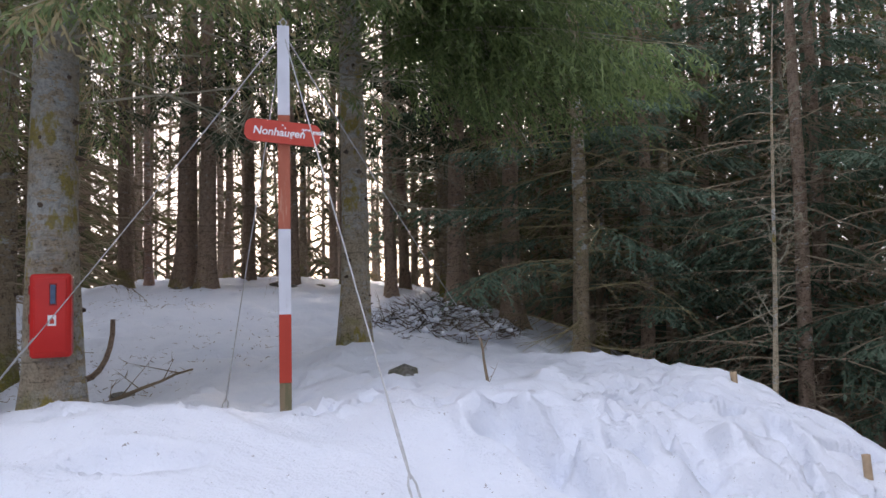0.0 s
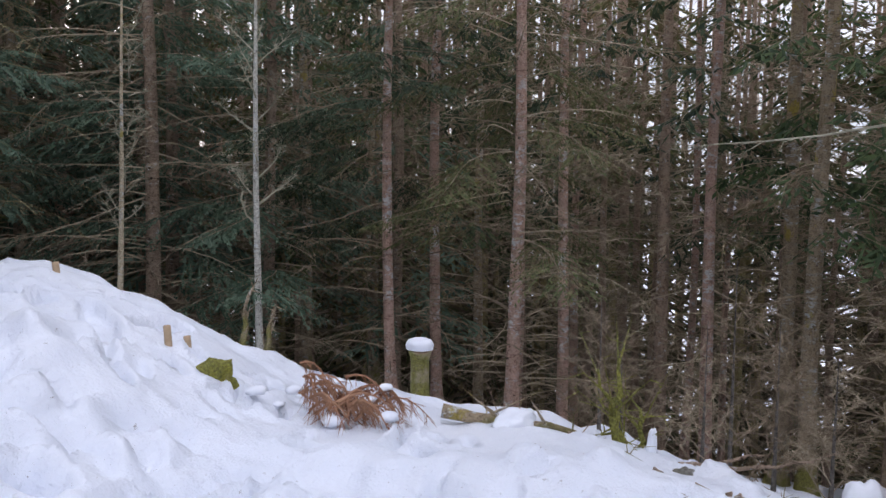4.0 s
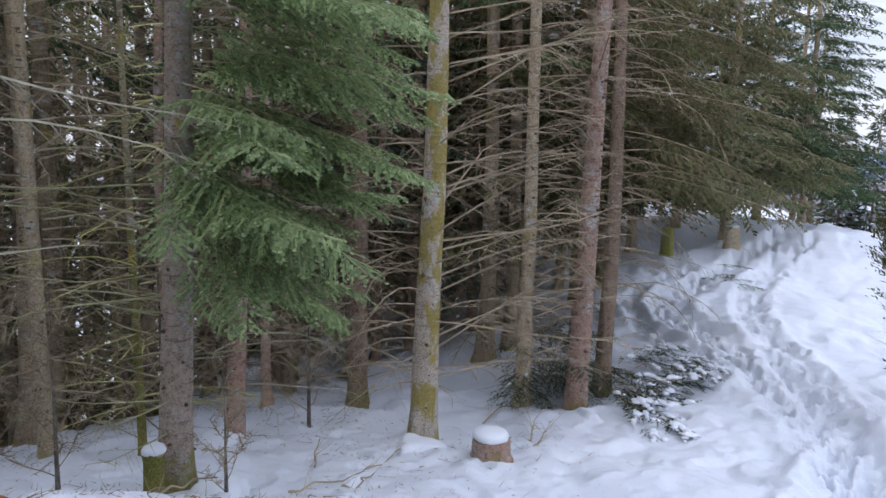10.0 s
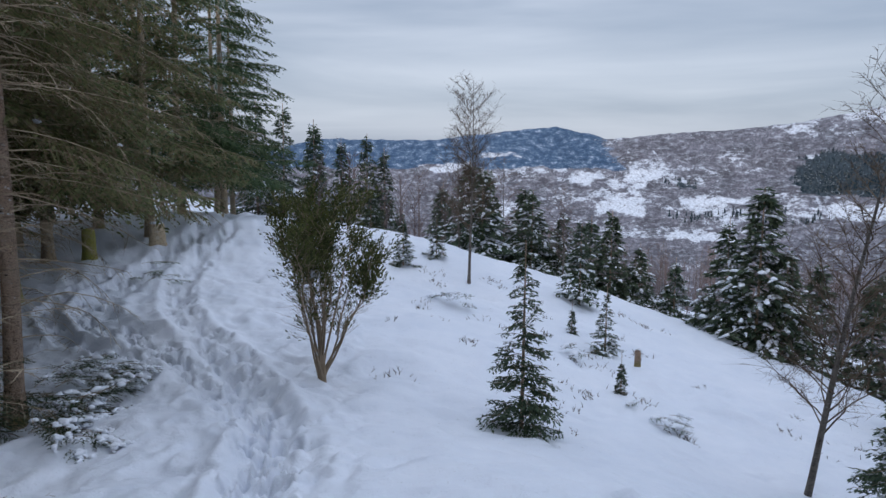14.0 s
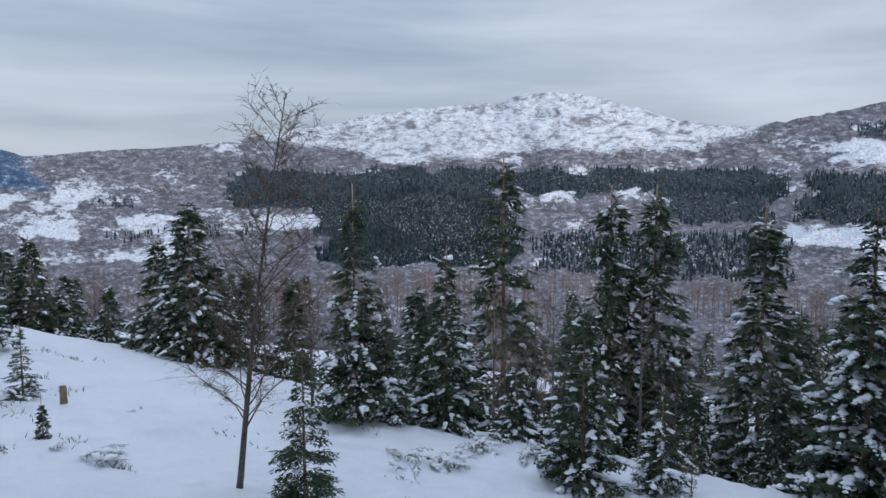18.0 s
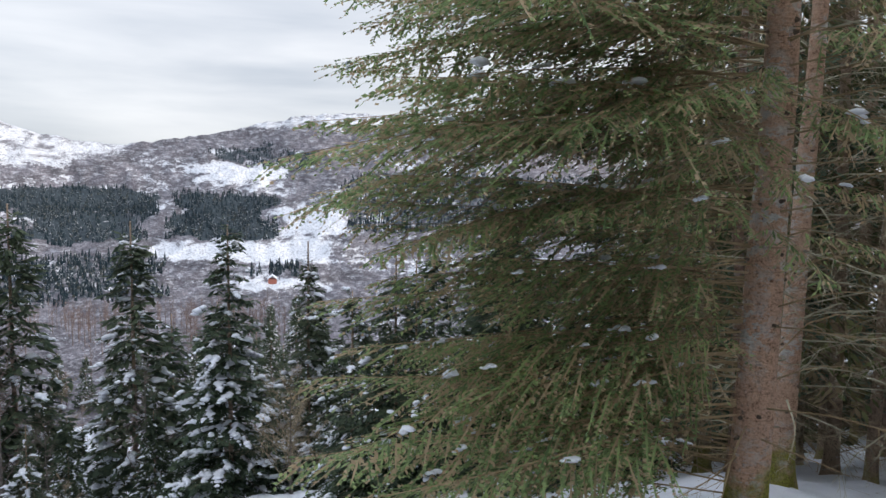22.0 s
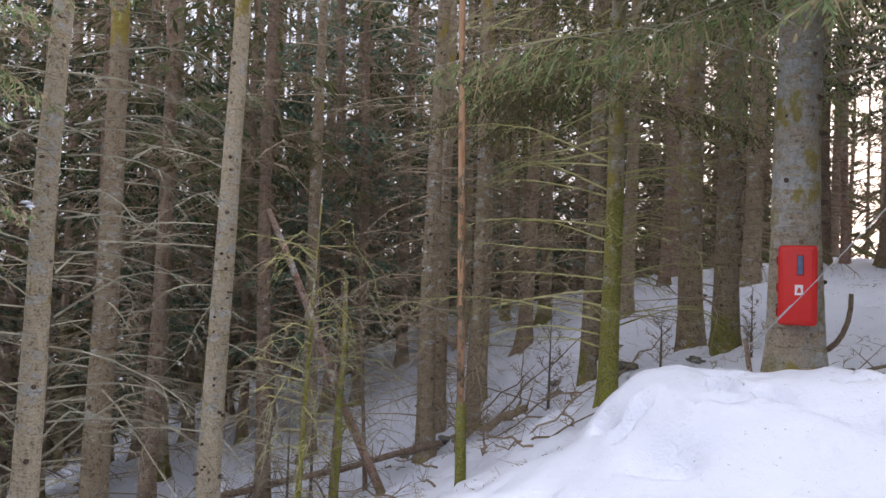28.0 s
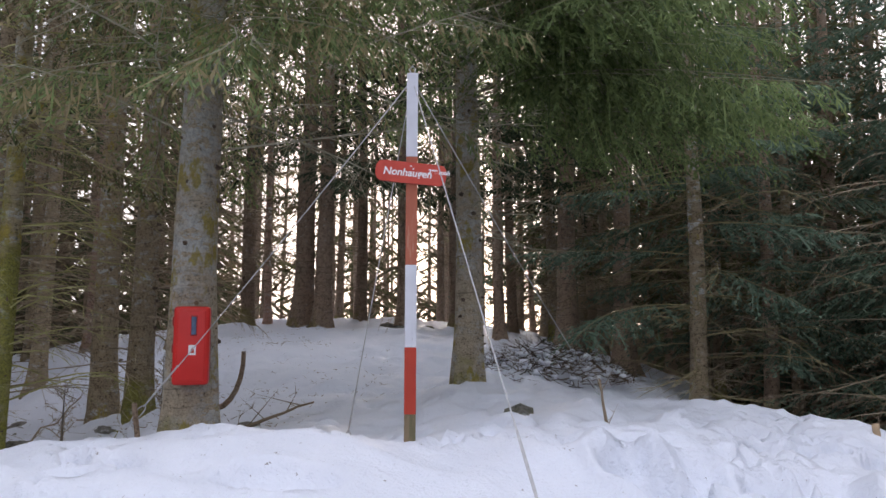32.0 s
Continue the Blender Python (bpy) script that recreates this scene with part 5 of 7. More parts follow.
def birch(x, y, h, r, seed, label, lean=0, lean_to=0, spread=0.28, twig=TWIG_BRUSH, count=26, low=0.3, bark_material=BARK_BIRCH):
    """A leafless tree: leaning stem, rising limbs, sprays of fine twigs."""
    HEROES.append((x, y, 0.3))
    rng = random.Random(seed)
    tree = root("birch", stand(x, y, 0, 1, lean, lean_to, 0.03), label, "tree")
    child("trunk", trunk_mesh(h, r, seed, 10, 0.4, 0.05 * h / 5, 0.12).mesh("trunk", bark_material, True), tree)
    s = Soup()
    for k in range(count):
        u = low + (0.97 - low) * (k + rng.random()) / count
        a = k * 137.5 + rng.uniform(-25, 25)
        ln = h * spread * (1.15 - u * 0.75) * rng.uniform(0.6, 1.2)
        p = UP * (h * u)
        d = heading(a) + UP * rng.uniform(0.5, 1.2)
        pts = [p.copy()]
        for i in range(4):
            d = (d + Vector((rng.uniform(-.3, .3), rng.uniform(-.3, .3), rng.uniform(-.1, .25)))).normalized()
            p = p + d * ln / 4
            pts.append(p.copy())
        w = r * 0.32 * (1 - u * 0.6)
        s.tube(pts, [w * (1 - 0.2 * i) for i in range(5)], 4, False)
        for _ in range(int(9 + ln * 12)):
            i = rng.randrange(1, 4)
            q = pts[i].lerp(pts[i + 1], rng.random())
            e = q + (d * 0.4 + Vector((rng.uniform(-1, 1), rng.uniform(-1, 1), rng.uniform(-0.3, 0.9)))).normalized() * ln * rng.uniform(0.15, 0.45)
            s.spike(q, e, 0.004)
            for _ in range(3):
                g = q.lerp(e, rng.uniform(0.2, 0.95))
                s.spike(g, g + (e - q) * rng.uniform(0.1, 0.4) + Vector((rng.uniform(-1, 1), rng.uniform(-1, 1), rng.uniform(-1.0, 0.5))) * ln * 0.14, 0.003)
    tagged(child("branchwork", s.mesh("branchwork", twig), tree), kind="stuff")
    return tree


birch(6.46, -17.87, 5.2, 0.042, 301, "slender leafless birch on the snowy rise", spread=0.27, count=64, low=0.26)
birch(-0.97, -10.38, 5.55, 0.046, 302, "leaning leafless birch with drooping low twigs", lean=8, lean_to=275, spread=0.25, count=60, low=0.16)
for k, (x, y, h) in enumerate(((-7.8, -16.7, 3.6), (-9.3, -17.1, 4.0), (-14.4, -17.2, 4.6), (12.0, -30.0, 3.4), (9.0, -31.0, 4.0), (7.6, -33.0, 3.6), (15.0, -34.0, 3.2), (5.2, -34.0, 3.4), (2.5, -29.0, 2.6), (1.2, -28.5, 2.8),
                               (-8.6, -17.8, 4.4), (-15.6, -12.6, 3.6), (-2.6, -21.0, 3.4), (-5.0, -20.5, 3.8), (-7.4, -13.0, 3.2), (-9.0, -12.2, 3.4), (-3.2, -17.0, 2.6), (5.4, -24.5, 3.2), (-12.4, -12.2, 3.4), (-5.2, -23.4, 4.0), (9.2, -24.4, 4.2), (8.2, -26.6, 4.0), (6.6, -29.0, 4.4), (2.6, -30.0, 4.2), (10.6, -28.5, 4.4), (4.6, -30.5, 4.4))):
    birch(x, y, h, 0.035, 310 + k, "leafless brown birch sapling on the slope", spread=0.3, twig=TWIG_BIRCH if k > 2 else TWIG, count=18, low=0.15)
birch(-11.1, -7.5, 2.2, 0.03, 330, "bare pale brown shrub beside snowy spruces", spread=0.5, twig=TWIG, count=30, low=0.05)
birch(-8.05, -9.5, 0.9, 0.012, 331, "thin bare shrub poking through the snow", spread=0.45, twig=TWIG_DARK, count=10, low=0.05)
birch(4.05, 9.5, 5.5, 0.04, 332, "crooked pale sapling at the edge of the bank", lean=4, lean_to=90, spread=0.11, twig=TWIG_PALE, count=26, low=0.2, bark_material=BARK_STRAW)
birch(5.2, 8.05, 6.5, 0.05, 333, "white-barked birch with thin arching branches", spread=0.15, twig=TWIG_PALE, count=22, low=0.25, bark_material=BARK_WHITE)


def juniper(x, y):
    """The forked evergreen bush beside the path."""
    HEROES.append((x, y, 0.6))
    rng = random.Random(9)
    bush = root("juniper_bush", stand(x, y, 0, 1, 0, 0, 0.05), "tall forked evergreen bush with bare lower stems", "bush")
    wood, leaves, pads = Soup(), Soup(), Soup()
    wood.tube([Vector((0, 0, -0.2)), Vector((0.01, 0, 0.25)), Vector((0.0, 0.02, 0.5))], [0.075, 0.06, 0.05], 9, False)
    for k in range(16):
        a = k * 137.5 + rng.uniform(-30, 30)
        out = rng.uniform(0.15, 1.05)
        h = rng.uniform(2.4, 3.05) - 0.65 * out * out
        p = Vector((rng.uniform(-.04, .04), rng.uniform(-.04, .04), 0.15))
        pts = [p]
        for i in range(1, 8):
            u = i / 7
            pts.append(p + UP * (h - 0.15) * u + heading(a) * out * u ** (1.6 - 0.75 * out) + Vector((rng.uniform(-.13, .13), rng.uniform(-.13, .13), 0)) * u)
        wood.tube(pts, [0.019 * (1 - 0.85 * i / 7) for i in range(8)], 5, False)
        for j in range(84):
            u = rng.uniform(0.18, 1.0) ** 0.75
            i = min(int(u * 7), 6)
            q = pts[i].lerp(pts[i + 1], u * 7 - i)
            d = (heading(rng.uniform(0, 360)) * rng.uniform(0.3, 1.0) + heading(a) * 0.3 + UP * rng.uniform(0.2, 1.0)).normalized()
            e = q + d * rng.uniform(0.15, 0.50)
            wood.spike(q, e, 0.0035)
            wood.spike(q.lerp(e, 0.4), e + Vector((rng.uniform(-1, 1), rng.uniform(-1, 1), rng.uniform(-1, 1))) * 0.09, 0.0025)
            if u > 0.52 + 0.2 * rng.random() or rng.random() < 0.1:
                for _ in range(15):
                    g = q.lerp(e, rng.uniform(0.1, 1.0)) + Vector((rng.uniform(-1, 1), rng.uniform(-1, 1), rng.uniform(-1, 1))) * 0.04
                    w = (d + Vector((rng.uniform(-.8, .8), rng.uniform(-.8, .8), rng.uniform(-.3, .8)))).normalized()
                    leaves.blade(g, g + w * rng.uniform(0.04, 0.08), w.orthogonal().normalized() * 0.010)
    for x0, z0, sz in ((-0.02, 1.70, 0.10), (0.3, 2.0, 0.035), (-0.35, 2.1, 0.04), (0.05, 2.3, 0.04)):
        pads.lump((x0, 0.15, z0), sz, sz, sz * 1.3, rng, 8)
    child("stem", wood.mesh("stem", TWIG_DARK), bush)
    tagged(child("foliage", leaves.mesh("foliage", NEEDLES_BUSH), bush), kind="stuff")
    tagged(child("snow_cover", pads.mesh("snow_cover", FRESH, True), bush, "lumps of snow caught in the fork"), kind="stuff")


juniper(5.5, -9.03)
# ---- the wood: spruces of a plantation ----
def forest_kinds():
    """Models that the scattered spruces share; the first of each stands in the wood itself."""
    kinds = {}
    full = lambda n, z0, z1, l0, l1: (n, z0, z1, l0, l1, None, 0, 0.05, 0.55, 0.21, 0.32, 0.21, 0.030, 0.6)
    kinds["near"] = [
        dict(h=14, r=0.115, trunk_material=BARK_DARK, dead_material=TWIG, live_material=NEEDLES_OLIVE, seed=11, knots=14,
             dead=[(84, 0.3, 7.5, 0.7, 2.2, None, 0, 0.10, 0.7, 0.9)], live=[full(26, 4.2, 12.5, 1.9, 0.9)]),
        dict(h=15, r=0.13, trunk_material=BARK_GREY, dead_material=TWIG_DARK, live_material=NEEDLES, seed=12, knots=14,
             dead=[(80, 0.4, 7.0, 0.7, 2.0, None, 0, 0.0, 0.6, 0.9)], live=[full(28, 3.8, 13.0, 2.0, 0.9)]),
        dict(h=13, r=0.10, trunk_material=BARK_DARK, dead_material=TWIG, live_material=NEEDLES_OLIVE, seed=13, knots=10,
             dead=[(84, 0.3, 6.5, 0.6, 1.9, None, 0, 0.15, 0.8, 0.9)], live=[full(26, 4.4, 12, 1.8, 0.8)]),
        dict(h=14, r=0.09, trunk_material=BARK_RED, dead_material=TWIG, live_material=NEEDLES_DARK, seed=14, knots=10,
             dead=[(84, 0.3, 8.0, 0.6, 1.8, None, 0, 0.05, 0.7, 0.9)], live=[full(24, 4.8, 13, 1.7, 0.8)]),
    ]
    far_live = lambda n, z0, z1, l0, l1: (n, z0, z1, l0, l1, None, 0, 0.0, 0.5, 0.34, 0.34, 0.30, 0.042, 0.6)
    kinds["far"] = [
        dict(h=15, r=0.115, trunk_material=BARK_DARK, dead_material=TWIG_DARK, live_material=NEEDLES_WOOD, seed=21, sides=8,
             dead=[(66, 0.4, 9.5, 0.9, 2.3, None, 0, 0.05, 0.6, 0.5)], live=[far_live(28, 4.6, 13.5, 2.0, 0.9)]),
        dict(h=16, r=0.13, trunk_material=BARK_DARK, dead_material=TWIG, live_material=NEEDLES_OLIVE, seed=22, sides=8,
             dead=[(64, 0.4, 9.0, 0.9, 2.2, None, 0, 0.05, 0.6, 0.5)], live=[far_live(30, 4.0, 14.5, 2.1, 0.9)]),
        dict(h=15, r=0.10, trunk_material=BARK_GREY, dead_material=TWIG, live_material=NEEDLES, seed=23, sides=8,
             dead=[(54, 0.4, 9.0, 0.9, 2.1, None, 0, 0.05, 0.6, 0.5)], live=[far_live(26, 5.0, 13.5, 1.9, 0.9)]),
    ]
    # spruces with green boughs low down, that darken the wood beside the mound
    low = lambda n, z0, z1, l0, l1: (n, z0, z1, l0, l1, None, 0, 0.0, 0.45, 0.21, 0.32, 0.22, 0.034, 0.5)
    kinds["leafy"] = [
        dict(h=14, r=0.12, trunk_material=BARK_DARK, dead_material=TWIG_DARK, live_material=NEEDLES_BLUE, seed=31, knots=6,
             dead=[(30, 0.4, 4.5, 0.8, 2.0, None, 0, 0.0, 0.6, 1.0)], live=[low(50, 1.2, 12.5, 2.2, 0.9)]),
        dict(h=13, r=0.11, trunk_material=BARK_GREY, dead_material=TWIG, live_material=NEEDLES_OLIVE, seed=32, knots=6,
             dead=[(34, 0.4, 5.0, 0.8, 1.9, None, 0, 0.0, 0.6, 1.0)], live=[low(46, 1.8, 12, 2.1, 0.9)]),
    ]
    return kinds


LABELS = {
    "near": "slender plantation spruce with bare trunk and dead lower branches",
    "far": "tall thin spruce deeper in the wood with dry lower branches",
    "leafy": "dark spruce with green boughs low on its trunk",
}
FIRST = {}
KINDS = forest_kinds()


def plant(kind, k, x, y, turn, size):
    key = (kind, k % len(KINDS[kind]))
    m = stand(x, y, turn, size)
    if key not in FIRST:
        FIRST[key] = grow("spruce", m, LABELS[kind], "tree", group="spruces of the plantation", **KINDS[kind][key[1]])
        return FIRST[key]
    return copy_thing_sized(FIRST[key], m)


def copy_thing_sized(ob, m):
    keep = ob.matrix_basis.copy()
    ob.matrix_basis = Matrix.Identity(4)
    twin = copy_thing(ob, m)
    ob.matrix_basis = keep
    twin.matrix_basis = m
    return twin


def in_wood(az, r):
    """Whether a spruce of the wood may stand at that heading and distance: which kind, and the spacing."""
    if 262 <= az < 326:
        return ("near" if r < 17 else "far") if r > (9.8 if az > 276 else 11.5) else None
    if az >= 326 or az < 8:
        return ("near" if r < 18 else "far") if r > 13.2 else None
    if az < 46:
        return ("leafy" if r < 17 else "far") if r > 11.6 else None
    if az < 112:
        return ("near" if r < 18 else "far") if r > 10.4 else None
    if az < 133:
        return ("leafy" if r > 15 else "near") if r > 11.5 and az < 124 + 0.22 * r * (1 if r > 16 else 0.25) else None
    return None


def scatter():
    rng = random.Random(77)
    placed = []
    counts = {"near": 0, "far": 0, "leafy": 0}
    for _ in range(9000):
        r = math.sqrt(rng.uniform(9.5 ** 2, 40 ** 2)) if rng.random() < 0.6 else rng.uniform(9.5, 22)
        az = rng.uniform(0, 360)
        kind = in_wood(az, r)
        if not kind:
            continue
        x, y = r * math.sin(radians(az)), r * math.cos(radians(az))
        gap = 1.45 if r < 18 else 2.1
        if az > 326 or az < 8:
            gap *= 1.15
        if any((x - a) ** 2 + (y - b) ** 2 < (gap + c) ** 2 for a, b, c in HEROES):
            continue
        if any((x - a) ** 2 + (y - b) ** 2 < gap ** 2 for a, b in placed):
            continue
        if counts[kind] >= {"near": 95, "far": 135, "leafy": 42}[kind]:
            continue
        placed.append((x, y))
        counts[kind] += 1
        plant(kind, rng.randrange(12), x, y, rng.uniform(0, 360), rng.uniform(0.8, 1.2) * (1 + max(0, -at_height(x, y)) * (0.05 if kind == "far" else 0.02)))


scatter()
# a closed stand behind the trunks at the bend of the path
for k in range(26):
    az, d = 103 + (k * 6.7) % 22, 12.5 + (k * 2.9) % 11
    if not any((d * math.sin(radians(az)) - a) ** 2 + (d * math.cos(radians(az)) - b) ** 2 < 0.8 for a, b, _ in HEROES):
        plant("leafy" if k % 3 else "near", k, d * math.sin(radians(az)), d * math.cos(radians(az)), 50 * k, 0.9 + 0.06 * (k % 4))
# dark stands behind the broad western spruce and behind the bank
for k, (az, d) in enumerate(((266, 16.0), (267.5, 12.2), (270, 14.2), (272, 11.8), (274, 15.5), (268, 18.5), (276, 13.2),
                             (12, 15.5), (14.5, 18), (17, 14.6), (19.5, 17), (22, 19.5), (24.5, 15.2), (27, 17.5), (30, 20), (33, 16), (15, 22), (21, 23))):
    plant("leafy", k, d * math.sin(radians(az)), d * math.cos(radians(az)), 70 * k, 0.95 + 0.05 * (k % 3))
for k, (az, d) in enumerate(((297, 16), (299, 20), (301.5, 15), (303, 18.5), (305, 22), (307, 16.5), (309.5, 19.5), (312, 23), (294, 18), (291, 21), (288, 17), (315, 20))):
    plant("leafy", 2 * k, d * math.sin(radians(az)), d * math.cos(radians(az)), 47 * k, 1.0 + 0.05 * (k % 3))
# a closed stand behind the brush pile
for k, (az, d) in enumerate(((-2.2, 23), (-0.4, 19.5), (1.2, 22.5), (2.6, 17.5), (4.0, 20.5), (5.6, 16.5), (7.0, 19.0), (3.2, 25.0), (-1.2, 27.0))):
    plant("leafy", k, d * math.sin(radians(az)), d * math.cos(radians(az)), 70 * k, 0.95 + 0.05 * (k % 3))


def far_woods():
    """The depth of the wood behind the trees that can be told apart, one joined mass."""
    rng = random.Random(5)
    stems, leaves = Soup(), Soup()
    n = 0
    while n < 800:
        r, az = rng.uniform(22, 70) if n % 2 else rng.uniform(22, 40), rng.uniform(0, 360) if n % 9 else rng.uniform(6, 56)
        if 119 < az < 262:
            continue
        if az > 334 or az < 6:
            if rng.random() < 0.30 or r < 34:
                continue
        n += 1
        x, y = r * math.sin(radians(az)), r * math.cos(radians(az))
        z = at_height(x, y)
        h = rng.uniform(13, 19) + max(0, -z)
        base = Vector((x, y, z - 0.3))
        stems.tube([base, base + UP * h], [0.13, 0.03], 5, False)
        for k in range(42):
            u = (k + rng.random()) / 42
            q = base + UP * (0.4 + (h - 0.4) * u)
            ln = (2.3 * (1 - u) + 0.5) * rng.uniform(0.7, 1.2)
            d = heading(rng.uniform(0, 360)) - UP * rng.uniform(0.1, 0.5)
            e = q + d * ln
            side = d.cross(UP).normalized()
            leaves.blade(q, e, side * 0.055 * ln)
            for _ in range(4):
                g = q.lerp(e, rng.uniform(0.25, 0.9))
                leaves.blade(g, g + (d + side * rng.uniform(-1.2, 1.2) - UP * 0.4) * ln * 0.35, side.cross(d).normalized() * 0.035 * ln + side * 0.025)
    woods = root("far_woods", Matrix.Identity(4), "dense dark spruce wood fading into the distance", "trees", kind="stuff")
    tagged(child("stem_mass", stems.mesh("stem_mass", BARK_DARK), woods), kind="stuff")
    tagged(child("crown_mass", leaves.mesh("crown_mass", NEEDLES_WOOD), woods), kind="stuff")


far_woods()
# ---- the marker pole, its sign and stays, and the cabinet ----
def box_bm(sx, sy, sz, bevel=0.0, segments=2):
    bm = bmesh.new()
    bmesh.ops.create_cube(bm, size=1.0)
    bmesh.ops.scale(bm, vec=(sx, sy, sz), verts=bm.verts)
    if bevel:
        bmesh.ops.bevel(bm, geom=list(bm.edges), offset=bevel, segments=segments, affect="EDGES", profile=0.6)
    return bm


def placed(bm, m):
    bmesh.ops.transform(bm, matrix=m, verts=bm.verts)
    return bm


def worn_paint(name, paint, wood, wear=0.6):
    n = Nodes(name, 0.7, 0, 0.3)
    grain = n.noise(9, 5, (3, 3, 0.35), 0.7)
    c = n.ramp(n.noise(4, 4), ((0.3, tuple(0.82 * v for v in paint)), (0.7, paint)))
    c = n.mix(n.math("MULTIPLY", n.edge(grain, wear, wear + 0.08), 0.7), c, wood)
    n.bump(grain, 0.4, 0.004)
    return n.colour(c)


PAINT_WHITE = worn_paint("worn_white_paint", (0.72, 0.74, 0.80), (0.42, 0.40, 0.40), 0.62)
PAINT_RED = worn_paint("worn_red_paint", (0.50, 0.060, 0.035), (0.42, 0.17, 0.12), 0.60)
PAINT_FADED = worn_paint("faded_red_paint", (0.46, 0.14, 0.085), (0.50, 0.25, 0.17), 0.54)
BARE_WOOD = worn_paint("weathered_wood", (0.24, 0.18, 0.11), (0.12, 0.12, 0.06), 0.5)
SIGN_RED = plain("sign_red", (0.52, 0.055, 0.035), (0.60, 0.085, 0.055), 10, 0.6)
LETTER = plain("white_lettering", (0.80, 0.80, 0.80), (0.88, 0.88, 0.88), 20, 0.6, 0, 0.05)
WIRE = plain("galvanised_wire", (0.42, 0.425, 0.43), (0.58, 0.585, 0.59), 30, 0.6, 0.25)
CABINET_RED = plain("red_plastic", (0.62, 0.022, 0.018), (0.70, 0.035, 0.028), 3, 0.38, 0, 0.05)
CABINET_DARK = plain("dark_red_plastic", (0.30, 0.014, 0.012), (0.38, 0.02, 0.016), 6, 0.5)
LATCH_BLUE = plain("blue_grey_latch", (0.05, 0.09, 0.17), (0.10, 0.16, 0.26), 18, 0.35)
PX, PY = -0.86, 4.67


def marker_pole():
    pole = root("marker_pole", pose(PX, PY, 0, 0, 0, 12), "square wooden marker pole in worn red and white bands", "pole")
    w = 0.066
    for name, z0, z1, mat, text in (("white_band", 2.66, 3.18, PAINT_WHITE, "worn white top band"), ("faded_band", 2.01, 2.66, PAINT_FADED, "faded red band"),
                                    ("white_band", 1.53, 2.01, PAINT_WHITE, "white band"), ("red_band", 1.15, 1.53, PAINT_RED, "bright red band"),
                                    ("bare_foot", 0.55, 1.15, BARE_WOOD, "bare weathered foot in the snow")):
        grow_by = 0.002 if name != "bare_foot" else 0
        part(name, placed(box_bm(w + grow_by, w + grow_by, z1 - z0, 0.004), Matrix.Translation((0, 0, (z0 + z1) / 2))), mat, pole, text)
    # nail heads and the eye that holds the stays
    s = Soup()
    s.tube([(0, 0, 3.175), (0.02, 0, 3.21), (0.0, 0, 3.235), (-0.02, 0, 3.21), (0, 0, 3.175)], [0.004] * 5, 6)
    child("eye_bolt", s.mesh("eye_bolt", WIRE), pole)
    return pole


def sign():
    board = root("place_sign", pose(PX + 0.005, PY - 0.048, 2.555, 0, 5.5, 10), "red painted wooden place sign with white hand lettering", "sign")
    bm = bmesh.new()
    half, tall, r = 0.21, 0.062, 0.045
    outline = []
    for cx, cz, a0 in ((half - r, tall - r, 0), (-half + r, tall - r, 90), (-half + r, -tall + r, 180), (half - r, -tall + r, 270)):
        for k in range(6):
            a = radians(a0 + 18 * k)
            outline.append((cx + r * math.cos(a), cz + r * math.sin(a)))
    front = [bm.verts.new((x, -0.011, z)) for x, z in outline]
    face = bm.faces.new(front)
    back = bmesh.ops.extrude_face_region(bm, geom=[face])
    bmesh.ops.translate(bm, vec=(0, 0.022, 0), verts=[v for v in back["geom"] if isinstance(v, bmesh.types.BMVert)])
    bmesh.ops.recalc_face_normals(bm, faces=bm.faces)
    part("board", bm, SIGN_RED, board)
    for text, x, z, size, name in (("Nonhaugen", -0.165, -0.022, 0.062, "name_lettering"), ("299 moh", 0.100, 0.006, 0.036, "height_lettering")):
        cu = bpy.data.curves.new(name, "FONT")
        cu.body, cu.size, cu.extrude, cu.offset, cu.shear = text, size, 0.0008, 0.0012, 0.12
        tmp = bpy.data.objects.new(name, cu)
        me = bpy.data.meshes.new_from_object(tmp)
        bpy.data.objects.remove(tmp)
        me.transform(Matrix.Translation((x, -0.0135, z)) @ Matrix.Rotation(radians(90), 4, "X"))
        me.materials.clear()
        me.materials.append(LETTER)
        child(name, me, board, "uneven white painted letters")
    for x in (-0.004, 0.012):
        s = Soup()
        s.lump((x, -0.0125, 0.035 - x), 0.006, 0.004, 0.006, random.Random(3), 6)
        child("screw_head", s.mesh("screw_head", LETTER, True), board)
    return board


def stay(end, sag, tail):
    """A wire stay from the pole's top to its anchor, with shackle and strainer at the foot."""
    a, b = Vector((PX, PY, 3.15)), Vector(end)
    wire = root("stay_wire", Matrix.Translation(b), "thin galvanised stay wire from the pole top to the ground", "wire", "stays of the marker pole")
    top = a - b
    s = Soup()
    s.tube([top * u - UP * sag * 4 * u * (1 - u) for u in [k / 10 for k in range(1, 11)]], [0.0036] * 10, 5)
    child("wire", s.mesh("wire", WIRE), wire)
    d = top.normalized()
    s = Soup()
    s.tube([d * 0.02, d * 0.10, d * 0.28, d * 0.40, d * 0.45], [0.004, 0.0075, 0.0075, 0.004, 0.0042], 6)
    child("turnbuckle", s.mesh("turnbuckle", WIRE), wire)
    s = Soup()
    side = d.orthogonal().normalized() * 0.022
    s.tube([-d * tail, -d * 0.06 + side, d * 0.0 + side, d * 0.05, -side, -d * 0.06 - side, -d * tail], [0.005] * 7, 5)
    child("shackle", s.mesh("shackle", WIRE), wire)


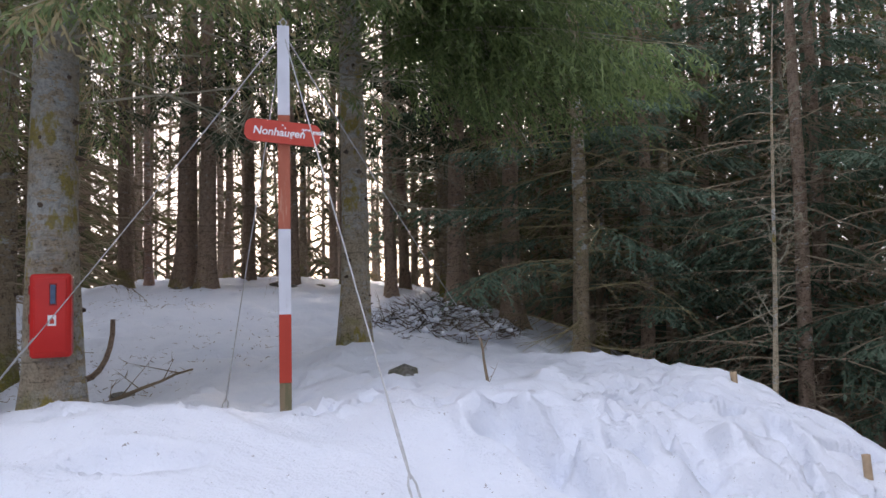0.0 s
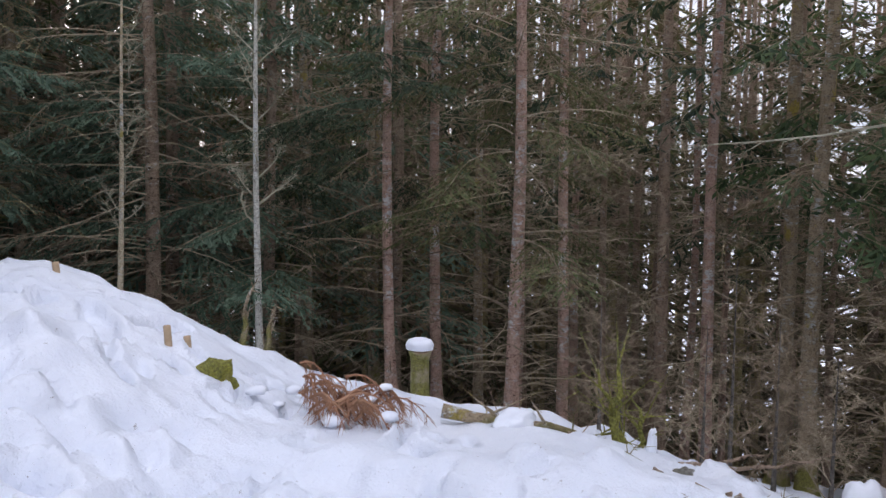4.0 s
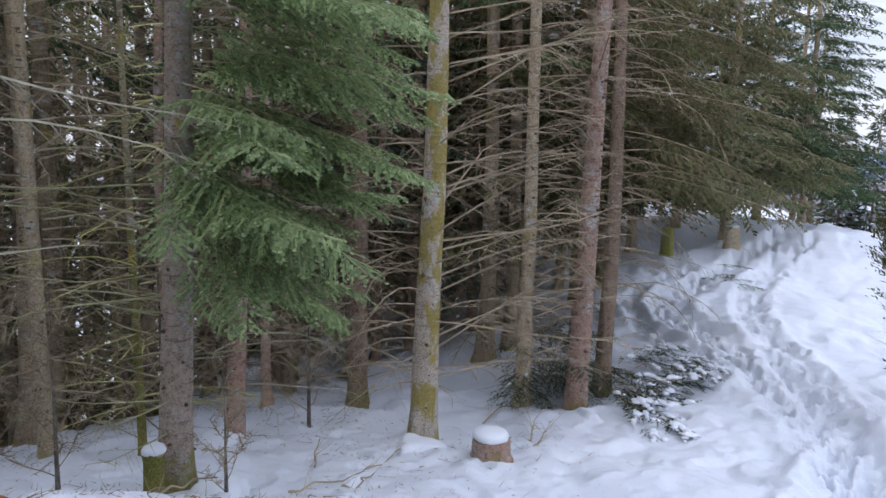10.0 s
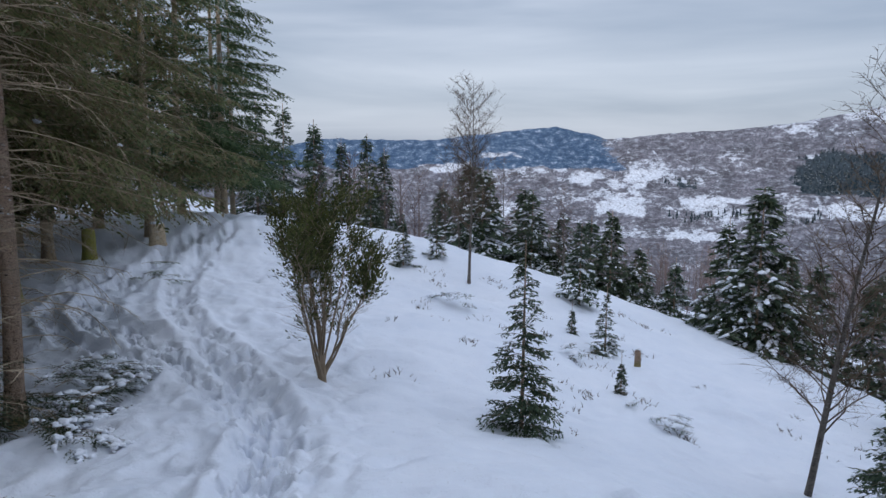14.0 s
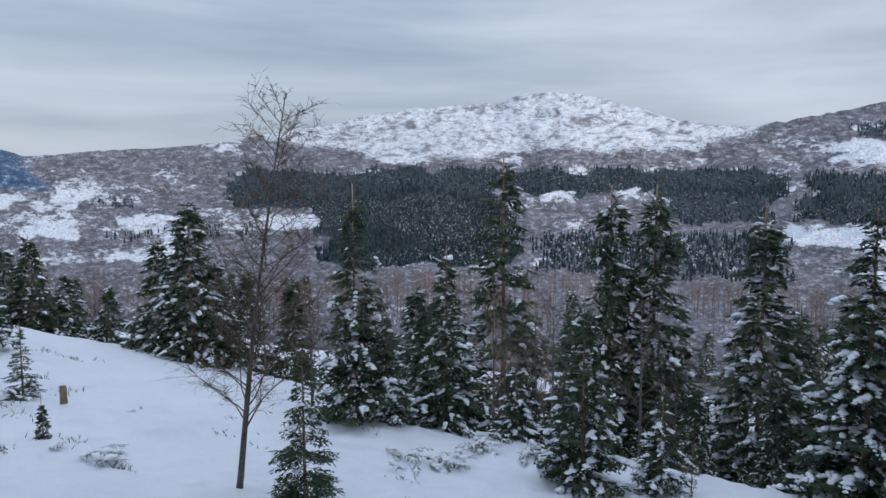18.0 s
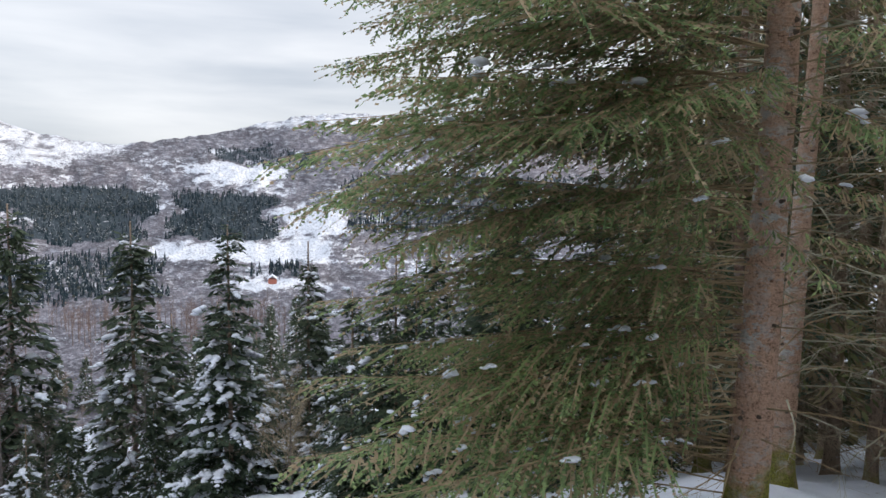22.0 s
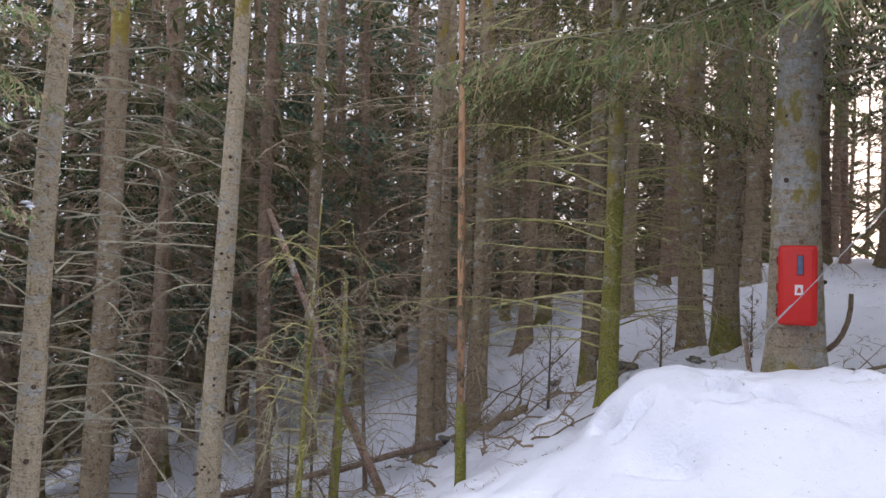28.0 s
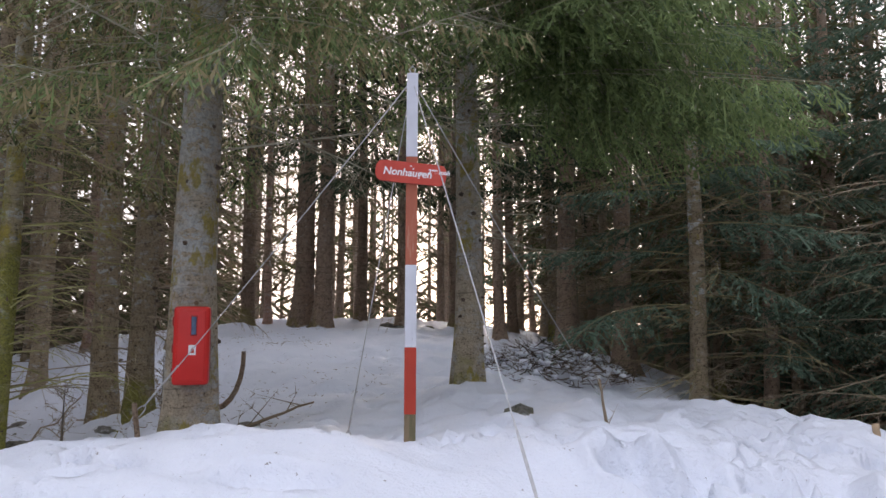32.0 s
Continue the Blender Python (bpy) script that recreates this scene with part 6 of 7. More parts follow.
marker_pole()
sign()
stay((-2.92, 5.35, 1.08), 0.02, 0.16)
stay((-0.10, 3.43, at_height(-0.10, 3.43) + 0.12), 0.0, 0.22)
stay((0.50, 9.40, at_height(0.5, 9.4) + 0.10), 0.03, 0.2)
stay((-1.51, 5.69, at_height(-1.51, 5.69) + 0.05), 0.0, 0.15)


def cabinet():
    c = root("cabinet", pose(-2.87, 5.95, 1.52, 0, -0.5, 20), "red plastic cabinet with a blue latch on a spruce trunk", "cabinet")
    part("back_shell", placed(box_bm(0.265, 0.10, 0.60, 0.03, 3), pose(0.0, 0.03, 0)), CABINET_DARK, c, "darker red back shell", True)
    door = part("door", placed(box_bm(0.275, 0.09, 0.615, 0.035, 4), pose(0.0, -0.062, 0)), CABINET_RED, c, "bright red rounded door", True)
    part("raised_panel", placed(box_bm(0.215, 0.02, 0.545, 0.009, 2), pose(0.0, -0.104, 0)), CABINET_RED, door, "", True)
    part("latch", placed(box_bm(0.036, 0.022, 0.14, 0.006), pose(0.02, -0.118, 0.155)), LATCH_BLUE, door, "blue-grey pull latch")
    part("latch_plate", placed(box_bm(0.05, 0.006, 0.16, 0.002), pose(0.02, -0.1165, 0.155)), CABINET_DARK, door)
    lab = part("sticker", placed(box_bm(0.056, 0.002, 0.078, 0.0006, 1), pose(0.012, -0.1155, -0.035)), LETTER, door, "small white sticker with a red mark")
    bm = bmesh.new()
    vs = [bm.verts.new(v) for v in ((-0.004, -0.1175, -0.058), (0.028, -0.1175, -0.058), (0.026, -0.1175, -0.030), (0.012, -0.1175, -0.012), (0.002, -0.1175, -0.034))]
    bm.faces.new(vs)
    part("mark", bm, SIGN_RED, lab)
    for z in (0.19, -0.02, -0.21):
        part("hinge", placed(box_bm(0.022, 0.04, 0.07, 0.006), pose(-0.142, -0.02, z)), CABINET_DARK, c)
    bm = bmesh.new()
    bmesh.ops.create_cone(bm, cap_ends=True, segments=12, radius1=0.016, radius2=0.016, depth=0.05)
    part("fixing_bolt", placed(bm, pose(0.02, -0.02, 0.335, 90)), BARK_DARK, c)
    return c


cabinet()
# ---- stumps, logs, sticks, stones and brush ----
CUT_WOOD = plain("sawn_wood", (0.36, 0.25, 0.15), (0.48, 0.36, 0.24), 14, 0.85)


def stripped_wood():
    n = Nodes("stripped_orange_wood", 0.75, 0, 0.3)
    grain = n.noise(14, 5, (2, 2, 0.2), 0.7)
    c = n.ramp(grain, ((0.35, (0.40, 0.21, 0.11)), (0.65, (0.60, 0.37, 0.22))))
    left = n.edge(n.noise(2.6, 6, (1.2, 1.2, 0.7), 0.7), 0.50, 0.56)
    c = n.mix(left, c, n.ramp(n.noise(40, 4), ((0.35, (0.09, 0.065, 0.04)), (0.65, (0.26, 0.20, 0.12)))))
    n.bump(n.math("ADD", grain, left), 0.6, 0.01)
    return n.colour(c)


RAW_ORANGE = stripped_wood()
ROOT_RED = bark("scuffed_root_bark", (0.26, 0.08, 0.045), (0.44, 0.17, 0.10), 0.0, 0.0)
STONE = bark("mossy_stone", (0.10, 0.10, 0.09), (0.26, 0.25, 0.22), 0.5, 0.2, 0.15)


def crooked(p, q, bend, rng, n=6):
    p, q = Vector(p), Vector(q)
    return [p.lerp(q, k / n) + Vector((rng.uniform(-1, 1), rng.uniform(-1, 1), rng.uniform(-1, 1))) * bend * math.sin(math.pi * k / n) for k in range(n + 1)]


def stick(name, p, q, r, material, label, seed=0, bend=0.04, twig=0, category="branch", taper=0.4, sides=7):
    """A lying or leaning stick, with side twigs; its place is its lower end."""
    rng = random.Random(seed)
    ob = root(name, Matrix.Translation(p), label, category)
    pts = [v - Vector(p) for v in crooked(p, q, bend, rng)]
    s = Soup()
    s.tube(pts, [r * (1 - (1 - taper) * k / (len(pts) - 1)) for k in range(len(pts))], sides)
    child("stem", s.mesh("stem", material, True), ob)
    if twig:
        t = Soup()
        for k in range(twig):
            i = rng.randrange(1, len(pts) - 1)
            b = pts[i].lerp(pts[i + 1], rng.random())
            e = b + ((pts[-1] - pts[0]).normalized() * rng.uniform(-0.2, 0.8) + Vector((rng.uniform(-1, 1), rng.uniform(-1, 1), rng.uniform(-0.2, 1.0)))).normalized() * rng.uniform(0.15, 0.55)
            t.spike(b, e, r * 0.3)
            for _ in range(2):
                g = b.lerp(e, rng.uniform(0.3, 0.9))
                t.spike(g, g + Vector((rng.uniform(-1, 1), rng.uniform(-1, 1), rng.uniform(-0.5, 0.8))) * 0.14, r * 0.18)
        tagged(child("twig_spray", t.mesh("twig_spray", material), ob), kind="stuff")
    return ob


def stump(x, y, h, r, material, label, cap=0.07, seed=1, lip=1.0, sink=0.0):
    ob = root("stump", stand(x, y, seed * 50, 1, sink=sink), label, "stump")
    rng = random.Random(seed)
    n = 18
    s = Soup()
    for z, w in ((-0.3, 1.3), (0.0, 1.2), (0.25 * h, 1.03), (0.8 * h, 1.0), (h, lip)):
        for k in range(n):
            a = 2 * math.pi * k / n
            m = r * w * (1 + 0.06 * math.sin(3 * a + seed) + 0.03 * rng.uniform(-1, 1))
            s.v.append((math.cos(a) * m, math.sin(a) * m, z + (0.02 * math.sin(2 * a) if z == h else 0)))
    for i in range(4):
        for k in range(n):
            a, b = i * n + k, i * n + (k + 1) % n
            s.f.append((a, b, b + n, a + n))
    child("bark", s.mesh("bark", material, True), ob)
    t = Soup()
    t.v = [(v[0] * 0.98, v[1] * 0.98, v[2] - 0.004) for v in s.v[-n:]]
    t.f = [tuple(range(n))]
    child("cut_face", t.mesh("cut_face", CUT_WOOD), ob)
    if cap:
        c = Soup()
        for z, w in ((0.0, 0.98), (0.4 * cap, 1.02), (0.8 * cap, 0.86), (cap, 0.5)):
            for k in range(n):
                a = 2 * math.pi * k / n
                m = r * lip * w * (1 + 0.05 * math.sin(2 * a + 1) + 0.03 * rng.uniform(-1, 1))
                c.v.append((math.cos(a) * m, math.sin(a) * m, h + z))
        for i in range(3):
            for k in range(n):
                a, b = i * n + k, i * n + (k + 1) % n
                c.f.append((a, b, b + n, a + n))
        c.f.append(tuple(3 * n + k for k in range(n)))
        child("snow_cap", c.mesh("snow_cap", FRESH, True), ob, "rounded cap of snow")
    return ob


def stone(x, y, sx, sy, sz, seed, label, material=STONE, lift=0.0):
    rng = random.Random(seed)
    bm = bmesh.new()
    bmesh.ops.create_icosphere(bm, subdivisions=3, radius=1.0)
    off = Vector((rng.uniform(-9, 9), rng.uniform(-9, 9), rng.uniform(-9, 9)))
    for v in bm.verts:
        v.co *= 1 + 0.6 * noise.noise(v.co * 1.6 + off) + 0.25 * noise.noise(v.co * 4 + off)
        v.co = Vector((v.co.x * sx, v.co.y * sy, v.co.z * sz))
    me = bpy.data.meshes.new("stone")
    bm.to_mesh(me)
    bm.free()
    me.materials.append(material)
    ob = new("stone", me)
    ob.matrix_world = Matrix.Translation((x, y, at_height(x, y) + lift))
    return tagged(ob, label, "stone")


def on(x, y, up=0.0):
    return (x, y, at_height(x, y) + up)


# round the pole
stick("iron_stake", on(-2.84, 5.28, -0.1), (-2.97, 5.33, 1.12), 0.02, BARK_DARK, "rusty stake holding the stay beside the trunk", 1, 0.0, category="stake", taper=0.9)
stick("stick", on(0.36, 5.92, -0.1), on(0.30, 5.92, 0.36), 0.016, TWIG_DARK, "thin upright stick in the snow bank", 2, 0.01, 3, "stick")
stick("branch", on(-3.05, 6.85, 0.02), on(-2.30, 7.3, 0.06), 0.022, TWIG_DARK, "fallen dark branch lying on the snow", 3, 0.03, 5)
stick("branch", on(-4.6, 6.6, 0.03), on(-3.4, 6.4, 0.08), 0.03, BARK_DARK, "dark fallen limb half under snow", 4, 0.05, 4)
stick("branch", on(-4.3, 6.9, 0.02), on(-3.6, 6.75, 0.10), 0.035, BARK_MOSSY, "mossy fallen limb beside the trunk", 5, 0.05, 3)


def curved_limb():
    ob = root("bent_limb", Matrix.Translation((-2.62, 6.62, 0.0)), "dark curved limb rising beside the trunk", "branch")
    s = Soup()
    pts = [Vector((-0.37 + 0.26 * math.sin(radians(a)), 0.0, 1.42 - 0.46 * math.cos(radians(a)))) for a in range(-10, 96, 15)]
    s.tube([Vector((-0.50, 0.05, 0.90))] + pts, [0.028] + [0.027 - 0.001 * k for k in range(len(pts))], 8)
    child("limb", s.mesh("limb", BARK_DARK, True), ob)


curved_limb()
stone(-0.31, 6.45, 0.15, 0.13, 0.11, 11, "dark boulder showing through the snow bank", lift=-0.03)
stone(-2.9, 7.18, 0.12, 0.07, 0.05, 12, "dark stone in the snow")
stone(-3.3, 7.0, 0.10, 0.07, 0.05, 13, "dark stone in the snow")
stone(2.66, 4.55, 0.13, 0.10, 0.15, 14, "mossy rock in the side of the bank", BARK_MOSSY, lift=-0.02)
stone(4.02, 1.95, 0.06, 0.05, 0.03, 17, "dark stone showing through trodden snow")


def brush_pile():
    rng = random.Random(31)
    ob = root("brush_pile", stand(-0.1, 10.7, 0, 1, sink=0.12), "heap of cut brush covered with lumps of snow", "brush pile")
    t, p = Soup(), Soup()
    for x, y, z, w in ((0.0, 0.1, 0.0, 0.85), (-0.5, 0.0, -0.02, 0.55), (0.55, 0.05, -0.04, 0.5)):
        p.lump((x, y, z), w, w * 0.62, 0.52 * w, rng, 16)
    dome = lambda x, y: 0.55 * max(0.0, 1 - (x / 1.25) ** 2 - (y / 0.75) ** 2)
    for _ in range(900):
        a, d = rng.random() * 6.3, rng.random() ** 0.6
        x, y = math.cos(a) * d * 1.2, math.sin(a) * d * 0.75
        q = Vector((x, y, dome(x, y) * rng.uniform(0.4, 1.0)))
        e = q + Vector((rng.uniform(-1, 1), rng.uniform(-1, 1), rng.uniform(-0.3, 0.6))).normalized() * rng.uniform(0.12, 0.45)
        t.spike(q, e, 0.007)
        t.spike(q.lerp(e, 0.5), e + Vector((rng.uniform(-1, 1), rng.uniform(-1, 1), rng.uniform(-0.3, 0.7))) * 0.14, 0.004)
    for _ in range(260):
        a, d = rng.random() * 6.3, rng.random() ** 0.6
        x, y = math.cos(a) * d * 1.15, math.sin(a) * d * 0.7
        z = rng.uniform(0.012, 0.05)
        p.lump((x, y, dome(x, y) * rng.uniform(0.75, 0.97)), z * rng.uniform(0.8, 1.9), z * rng.uniform(0.7, 1.4), z * rng.uniform(0.6, 1.0), rng, 7)
    tagged(child("brushwood", t.mesh("brushwood", TWIG_BRUSH), ob), kind="stuff")
    tagged(child("snow_cover", p.mesh("snow_cover", FRESH, True), ob), kind="stuff")


brush_pile()
for x, y, h, s in ((2.50, 4.86, 0.16, 21), (2.66, 4.9, 0.10, 22), (2.2, 6.0, 0.12, 23)):
    stick("cut_stub", on(x, y, -0.12), on(x - 0.02, y, h), 0.026, CUT_WOOD, "pale sawn sapling stub in the snow", s, 0.0, category="stub", taper=0.95)
for x, y, h, s in ((4.1, 6.6, 0.62, 24), (4.45, 6.7, 0.55, 25)):
    stick("snag", on(x, y, -0.1), on(x + 0.05, y, h), 0.05, BARK_GREY, "broken grey snag behind the bank", s, 0.04, 5, "snag", 0.2)


# the heap of red-brown spruce boughs
def bough_heap():
    rng = random.Random(41)
    ob = root("bough_heap", Matrix.Identity(4), "heap of withered red-brown spruce boughs on snow", "brush pile")
    t, p = Soup(), Soup()
    a, b = Vector(on(2.98, 4.2, 0.36)), Vector(on(3.25, 3.65, 0.05))
    for k in range(28):
        u = rng.random()
        q = a.lerp(b, u) + Vector((rng.uniform(-0.2, 0.2), rng.uniform(-0.2, 0.2), 0))
        q.z = at_height(q.x, q.y) + rng.uniform(0.05, 0.42) * (1.1 - u * 0.7)
        way = ((b - a).normalized() + Vector((rng.uniform(-0.6, 0.6), rng.uniform(-0.6, 0.6), 0))).normalized()
        ln = rng.uniform(0.2, 0.42)
        e = q + way * ln
        e.z = at_height(e.x, e.y) + rng.uniform(0.02, 0.12)
        pts = [q.lerp(e, i / 5) + UP * 0.10 * math.sin(math.pi * i / 5) for i in range(6)]
        t.tube(pts, [0.010 - 0.0014 * i for i in range(6)], 4, False)
        for j in range(24):
            i = rng.randrange(5)
            g = pts[i].lerp(pts[i + 1], rng.random())
            f = g + (way * rng.uniform(0.0, 0.7) + way.cross(UP) * rng.uniform(-0.8, 0.8) - UP * rng.uniform(0.1, 1.0)).normalized() * rng.uniform(0.06, 0.2)
            f.z = max(f.z, at_height(f.x, f.y) + 0.004)
            t.spike(g, f, 0.0036)
            t.spike(g.lerp(f, 0.5), f + Vector((rng.uniform(-1, 1), rng.uniform(-1, 1), -0.3)) * 0.06, 0.0024)
    for k in range(16):
        q = a.lerp(b, rng.random()) + Vector((rng.uniform(-0.3, 0.3), rng.uniform(-0.3, 0.3), 0))
        z = rng.uniform(0.02, 0.06)
        p.lump((q.x, q.y, at_height(q.x, q.y) + rng.uniform(0.05, 0.25)), z * 1.6, z * 1.3, z * 0.7, rng, 6)
    child("bough_tangle", t.mesh("bough_tangle", TWIG_RED), ob)
    tagged(child("snow_cover", p.mesh("snow_cover", FRESH, True), ob), kind="stuff")


bough_heap()
stump(4.98, 4.98, 0.52, 0.085, BARK_PALE, "tall mossy stump with a snow cap", 0.10, 2, 1.5)
stump(6.72, -0.42, 0.42, 0.085, BARK_MOSSY, "mossy broken stub with a snow cap at a trunk's foot", 0.07, 9, 1.15)
stump(6.75, -3.72, 0.25, 0.20, BARK_RED, "low sawn spruce stump with a snow cap", 0.08, 3, 1.0)
stump(3.32, -4.2, 0.24, 0.075, BARK_MOSSY, "small mossy stump beside the trodden path", 0.03, 4, 0.8)
stump(14.95, -13.5, 0.75, 0.16, BARK_MOSSY, "tall mossy stump at the bend of the path", 0.0, 5, 0.9)
stump(14.3, -15.1, 0.6, 0.20, BARK_PALE, "broken pale stump at the edge of the wood", 0.05, 6, 0.9)
stump(1.70, -14.48, 0.36, 0.06, BARK_DARK, "dark thin stump alone in the snow", 0.02, 8, 0.9)
stick("log", on(3.72, 3.50, 0.07), on(4.2, 2.98, 0.02), 0.05, BARK_GREY, "mossy log under snow on the crest", 31, 0.03, 5, "log")
for x, y, dx, dy, h, r, s in ((4.28, 2.52, 0.10, 0.05, 0.52, 0.034, 32), (4.34, 2.46, -0.12, 0.16, 0.46, 0.022, 35), (4.45, 2.45, -0.04, -0.03, 0.28, 0.025, 33)):
    stick("snag", on(x, y, -0.08), on(x + dx, y + dy, h), r, BARK_MOSSY, "short mossy snag poking from the snow crest", s, 0.04, 8, "snag", 0.35)
stick("branch", on(4.2, 3.0, 0.02), on(4.15, 2.3, 0.03), 0.022, BARK_DARK, "dark branch half buried on the crest", 34, 0.03, 3)
for k, (x, y, dx, dy, h) in enumerate(((4.0, 2.75, 0.12, -0.18, 0.02), (3.7, 2.1, 0.06, -0.16, 0.02), (3.75, 1.6, 0.05, -0.12, 0.03), (4.25, 2.1, 0.3, -0.4, 0.22), (4.4, 2.0, 0.2, -0.55, 0.30), (3.95, 3.3, 0.10, -0.14, 0.03), (3.6, 1.3, 0.12, -0.14, 0.02))):
    stick("branch", on(x, y, 0.0), on(x + dx, y + dy, h), 0.016, BARK_DARK, "short dark branch poking out of the trodden snow", 340 + k, 0.03, 1)


# roots of the big trunk
def root_arm(p, q, r, material, label, seed):
    rng = random.Random(seed)
    ob = root("root", Matrix.Translation(p), label, "root")
    p, q = Vector(p), Vector(q)
    pts = []
    for k in range(8):
        u = k / 7
        c = p.lerp(q, u) + Vector((rng.uniform(-.02, .02), rng.uniform(-.02, .02), 0))
        c.z = p.z * (1 - u) ** 2 + (at_height(c.x, c.y) + 0.01) * (1 - (1 - u) ** 2)
        pts.append(c - p)
    s = Soup()
    s.tube(pts, [r * (1 - 0.7 * k / 7) for k in range(8)], 9)
    child("root_bark", s.mesh("root_bark", material, True), ob)


root_arm(on(4.34, 0.66, 0.13), (4.08, 0.10, 0.0), 0.075, ROOT_RED, "scuffed orange-red root of the big spruce", 51)
root_arm(on(4.22, 0.92, 0.04), (3.95, 1.1, 0.0), 0.06, BARK_RED, "reddish root of the big spruce", 52)
root_arm(on(4.22, 0.76, 0.04), (3.98, 0.6, 0.0), 0.05, BARK_RED, "reddish root of the big spruce", 53)


def snow_heap(x, y, sx, sy, sz, seed, label):
    rng = random.Random(seed)
    bm = bmesh.new()
    bmesh.ops.create_icosphere(bm, subdivisions=4, radius=1.0)
    off = Vector((seed, seed * 2, 3))
    for v in bm.verts:
        v.co *= 1 + 0.3 * noise.noise(v.co * 1.4 + off) + 0.12 * noise.noise(v.co * 4 + off)
        v.co = Vector((v.co.x * sx, v.co.y * sy, v.co.z * sz * (1.25 if v.co.z > 0 else 0.8)))
    me = bpy.data.meshes.new("snow_heap")
    bm.to_mesh(me)
    bm.free()
    me.materials.append(FRESH)
    me.polygons.foreach_set("use_smooth", [True] * len(me.polygons))
    ob = new("snow_drift", me)
    ob.matrix_world = Matrix.Translation(on(x, y, 0.0))
    return tagged(ob, label, "snow drift")


snow_heap(4.30, 2.28, 0.04, 0.035, 0.13, 64, "pointed lump of snow on a broken snag")
snow_heap(4.05, 3.15, 0.22, 0.10, 0.09, 68, "cushion of snow lying on a mossy log")
snow_heap(4.22, 1.10, 0.16, 0.15, 0.24, 61, "pointed heap of snow against the big trunk")
snow_heap(6.62, -0.95, 0.28, 0.25, 0.14, 62, "drift of snow at a trunk's foot")
snow_heap(7.5, -3.2, 0.32, 0.3, 0.10, 63, "drift of snow at a trunk's foot")
snow_heap(8.9, -1.3, 0.3, 0.3, 0.12, 65, "drift of snow at a trunk's foot")
for k, (x, y, dx, dy, h, n) in enumerate(((6.4, -1.5, 0.3, -0.8, 0.06, 4), (6.2, -1.9, 0.5, -0.5, 0.04, 4), (7.4, -2.0, 0.9, -0.3, 0.08, 5), (7.0, -2.4, 0.4, -0.6, 0.05, 4), (6.0, 0.2, 0.3, -0.7, 0.10, 4),
                                            (8.2, -4.4, 0.6, -0.9, 0.10, 5), (6.9, -4.3, 0.4, -0.5, 0.10, 9), (7.2, -4.5, 0.5, -0.4, 0.15, 9), (10.2, -2.6, 1.2, -0.6, 0.12, 5), (5.8, -0.3, -0.2, -0.5, 0.2, 4))):
    stick("branch", on(x, y, 0.01), on(x + dx, y + dy, h), 0.012, TWIG, "thin fallen branch on the snow", 70 + k, 0.05, n)


def low_boughs(x, y, seed, label, head, count=14, length=1.1, leaf=NEEDLES_DARK, snow=0.8, high=0.7):
    """Low green boughs under the edge trees, weighed down with snow."""
    rng = random.Random(seed)
    ob = root("snowy_thicket", stand(x, y, 0, 1), label, "bush")
    leaves, wood, pads = Soup(), Soup(), Soup()
    for k in range(count):
        a = head + rng.uniform(-80, 80)
        b = Vector((rng.uniform(-.35, .35), rng.uniform(-.35, .35), rng.uniform(0.0, high)))
        frond(leaves, wood, rng, b, a, length * rng.uniform(0.6, 1.2), 0.15, 0.35, 0.06, 0.3, (0.055, 0.0065), 0.3, (pads, snow, 0.06))
    tagged(child("branchwork", wood.mesh("branchwork", TWIG_DARK), ob), kind="stuff")
    tagged(child("foliage", leaves.mesh("foliage", leaf), ob), kind="stuff")
    if pads.v:
        tagged(child("snow_cover", pads.mesh("snow_cover", FRESH, True), ob), kind="stuff")


low_boughs(9.2, -5.6, 81, "dark low spruce boughs between the trunks", 230, 22, 1.5, NEEDLES_DARK, 0.05, 1.2)
low_boughs(8.3, -6.9, 82, "low boughs bent down with snow", 220, 16, 1.0, NEEDLES_DARK, 1.3, 0.55)
low_boughs(7.7, -6.6, 83, "snow-covered brush at the wood's edge", 240, 16, 0.8, NEEDLES_DARK, 2.0, 0.3)
low_boughs(7.3, -6.1, 96, "snow-covered brush at the wood's edge", 230, 14, 0.6, NEEDLES_DARK, 2.4, 0.2)
low_boughs(8.6, -7.7, 97, "snow-covered brush at the wood's edge", 220, 14, 0.7, NEEDLES_DARK, 2.2, 0.3)
low_boughs(12.4, -12.9, 84, "small spruce boughs beside the path", 200, 8, 0.7, NEEDLES, 0.1, 0.4)
for k, (x, y, n) in enumerate(((-4.6, -11.6, 7), (-5.4, -12.4, 8), (-3.9, -12.0, 6), (-6.4, -12.2, 6), (1.0, -12.0, 3), (2.8, -14.2, 4), (6.0, -15.5, 4), (-7.6, -12.0, 5))):
    low_boughs(x, y, 85 + k, "snow-covered dwarf shrub on the slope", 0, n + 4, 0.5, NEEDLES_DARK, 2.8, 0.25)

# the western wood: leaning and stripped stems, a fallen tree


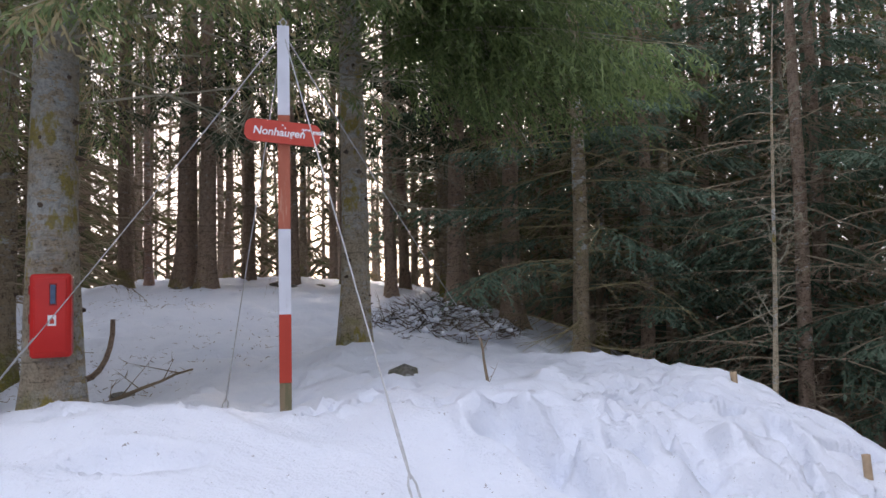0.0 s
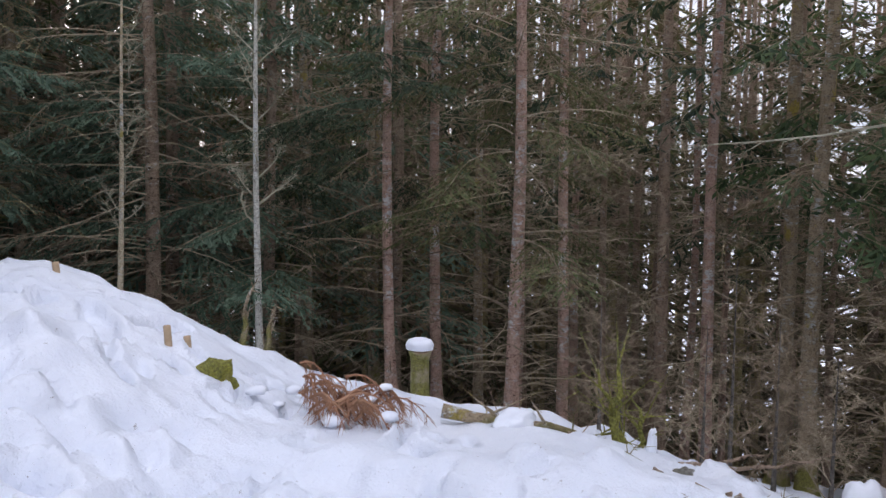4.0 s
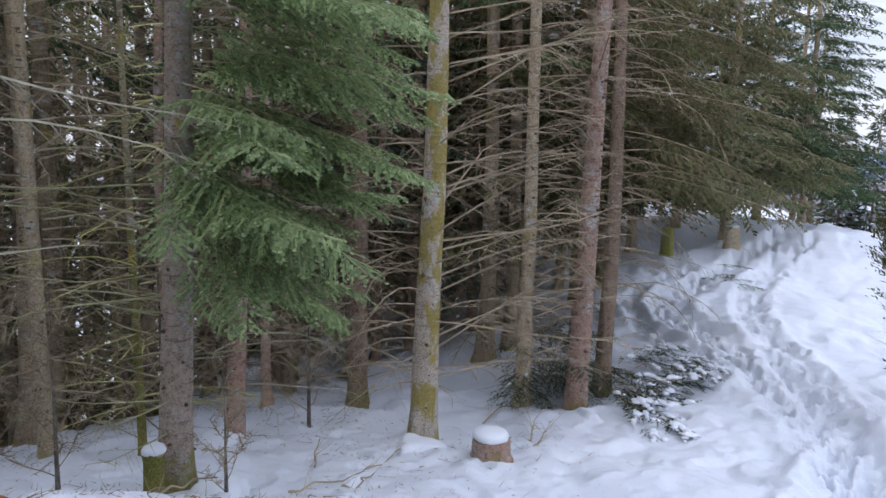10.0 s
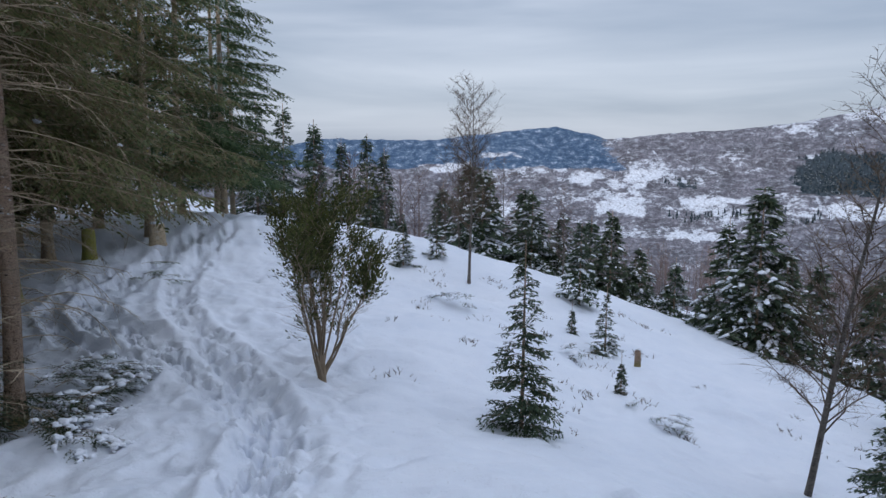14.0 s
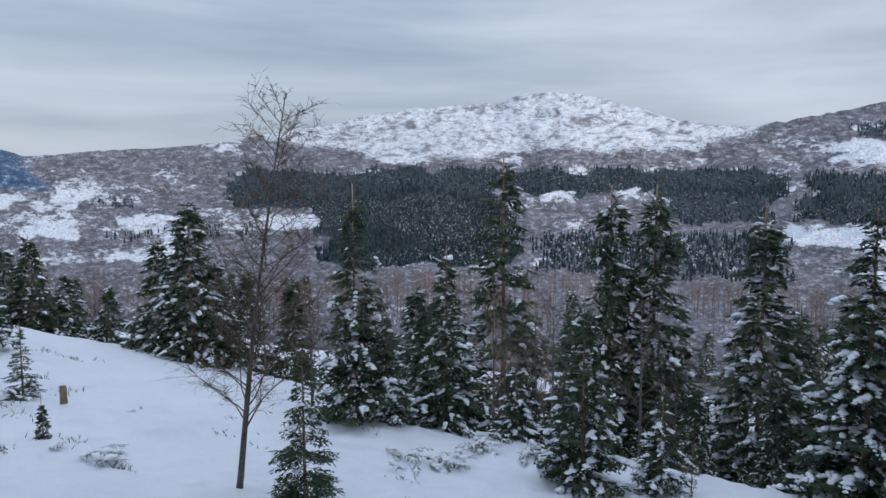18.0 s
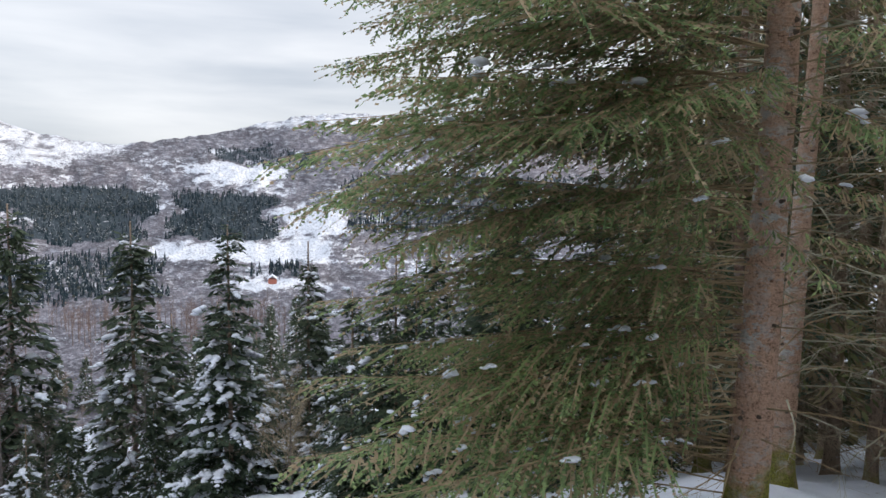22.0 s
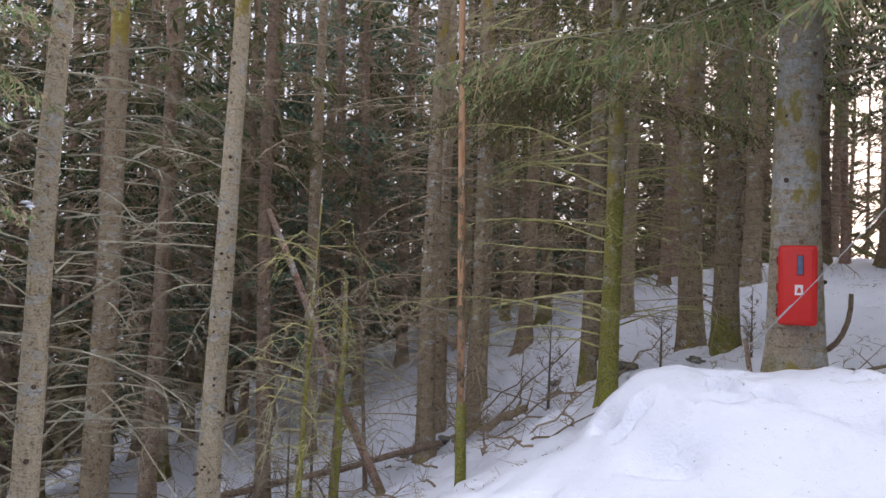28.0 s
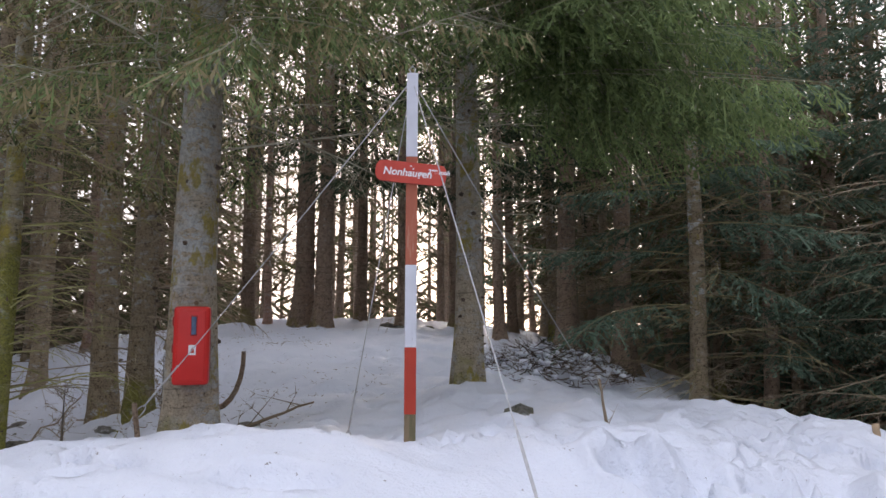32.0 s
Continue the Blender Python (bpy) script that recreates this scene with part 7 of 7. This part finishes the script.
def stripped_trunk():
    """A thin dead trunk, bare orange wood above a mossy foot, with stubs and a shred of bark."""
    rng = random.Random(91)
    x, y = -5.95, 5.27
    base = Vector(on(x, y, -0.2))
    ob = root("stripped_trunk", Matrix.Translation(base), "thin dead trunk stripped to orange wood above a mossy foot", "tree")
    way = Vector((-0.14, -0.15, 7.3))
    at = lambda z: way * (z / 7.3)
    s = Soup()
    s.tube([at(0.98), at(2.2), at(3.6), at(5.2), at(7.6)], [0.040, 0.038, 0.036, 0.033, 0.028], 10)
    child("stripped_stem", s.mesh("stripped_stem", RAW_ORANGE, True), ob)
    s = Soup()
    s.tube([at(-0.1), at(0.2), at(0.6), at(1.0)], [0.075, 0.060, 0.056, 0.050], 10)
    child("mossy_foot", s.mesh("mossy_foot", BARK_MOSSY, True), ob, "mossy lower end")
    for z, a, ln in ((0.75, 40, 0.22), (0.9, 250, 0.16), (1.55, 120, 0.12), (1.95, 300, 0.10)):
        s = Soup()
        p = at(z) + heading(a) * 0.03
        s.tube([p, p + heading(a) * ln * 0.6 + UP * 0.03, p + heading(a) * ln + UP * 0.10], [0.012, 0.008, 0.003], 5)
        child("branch_stub", s.mesh("branch_stub", BARK_DARK), ob)
    for z, a in ((1.75, 110), (2.5, 140), (3.3, 100)):
        s = Soup()
        p = at(z) + heading(a) * 0.035
        s.tube([p - UP * 0.16, p, p + UP * 0.14], [0.004, 0.016, 0.005], 5)
        child("bark_shred", s.mesh("bark_shred", BARK_GREY), ob, "shred of grey bark")


stripped_trunk()
stick("leaning_trunk", on(-7.35, 5.35, -0.1), (-8.6, 4.3, 2.2), 0.06, BARK_RED, "broken reddish trunk leaning in the thicket", 93, 0.04, 10, "tree", 0.6)
stick("leaning_trunk", on(-7.55, 4.75, -0.1), on(-7.7, 4.9, 2.8), 0.055, BARK_MOSSY, "short mossy dead stem", 94, 0.03, 16, "tree", 0.5)
for x, y, h, lean, to, sd in ((-7.0, 3.95, 3.3, 3, 60, 951), (-7.65, 4.75, 2.6, 6, 320, 952), (-8.3, 5.7, 2.8, 4, 200, 953), (-7.9, 3.9, 2.4, 8, 20, 954)):
    hero(x, y, 0.034, BARK_MOSSY if sd == 951 else BARK_DARK, sd, "thin green mossy dead spruce sapling with drooping twigs", h=h, lean=lean, lean_to=to, flare=0.2, sides=9, knots=4, twig=TWIG_PALE if sd > 951 else TWIG_GREEN,
         dead=[bare(46, 0.5, h - 0.05, 0.5, 1.2, None, 0, 0.55, 2.6, 0.7)])
stick("fallen_trunk", on(-10.2, 3.6, 0.12), on(-7.6, 6.4, 0.16), 0.05, BARK_DARK, "long dark fallen trunk across the snow", 96, 0.05, 26, "log", 0.8)
stick("fallen_trunk", on(-7.5, 6.5, 0.12), on(-6.55, 6.88, 0.14), 0.055, BARK_GREY, "mossy fallen trunk with a broken end", 97, 0.05, 12, "log", 0.9)
for k in range(56):
    r = random.Random(700 + k)
    az, d = r.uniform(284, 326), r.uniform(7.5, 12)
    x, y = d * math.sin(radians(az)), d * math.cos(radians(az))
    stick("branch", on(x, y, 0.02), on(x + r.uniform(-1, 1), y + r.uniform(-1, 1), r.uniform(0.05, 0.5)), 0.014, TWIG_DARK, "dry fallen branch on the forest snow", 710 + k, 0.06, 7)
snow_heap(-8.8, 3.35, 0.35, 0.3, 0.16, 66, "drift of snow at a trunk's foot")
snow_heap(-9.9, 4.4, 0.25, 0.3, 0.3, 67, "small stump wholly covered with snow")

# bare saplings and shoots along the crest and under the eastern trees
for k, (x, y, h) in enumerate(((4.75, 2.75, 0.8), (5.1, 2.3, 0.9), (5.4, 3.3, 1.0), (5.6, 1.6, 1.1), (6.3, 2.2, 1.4), (5.9, -0.9, 0.9), (6.6, 0.3, 1.6), (7.6, 0.9, 2.2), (8.2, -0.6, 2.6), (8.6, 1.8, 2.4), (7.2, 2.9, 2.0), (9.2, -2.4, 2.4),
                               (-6.3, 7.0, 1.2), (-5.0, 7.4, 0.8), (-7.2, 6.3, 1.6), (-8.4, 4.6, 1.6), (-9.2, 5.4, 2.0), (-4.2, 7.9, 0.7))):
    birch(x, y, h, 0.012 + 0.006 * h, 800 + k, "thin dry leafless sapling in the wood", spread=0.4, twig=TWIG if k % 2 else TWIG_DARK, count=14, low=0.1)


# needles, twigs and bits of bark shed on the snow under the trees
def litter():
    rng = random.Random(66)
    s = Soup()
    for _ in range(13000):
        az = rng.choice((rng.uniform(40, 130), rng.uniform(80, 128), rng.uniform(278, 332), rng.uniform(282, 348)))
        d = rng.uniform(7.0, 14.0) if az > 330 else rng.uniform(3.2, 12.5) if 60 < az < 130 else rng.uniform(5.0, 12.5)
        x, y = d * math.sin(radians(az)), d * math.cos(radians(az))
        if value_noise(np.array([x * 0.7]), np.array([y * 0.7]), 71)[0] < rng.uniform(-0.4, 0.6):
            continue
        z = snow_level(x, y)
        ln = rng.uniform(0.02, 0.08) if rng.random() < 0.9 else rng.uniform(0.1, 0.3)
        a = rng.random() * 6.3
        s.spike(Vector((x, y, z + 0.004)), Vector((x + math.cos(a) * ln, y + math.sin(a) * ln, z + rng.uniform(0.005, 0.04))), rng.uniform(0.002, 0.005))
    ob = root("twig_litter", Matrix.Identity(4), "shed twigs and bark scraps strewn on the snow", "litter", kind="stuff")
    tagged(child("litter_mass", s.mesh("litter_mass", TWIG_DARK), ob), kind="stuff")


def snow_level(x, y):
    hit, co, _, _ = bpy.data.objects["ground"].ray_cast(Vector((x, y, 20)), Vector((0, 0, -1)))
    return co.z if hit else at_height(x, y)


litter()


# heather and grass tips sticking out of the open slope
def heather():
    rng = random.Random(67)
    s = Soup()
    for _ in range(70):
        az, d = rng.uniform(152, 222), rng.uniform(9.5, 22)
        cx, cy = d * math.sin(radians(az)), d * math.cos(radians(az))
        wide = rng.uniform(0.05, 0.2)
        for _ in range(rng.randint(5, 26)):
            x, y = cx + rng.gauss(0, wide), cy + rng.gauss(0, wide)
            b = Vector((x, y, snow_level(x, y) - 0.02))
            e = b + Vector((rng.uniform(-.5, .5), rng.uniform(-.5, .5), rng.uniform(0.3, 1.0))).normalized() * rng.uniform(0.04, 0.15)
            s.spike(b, e, 0.008)
            s.spike(b.lerp(e, 0.4), e + Vector((rng.uniform(-.06, .06), rng.uniform(-.06, .06), rng.uniform(-.03, .04))), 0.005)
    ob = root("heather_tips", Matrix.Identity(4), "dark heather and grass tips poking through the snow", "shrub", kind="stuff")
    tagged(child("heather_mass", s.mesh("heather_mass", TWIG_HEATHER), ob), kind="stuff")


heather()

# stones and bare patches of ground round the feet of the knoll's trunks
for k in range(22):
    rg = random.Random(900 + k)
    x0, y0 = rg.choice(((-4.64, 13.8), (-4.0, 13.4), (-5.35, 8.65), (-4.72, 8.45), (-6.42, 7.85), (-7.8, 6.4), (-8.42, 6.86), (-2.9, 14.6), (-1.9, 15.2), (-6.73, 8.45)))
    a, d = rg.uniform(0, 6.3), rg.uniform(0.22, 0.6)
    stone(x0 + math.cos(a) * d, y0 + math.sin(a) * d, rg.uniform(0.08, 0.22), rg.uniform(0.06, 0.16), rg.uniform(0.03, 0.07), 900 + k, "dark stone bare of snow beside a trunk")
# ---- far valley: plantations, birch scrub, a farmhouse ----
def plantations():
    """Spruce stands across the valley, tree by tree."""
    rng = random.Random(55)
    s = Soup()
    steps = np.exp(np.linspace(math.log(130), math.log(2900), 400))
    for a0, a1, e0, e1, closed in SPRUCE_STANDS:
        for _ in range(int((a1 - a0) * (e1 - e0) * 36 * closed)):
            az, el = rng.uniform(a0 - 0.5, a1 + 0.5), rng.uniform(e0 - 0.3, e1 + 0.2)
            if land_cover(np.array([az]), np.array([el]))[0][0] < (0.45 if closed > 0.9 else 0.25):
                continue
            r = float(np.interp(el, np.maximum.accumulate(rise_at(np.full(400, az), steps)), steps))
            x, y = r * math.sin(radians(az)), r * math.cos(radians(az))
            z, h = at_height(x, y) - 0.5, min(rng.uniform(6, 10) * (0.7 + r / 3000), 0.0125 * r * rng.uniform(0.75, 1.25))
            k0, b, start = rng.random() * 6.3, rng.uniform(0.15, 0.20) * h, len(s.v)
            for zz, rr in ((0.05, 1.0), (0.42, 0.50), (0.34, 0.86), (0.70, 0.30), (0.62, 0.56), (1.0, 0.02)):
                for k in range(5):
                    a = k0 + 2 * math.pi * k / 5 + zz * 2
                    w = b * rr * rng.uniform(0.7, 1.25)
                    s.v.append((x + math.cos(a) * w, y + math.sin(a) * w, z + h * zz))
            for i in (0, 2, 4):
                for k in range(5):
                    c, d = start + i * 5 + k, start + i * 5 + (k + 1) % 5
                    s.f.append((c, d, d + 5, c + 5))
    woods = root("far_plantation", Matrix.Identity(4), "dark spruce plantations on the far valley side", "trees", kind="stuff")
    tagged(child("spruce_mass", s.mesh("spruce_mass", FAR_SPRUCE), woods), kind="stuff")


def scrub():
    """Leafless birch woods on the slope below."""
    rng = random.Random(56)
    s = Soup()
    for _ in range(900):
        az, r = rng.uniform(146, 236), rng.uniform(42, 210)
        x, y = r * math.sin(radians(az)), r * math.cos(radians(az))
        h = rng.uniform(3.5, 7)
        b = Vector((x, y, at_height(x, y)))
        s.spike(b, b + UP * h, 0.07)
        for _ in range(26):
            q = b + UP * h * rng.uniform(0.2, 0.9)
            e = q + Vector((rng.uniform(-1, 1), rng.uniform(-1, 1), rng.uniform(0.5, 1.6))).normalized() * h * rng.uniform(0.12, 0.3)
            s.spike(q, e, 0.022)
            s.spike(q.lerp(e, 0.5), e + Vector((rng.uniform(-1, 1), rng.uniform(-1, 1), rng.uniform(0, 1))) * 0.4, 0.016)
    ob = root("birch_scrub", Matrix.Identity(4), "leafless reddish-brown birch wood below the slope", "trees", kind="stuff")
    tagged(child("birch_mass", s.mesh("birch_mass", TWIG_BIRCH), ob), kind="stuff")


def far_spruce():
    n = Nodes("far_spruce", 0.9, 0, 0.1)
    c = n.ramp(n.island(), ((0.0, (0.010, 0.022, 0.032)), (0.8, (0.028, 0.044, 0.056)), (1.0, (0.055, 0.06, 0.055))))
    flecks = n.math("MULTIPLY", n.edge(n.noise(0.55, 3, (1, 1, 0.8), 0.7), 0.57, 0.64), n.edge(n.noise(0.004, 3), 0.36, 0.56))
    return n.colour(n.mix(n.math("MULTIPLY", flecks, 0.75), c, (0.62, 0.66, 0.72)))


FAR_SPRUCE = far_spruce()
plantations()
scrub()


def farmhouse(az, r, turn):
    x, y = r * math.sin(radians(az)), r * math.cos(radians(az))
    house = root("farmhouse", pose(x, y, at_height(x, y), 0, 0, turn) @ Matrix.Scale(0.64, 4), "small red farmhouse with a snowy roof in the valley", "house")
    red = plain("barn_red", (0.24, 0.085, 0.065), (0.32, 0.13, 0.10), 2, 0.8)
    part("wall", placed(box_bm(11, 7, 5.2, 0.05, 1), pose(0, 0, 2.2)), red, house)
    bm = bmesh.new()
    vs = [bm.verts.new(v) for v in ((-6, -4, 4.6), (6, -4, 4.6), (6, 0, 7.6), (-6, 0, 7.6), (-6, 4, 4.6), (6, 4, 4.6), (-6, -4, 5.0), (6, -4, 5.0), (6, 0, 8.0), (-6, 0, 8.0), (-6, 4, 5.0), (6, 4, 5.0))]
    for f in ((0, 1, 2, 3), (3, 2, 5, 4), (6, 9, 8, 7), (9, 10, 11, 8), (0, 6, 7, 1), (4, 5, 11, 10), (0, 3, 9, 6), (3, 4, 10, 9), (1, 7, 8, 2), (2, 8, 11, 5)):
        bm.faces.new([vs[i] for i in f])
    part("roof", bm, FRESH, house, "snow-covered roof")
    for k in (-3.4, 0, 3.4):
        part("window", placed(box_bm(1.3, 0.1, 1.4, 0.02, 1), pose(k, 3.55, 2.6)), LETTER, house, "white-framed window")


farmhouse(234.7, 395, 35)


# spruces and birches that fill the slope below, alike in build
def slope_fill():
    rng = random.Random(91)
    tall = [young_spruce(-13.6, -22.5, 6.2, 401, TALL, 0.25, NEEDLES_SLOPE, 0.23, 0.08), young_spruce(-8.0, -23.5, 5.0, 402, LADEN, 0.4, NEEDLES_SLOPE, 0.25, 0.075)]
    bare_tree = birch(-16.0, -24.0, 5.0, 0.04, 403, "leafless brown birch on the slope below", spread=0.3, twig=TWIG_BIRCH, count=26, low=0.12)
    spots = [(-13.6, -22.5), (-8.0, -23.5), (-16.0, -24.0)]
    while len(spots) < 46:
        az, r = rng.uniform(196, 240), rng.uniform(15, 24)
        x, y = r * math.sin(radians(az)), r * math.cos(radians(az))
        if any((x - a) ** 2 + (y - b) ** 2 < 1.4 for a, b in spots) or any((x - a) ** 2 + (y - b) ** 2 < 0.5 for a, b, _ in HEROES):
            continue
        spots.append((x, y))
        copy_thing_sized(bare_tree if rng.random() < 0.5 else tall[1], stand(x, y, rng.uniform(0, 360), rng.uniform(0.28, 0.5), sink=0.05))
    while len(spots) < 190:
        az, r = rng.uniform(158, 252), rng.uniform(22, 42) if len(spots) < 104 else rng.uniform(38, 95)
        x, y = r * math.sin(radians(az)), r * math.cos(radians(az))
        if az < 192 and r < 31 or any((x - a) ** 2 + (y - b) ** 2 < 6 + 0.08 * r for a, b in spots):
            continue
        spots.append((x, y))
        size = (rng.uniform(0.55, 0.9) if az < 195 else rng.uniform(0.7, 1.2)) * (1 + max(0, r - 45) * 0.006)
        copy_thing_sized(bare_tree if rng.random() < 0.42 else tall[rng.randrange(2)], stand(x, y, rng.uniform(0, 360), size, sink=0.05))


slope_fill()
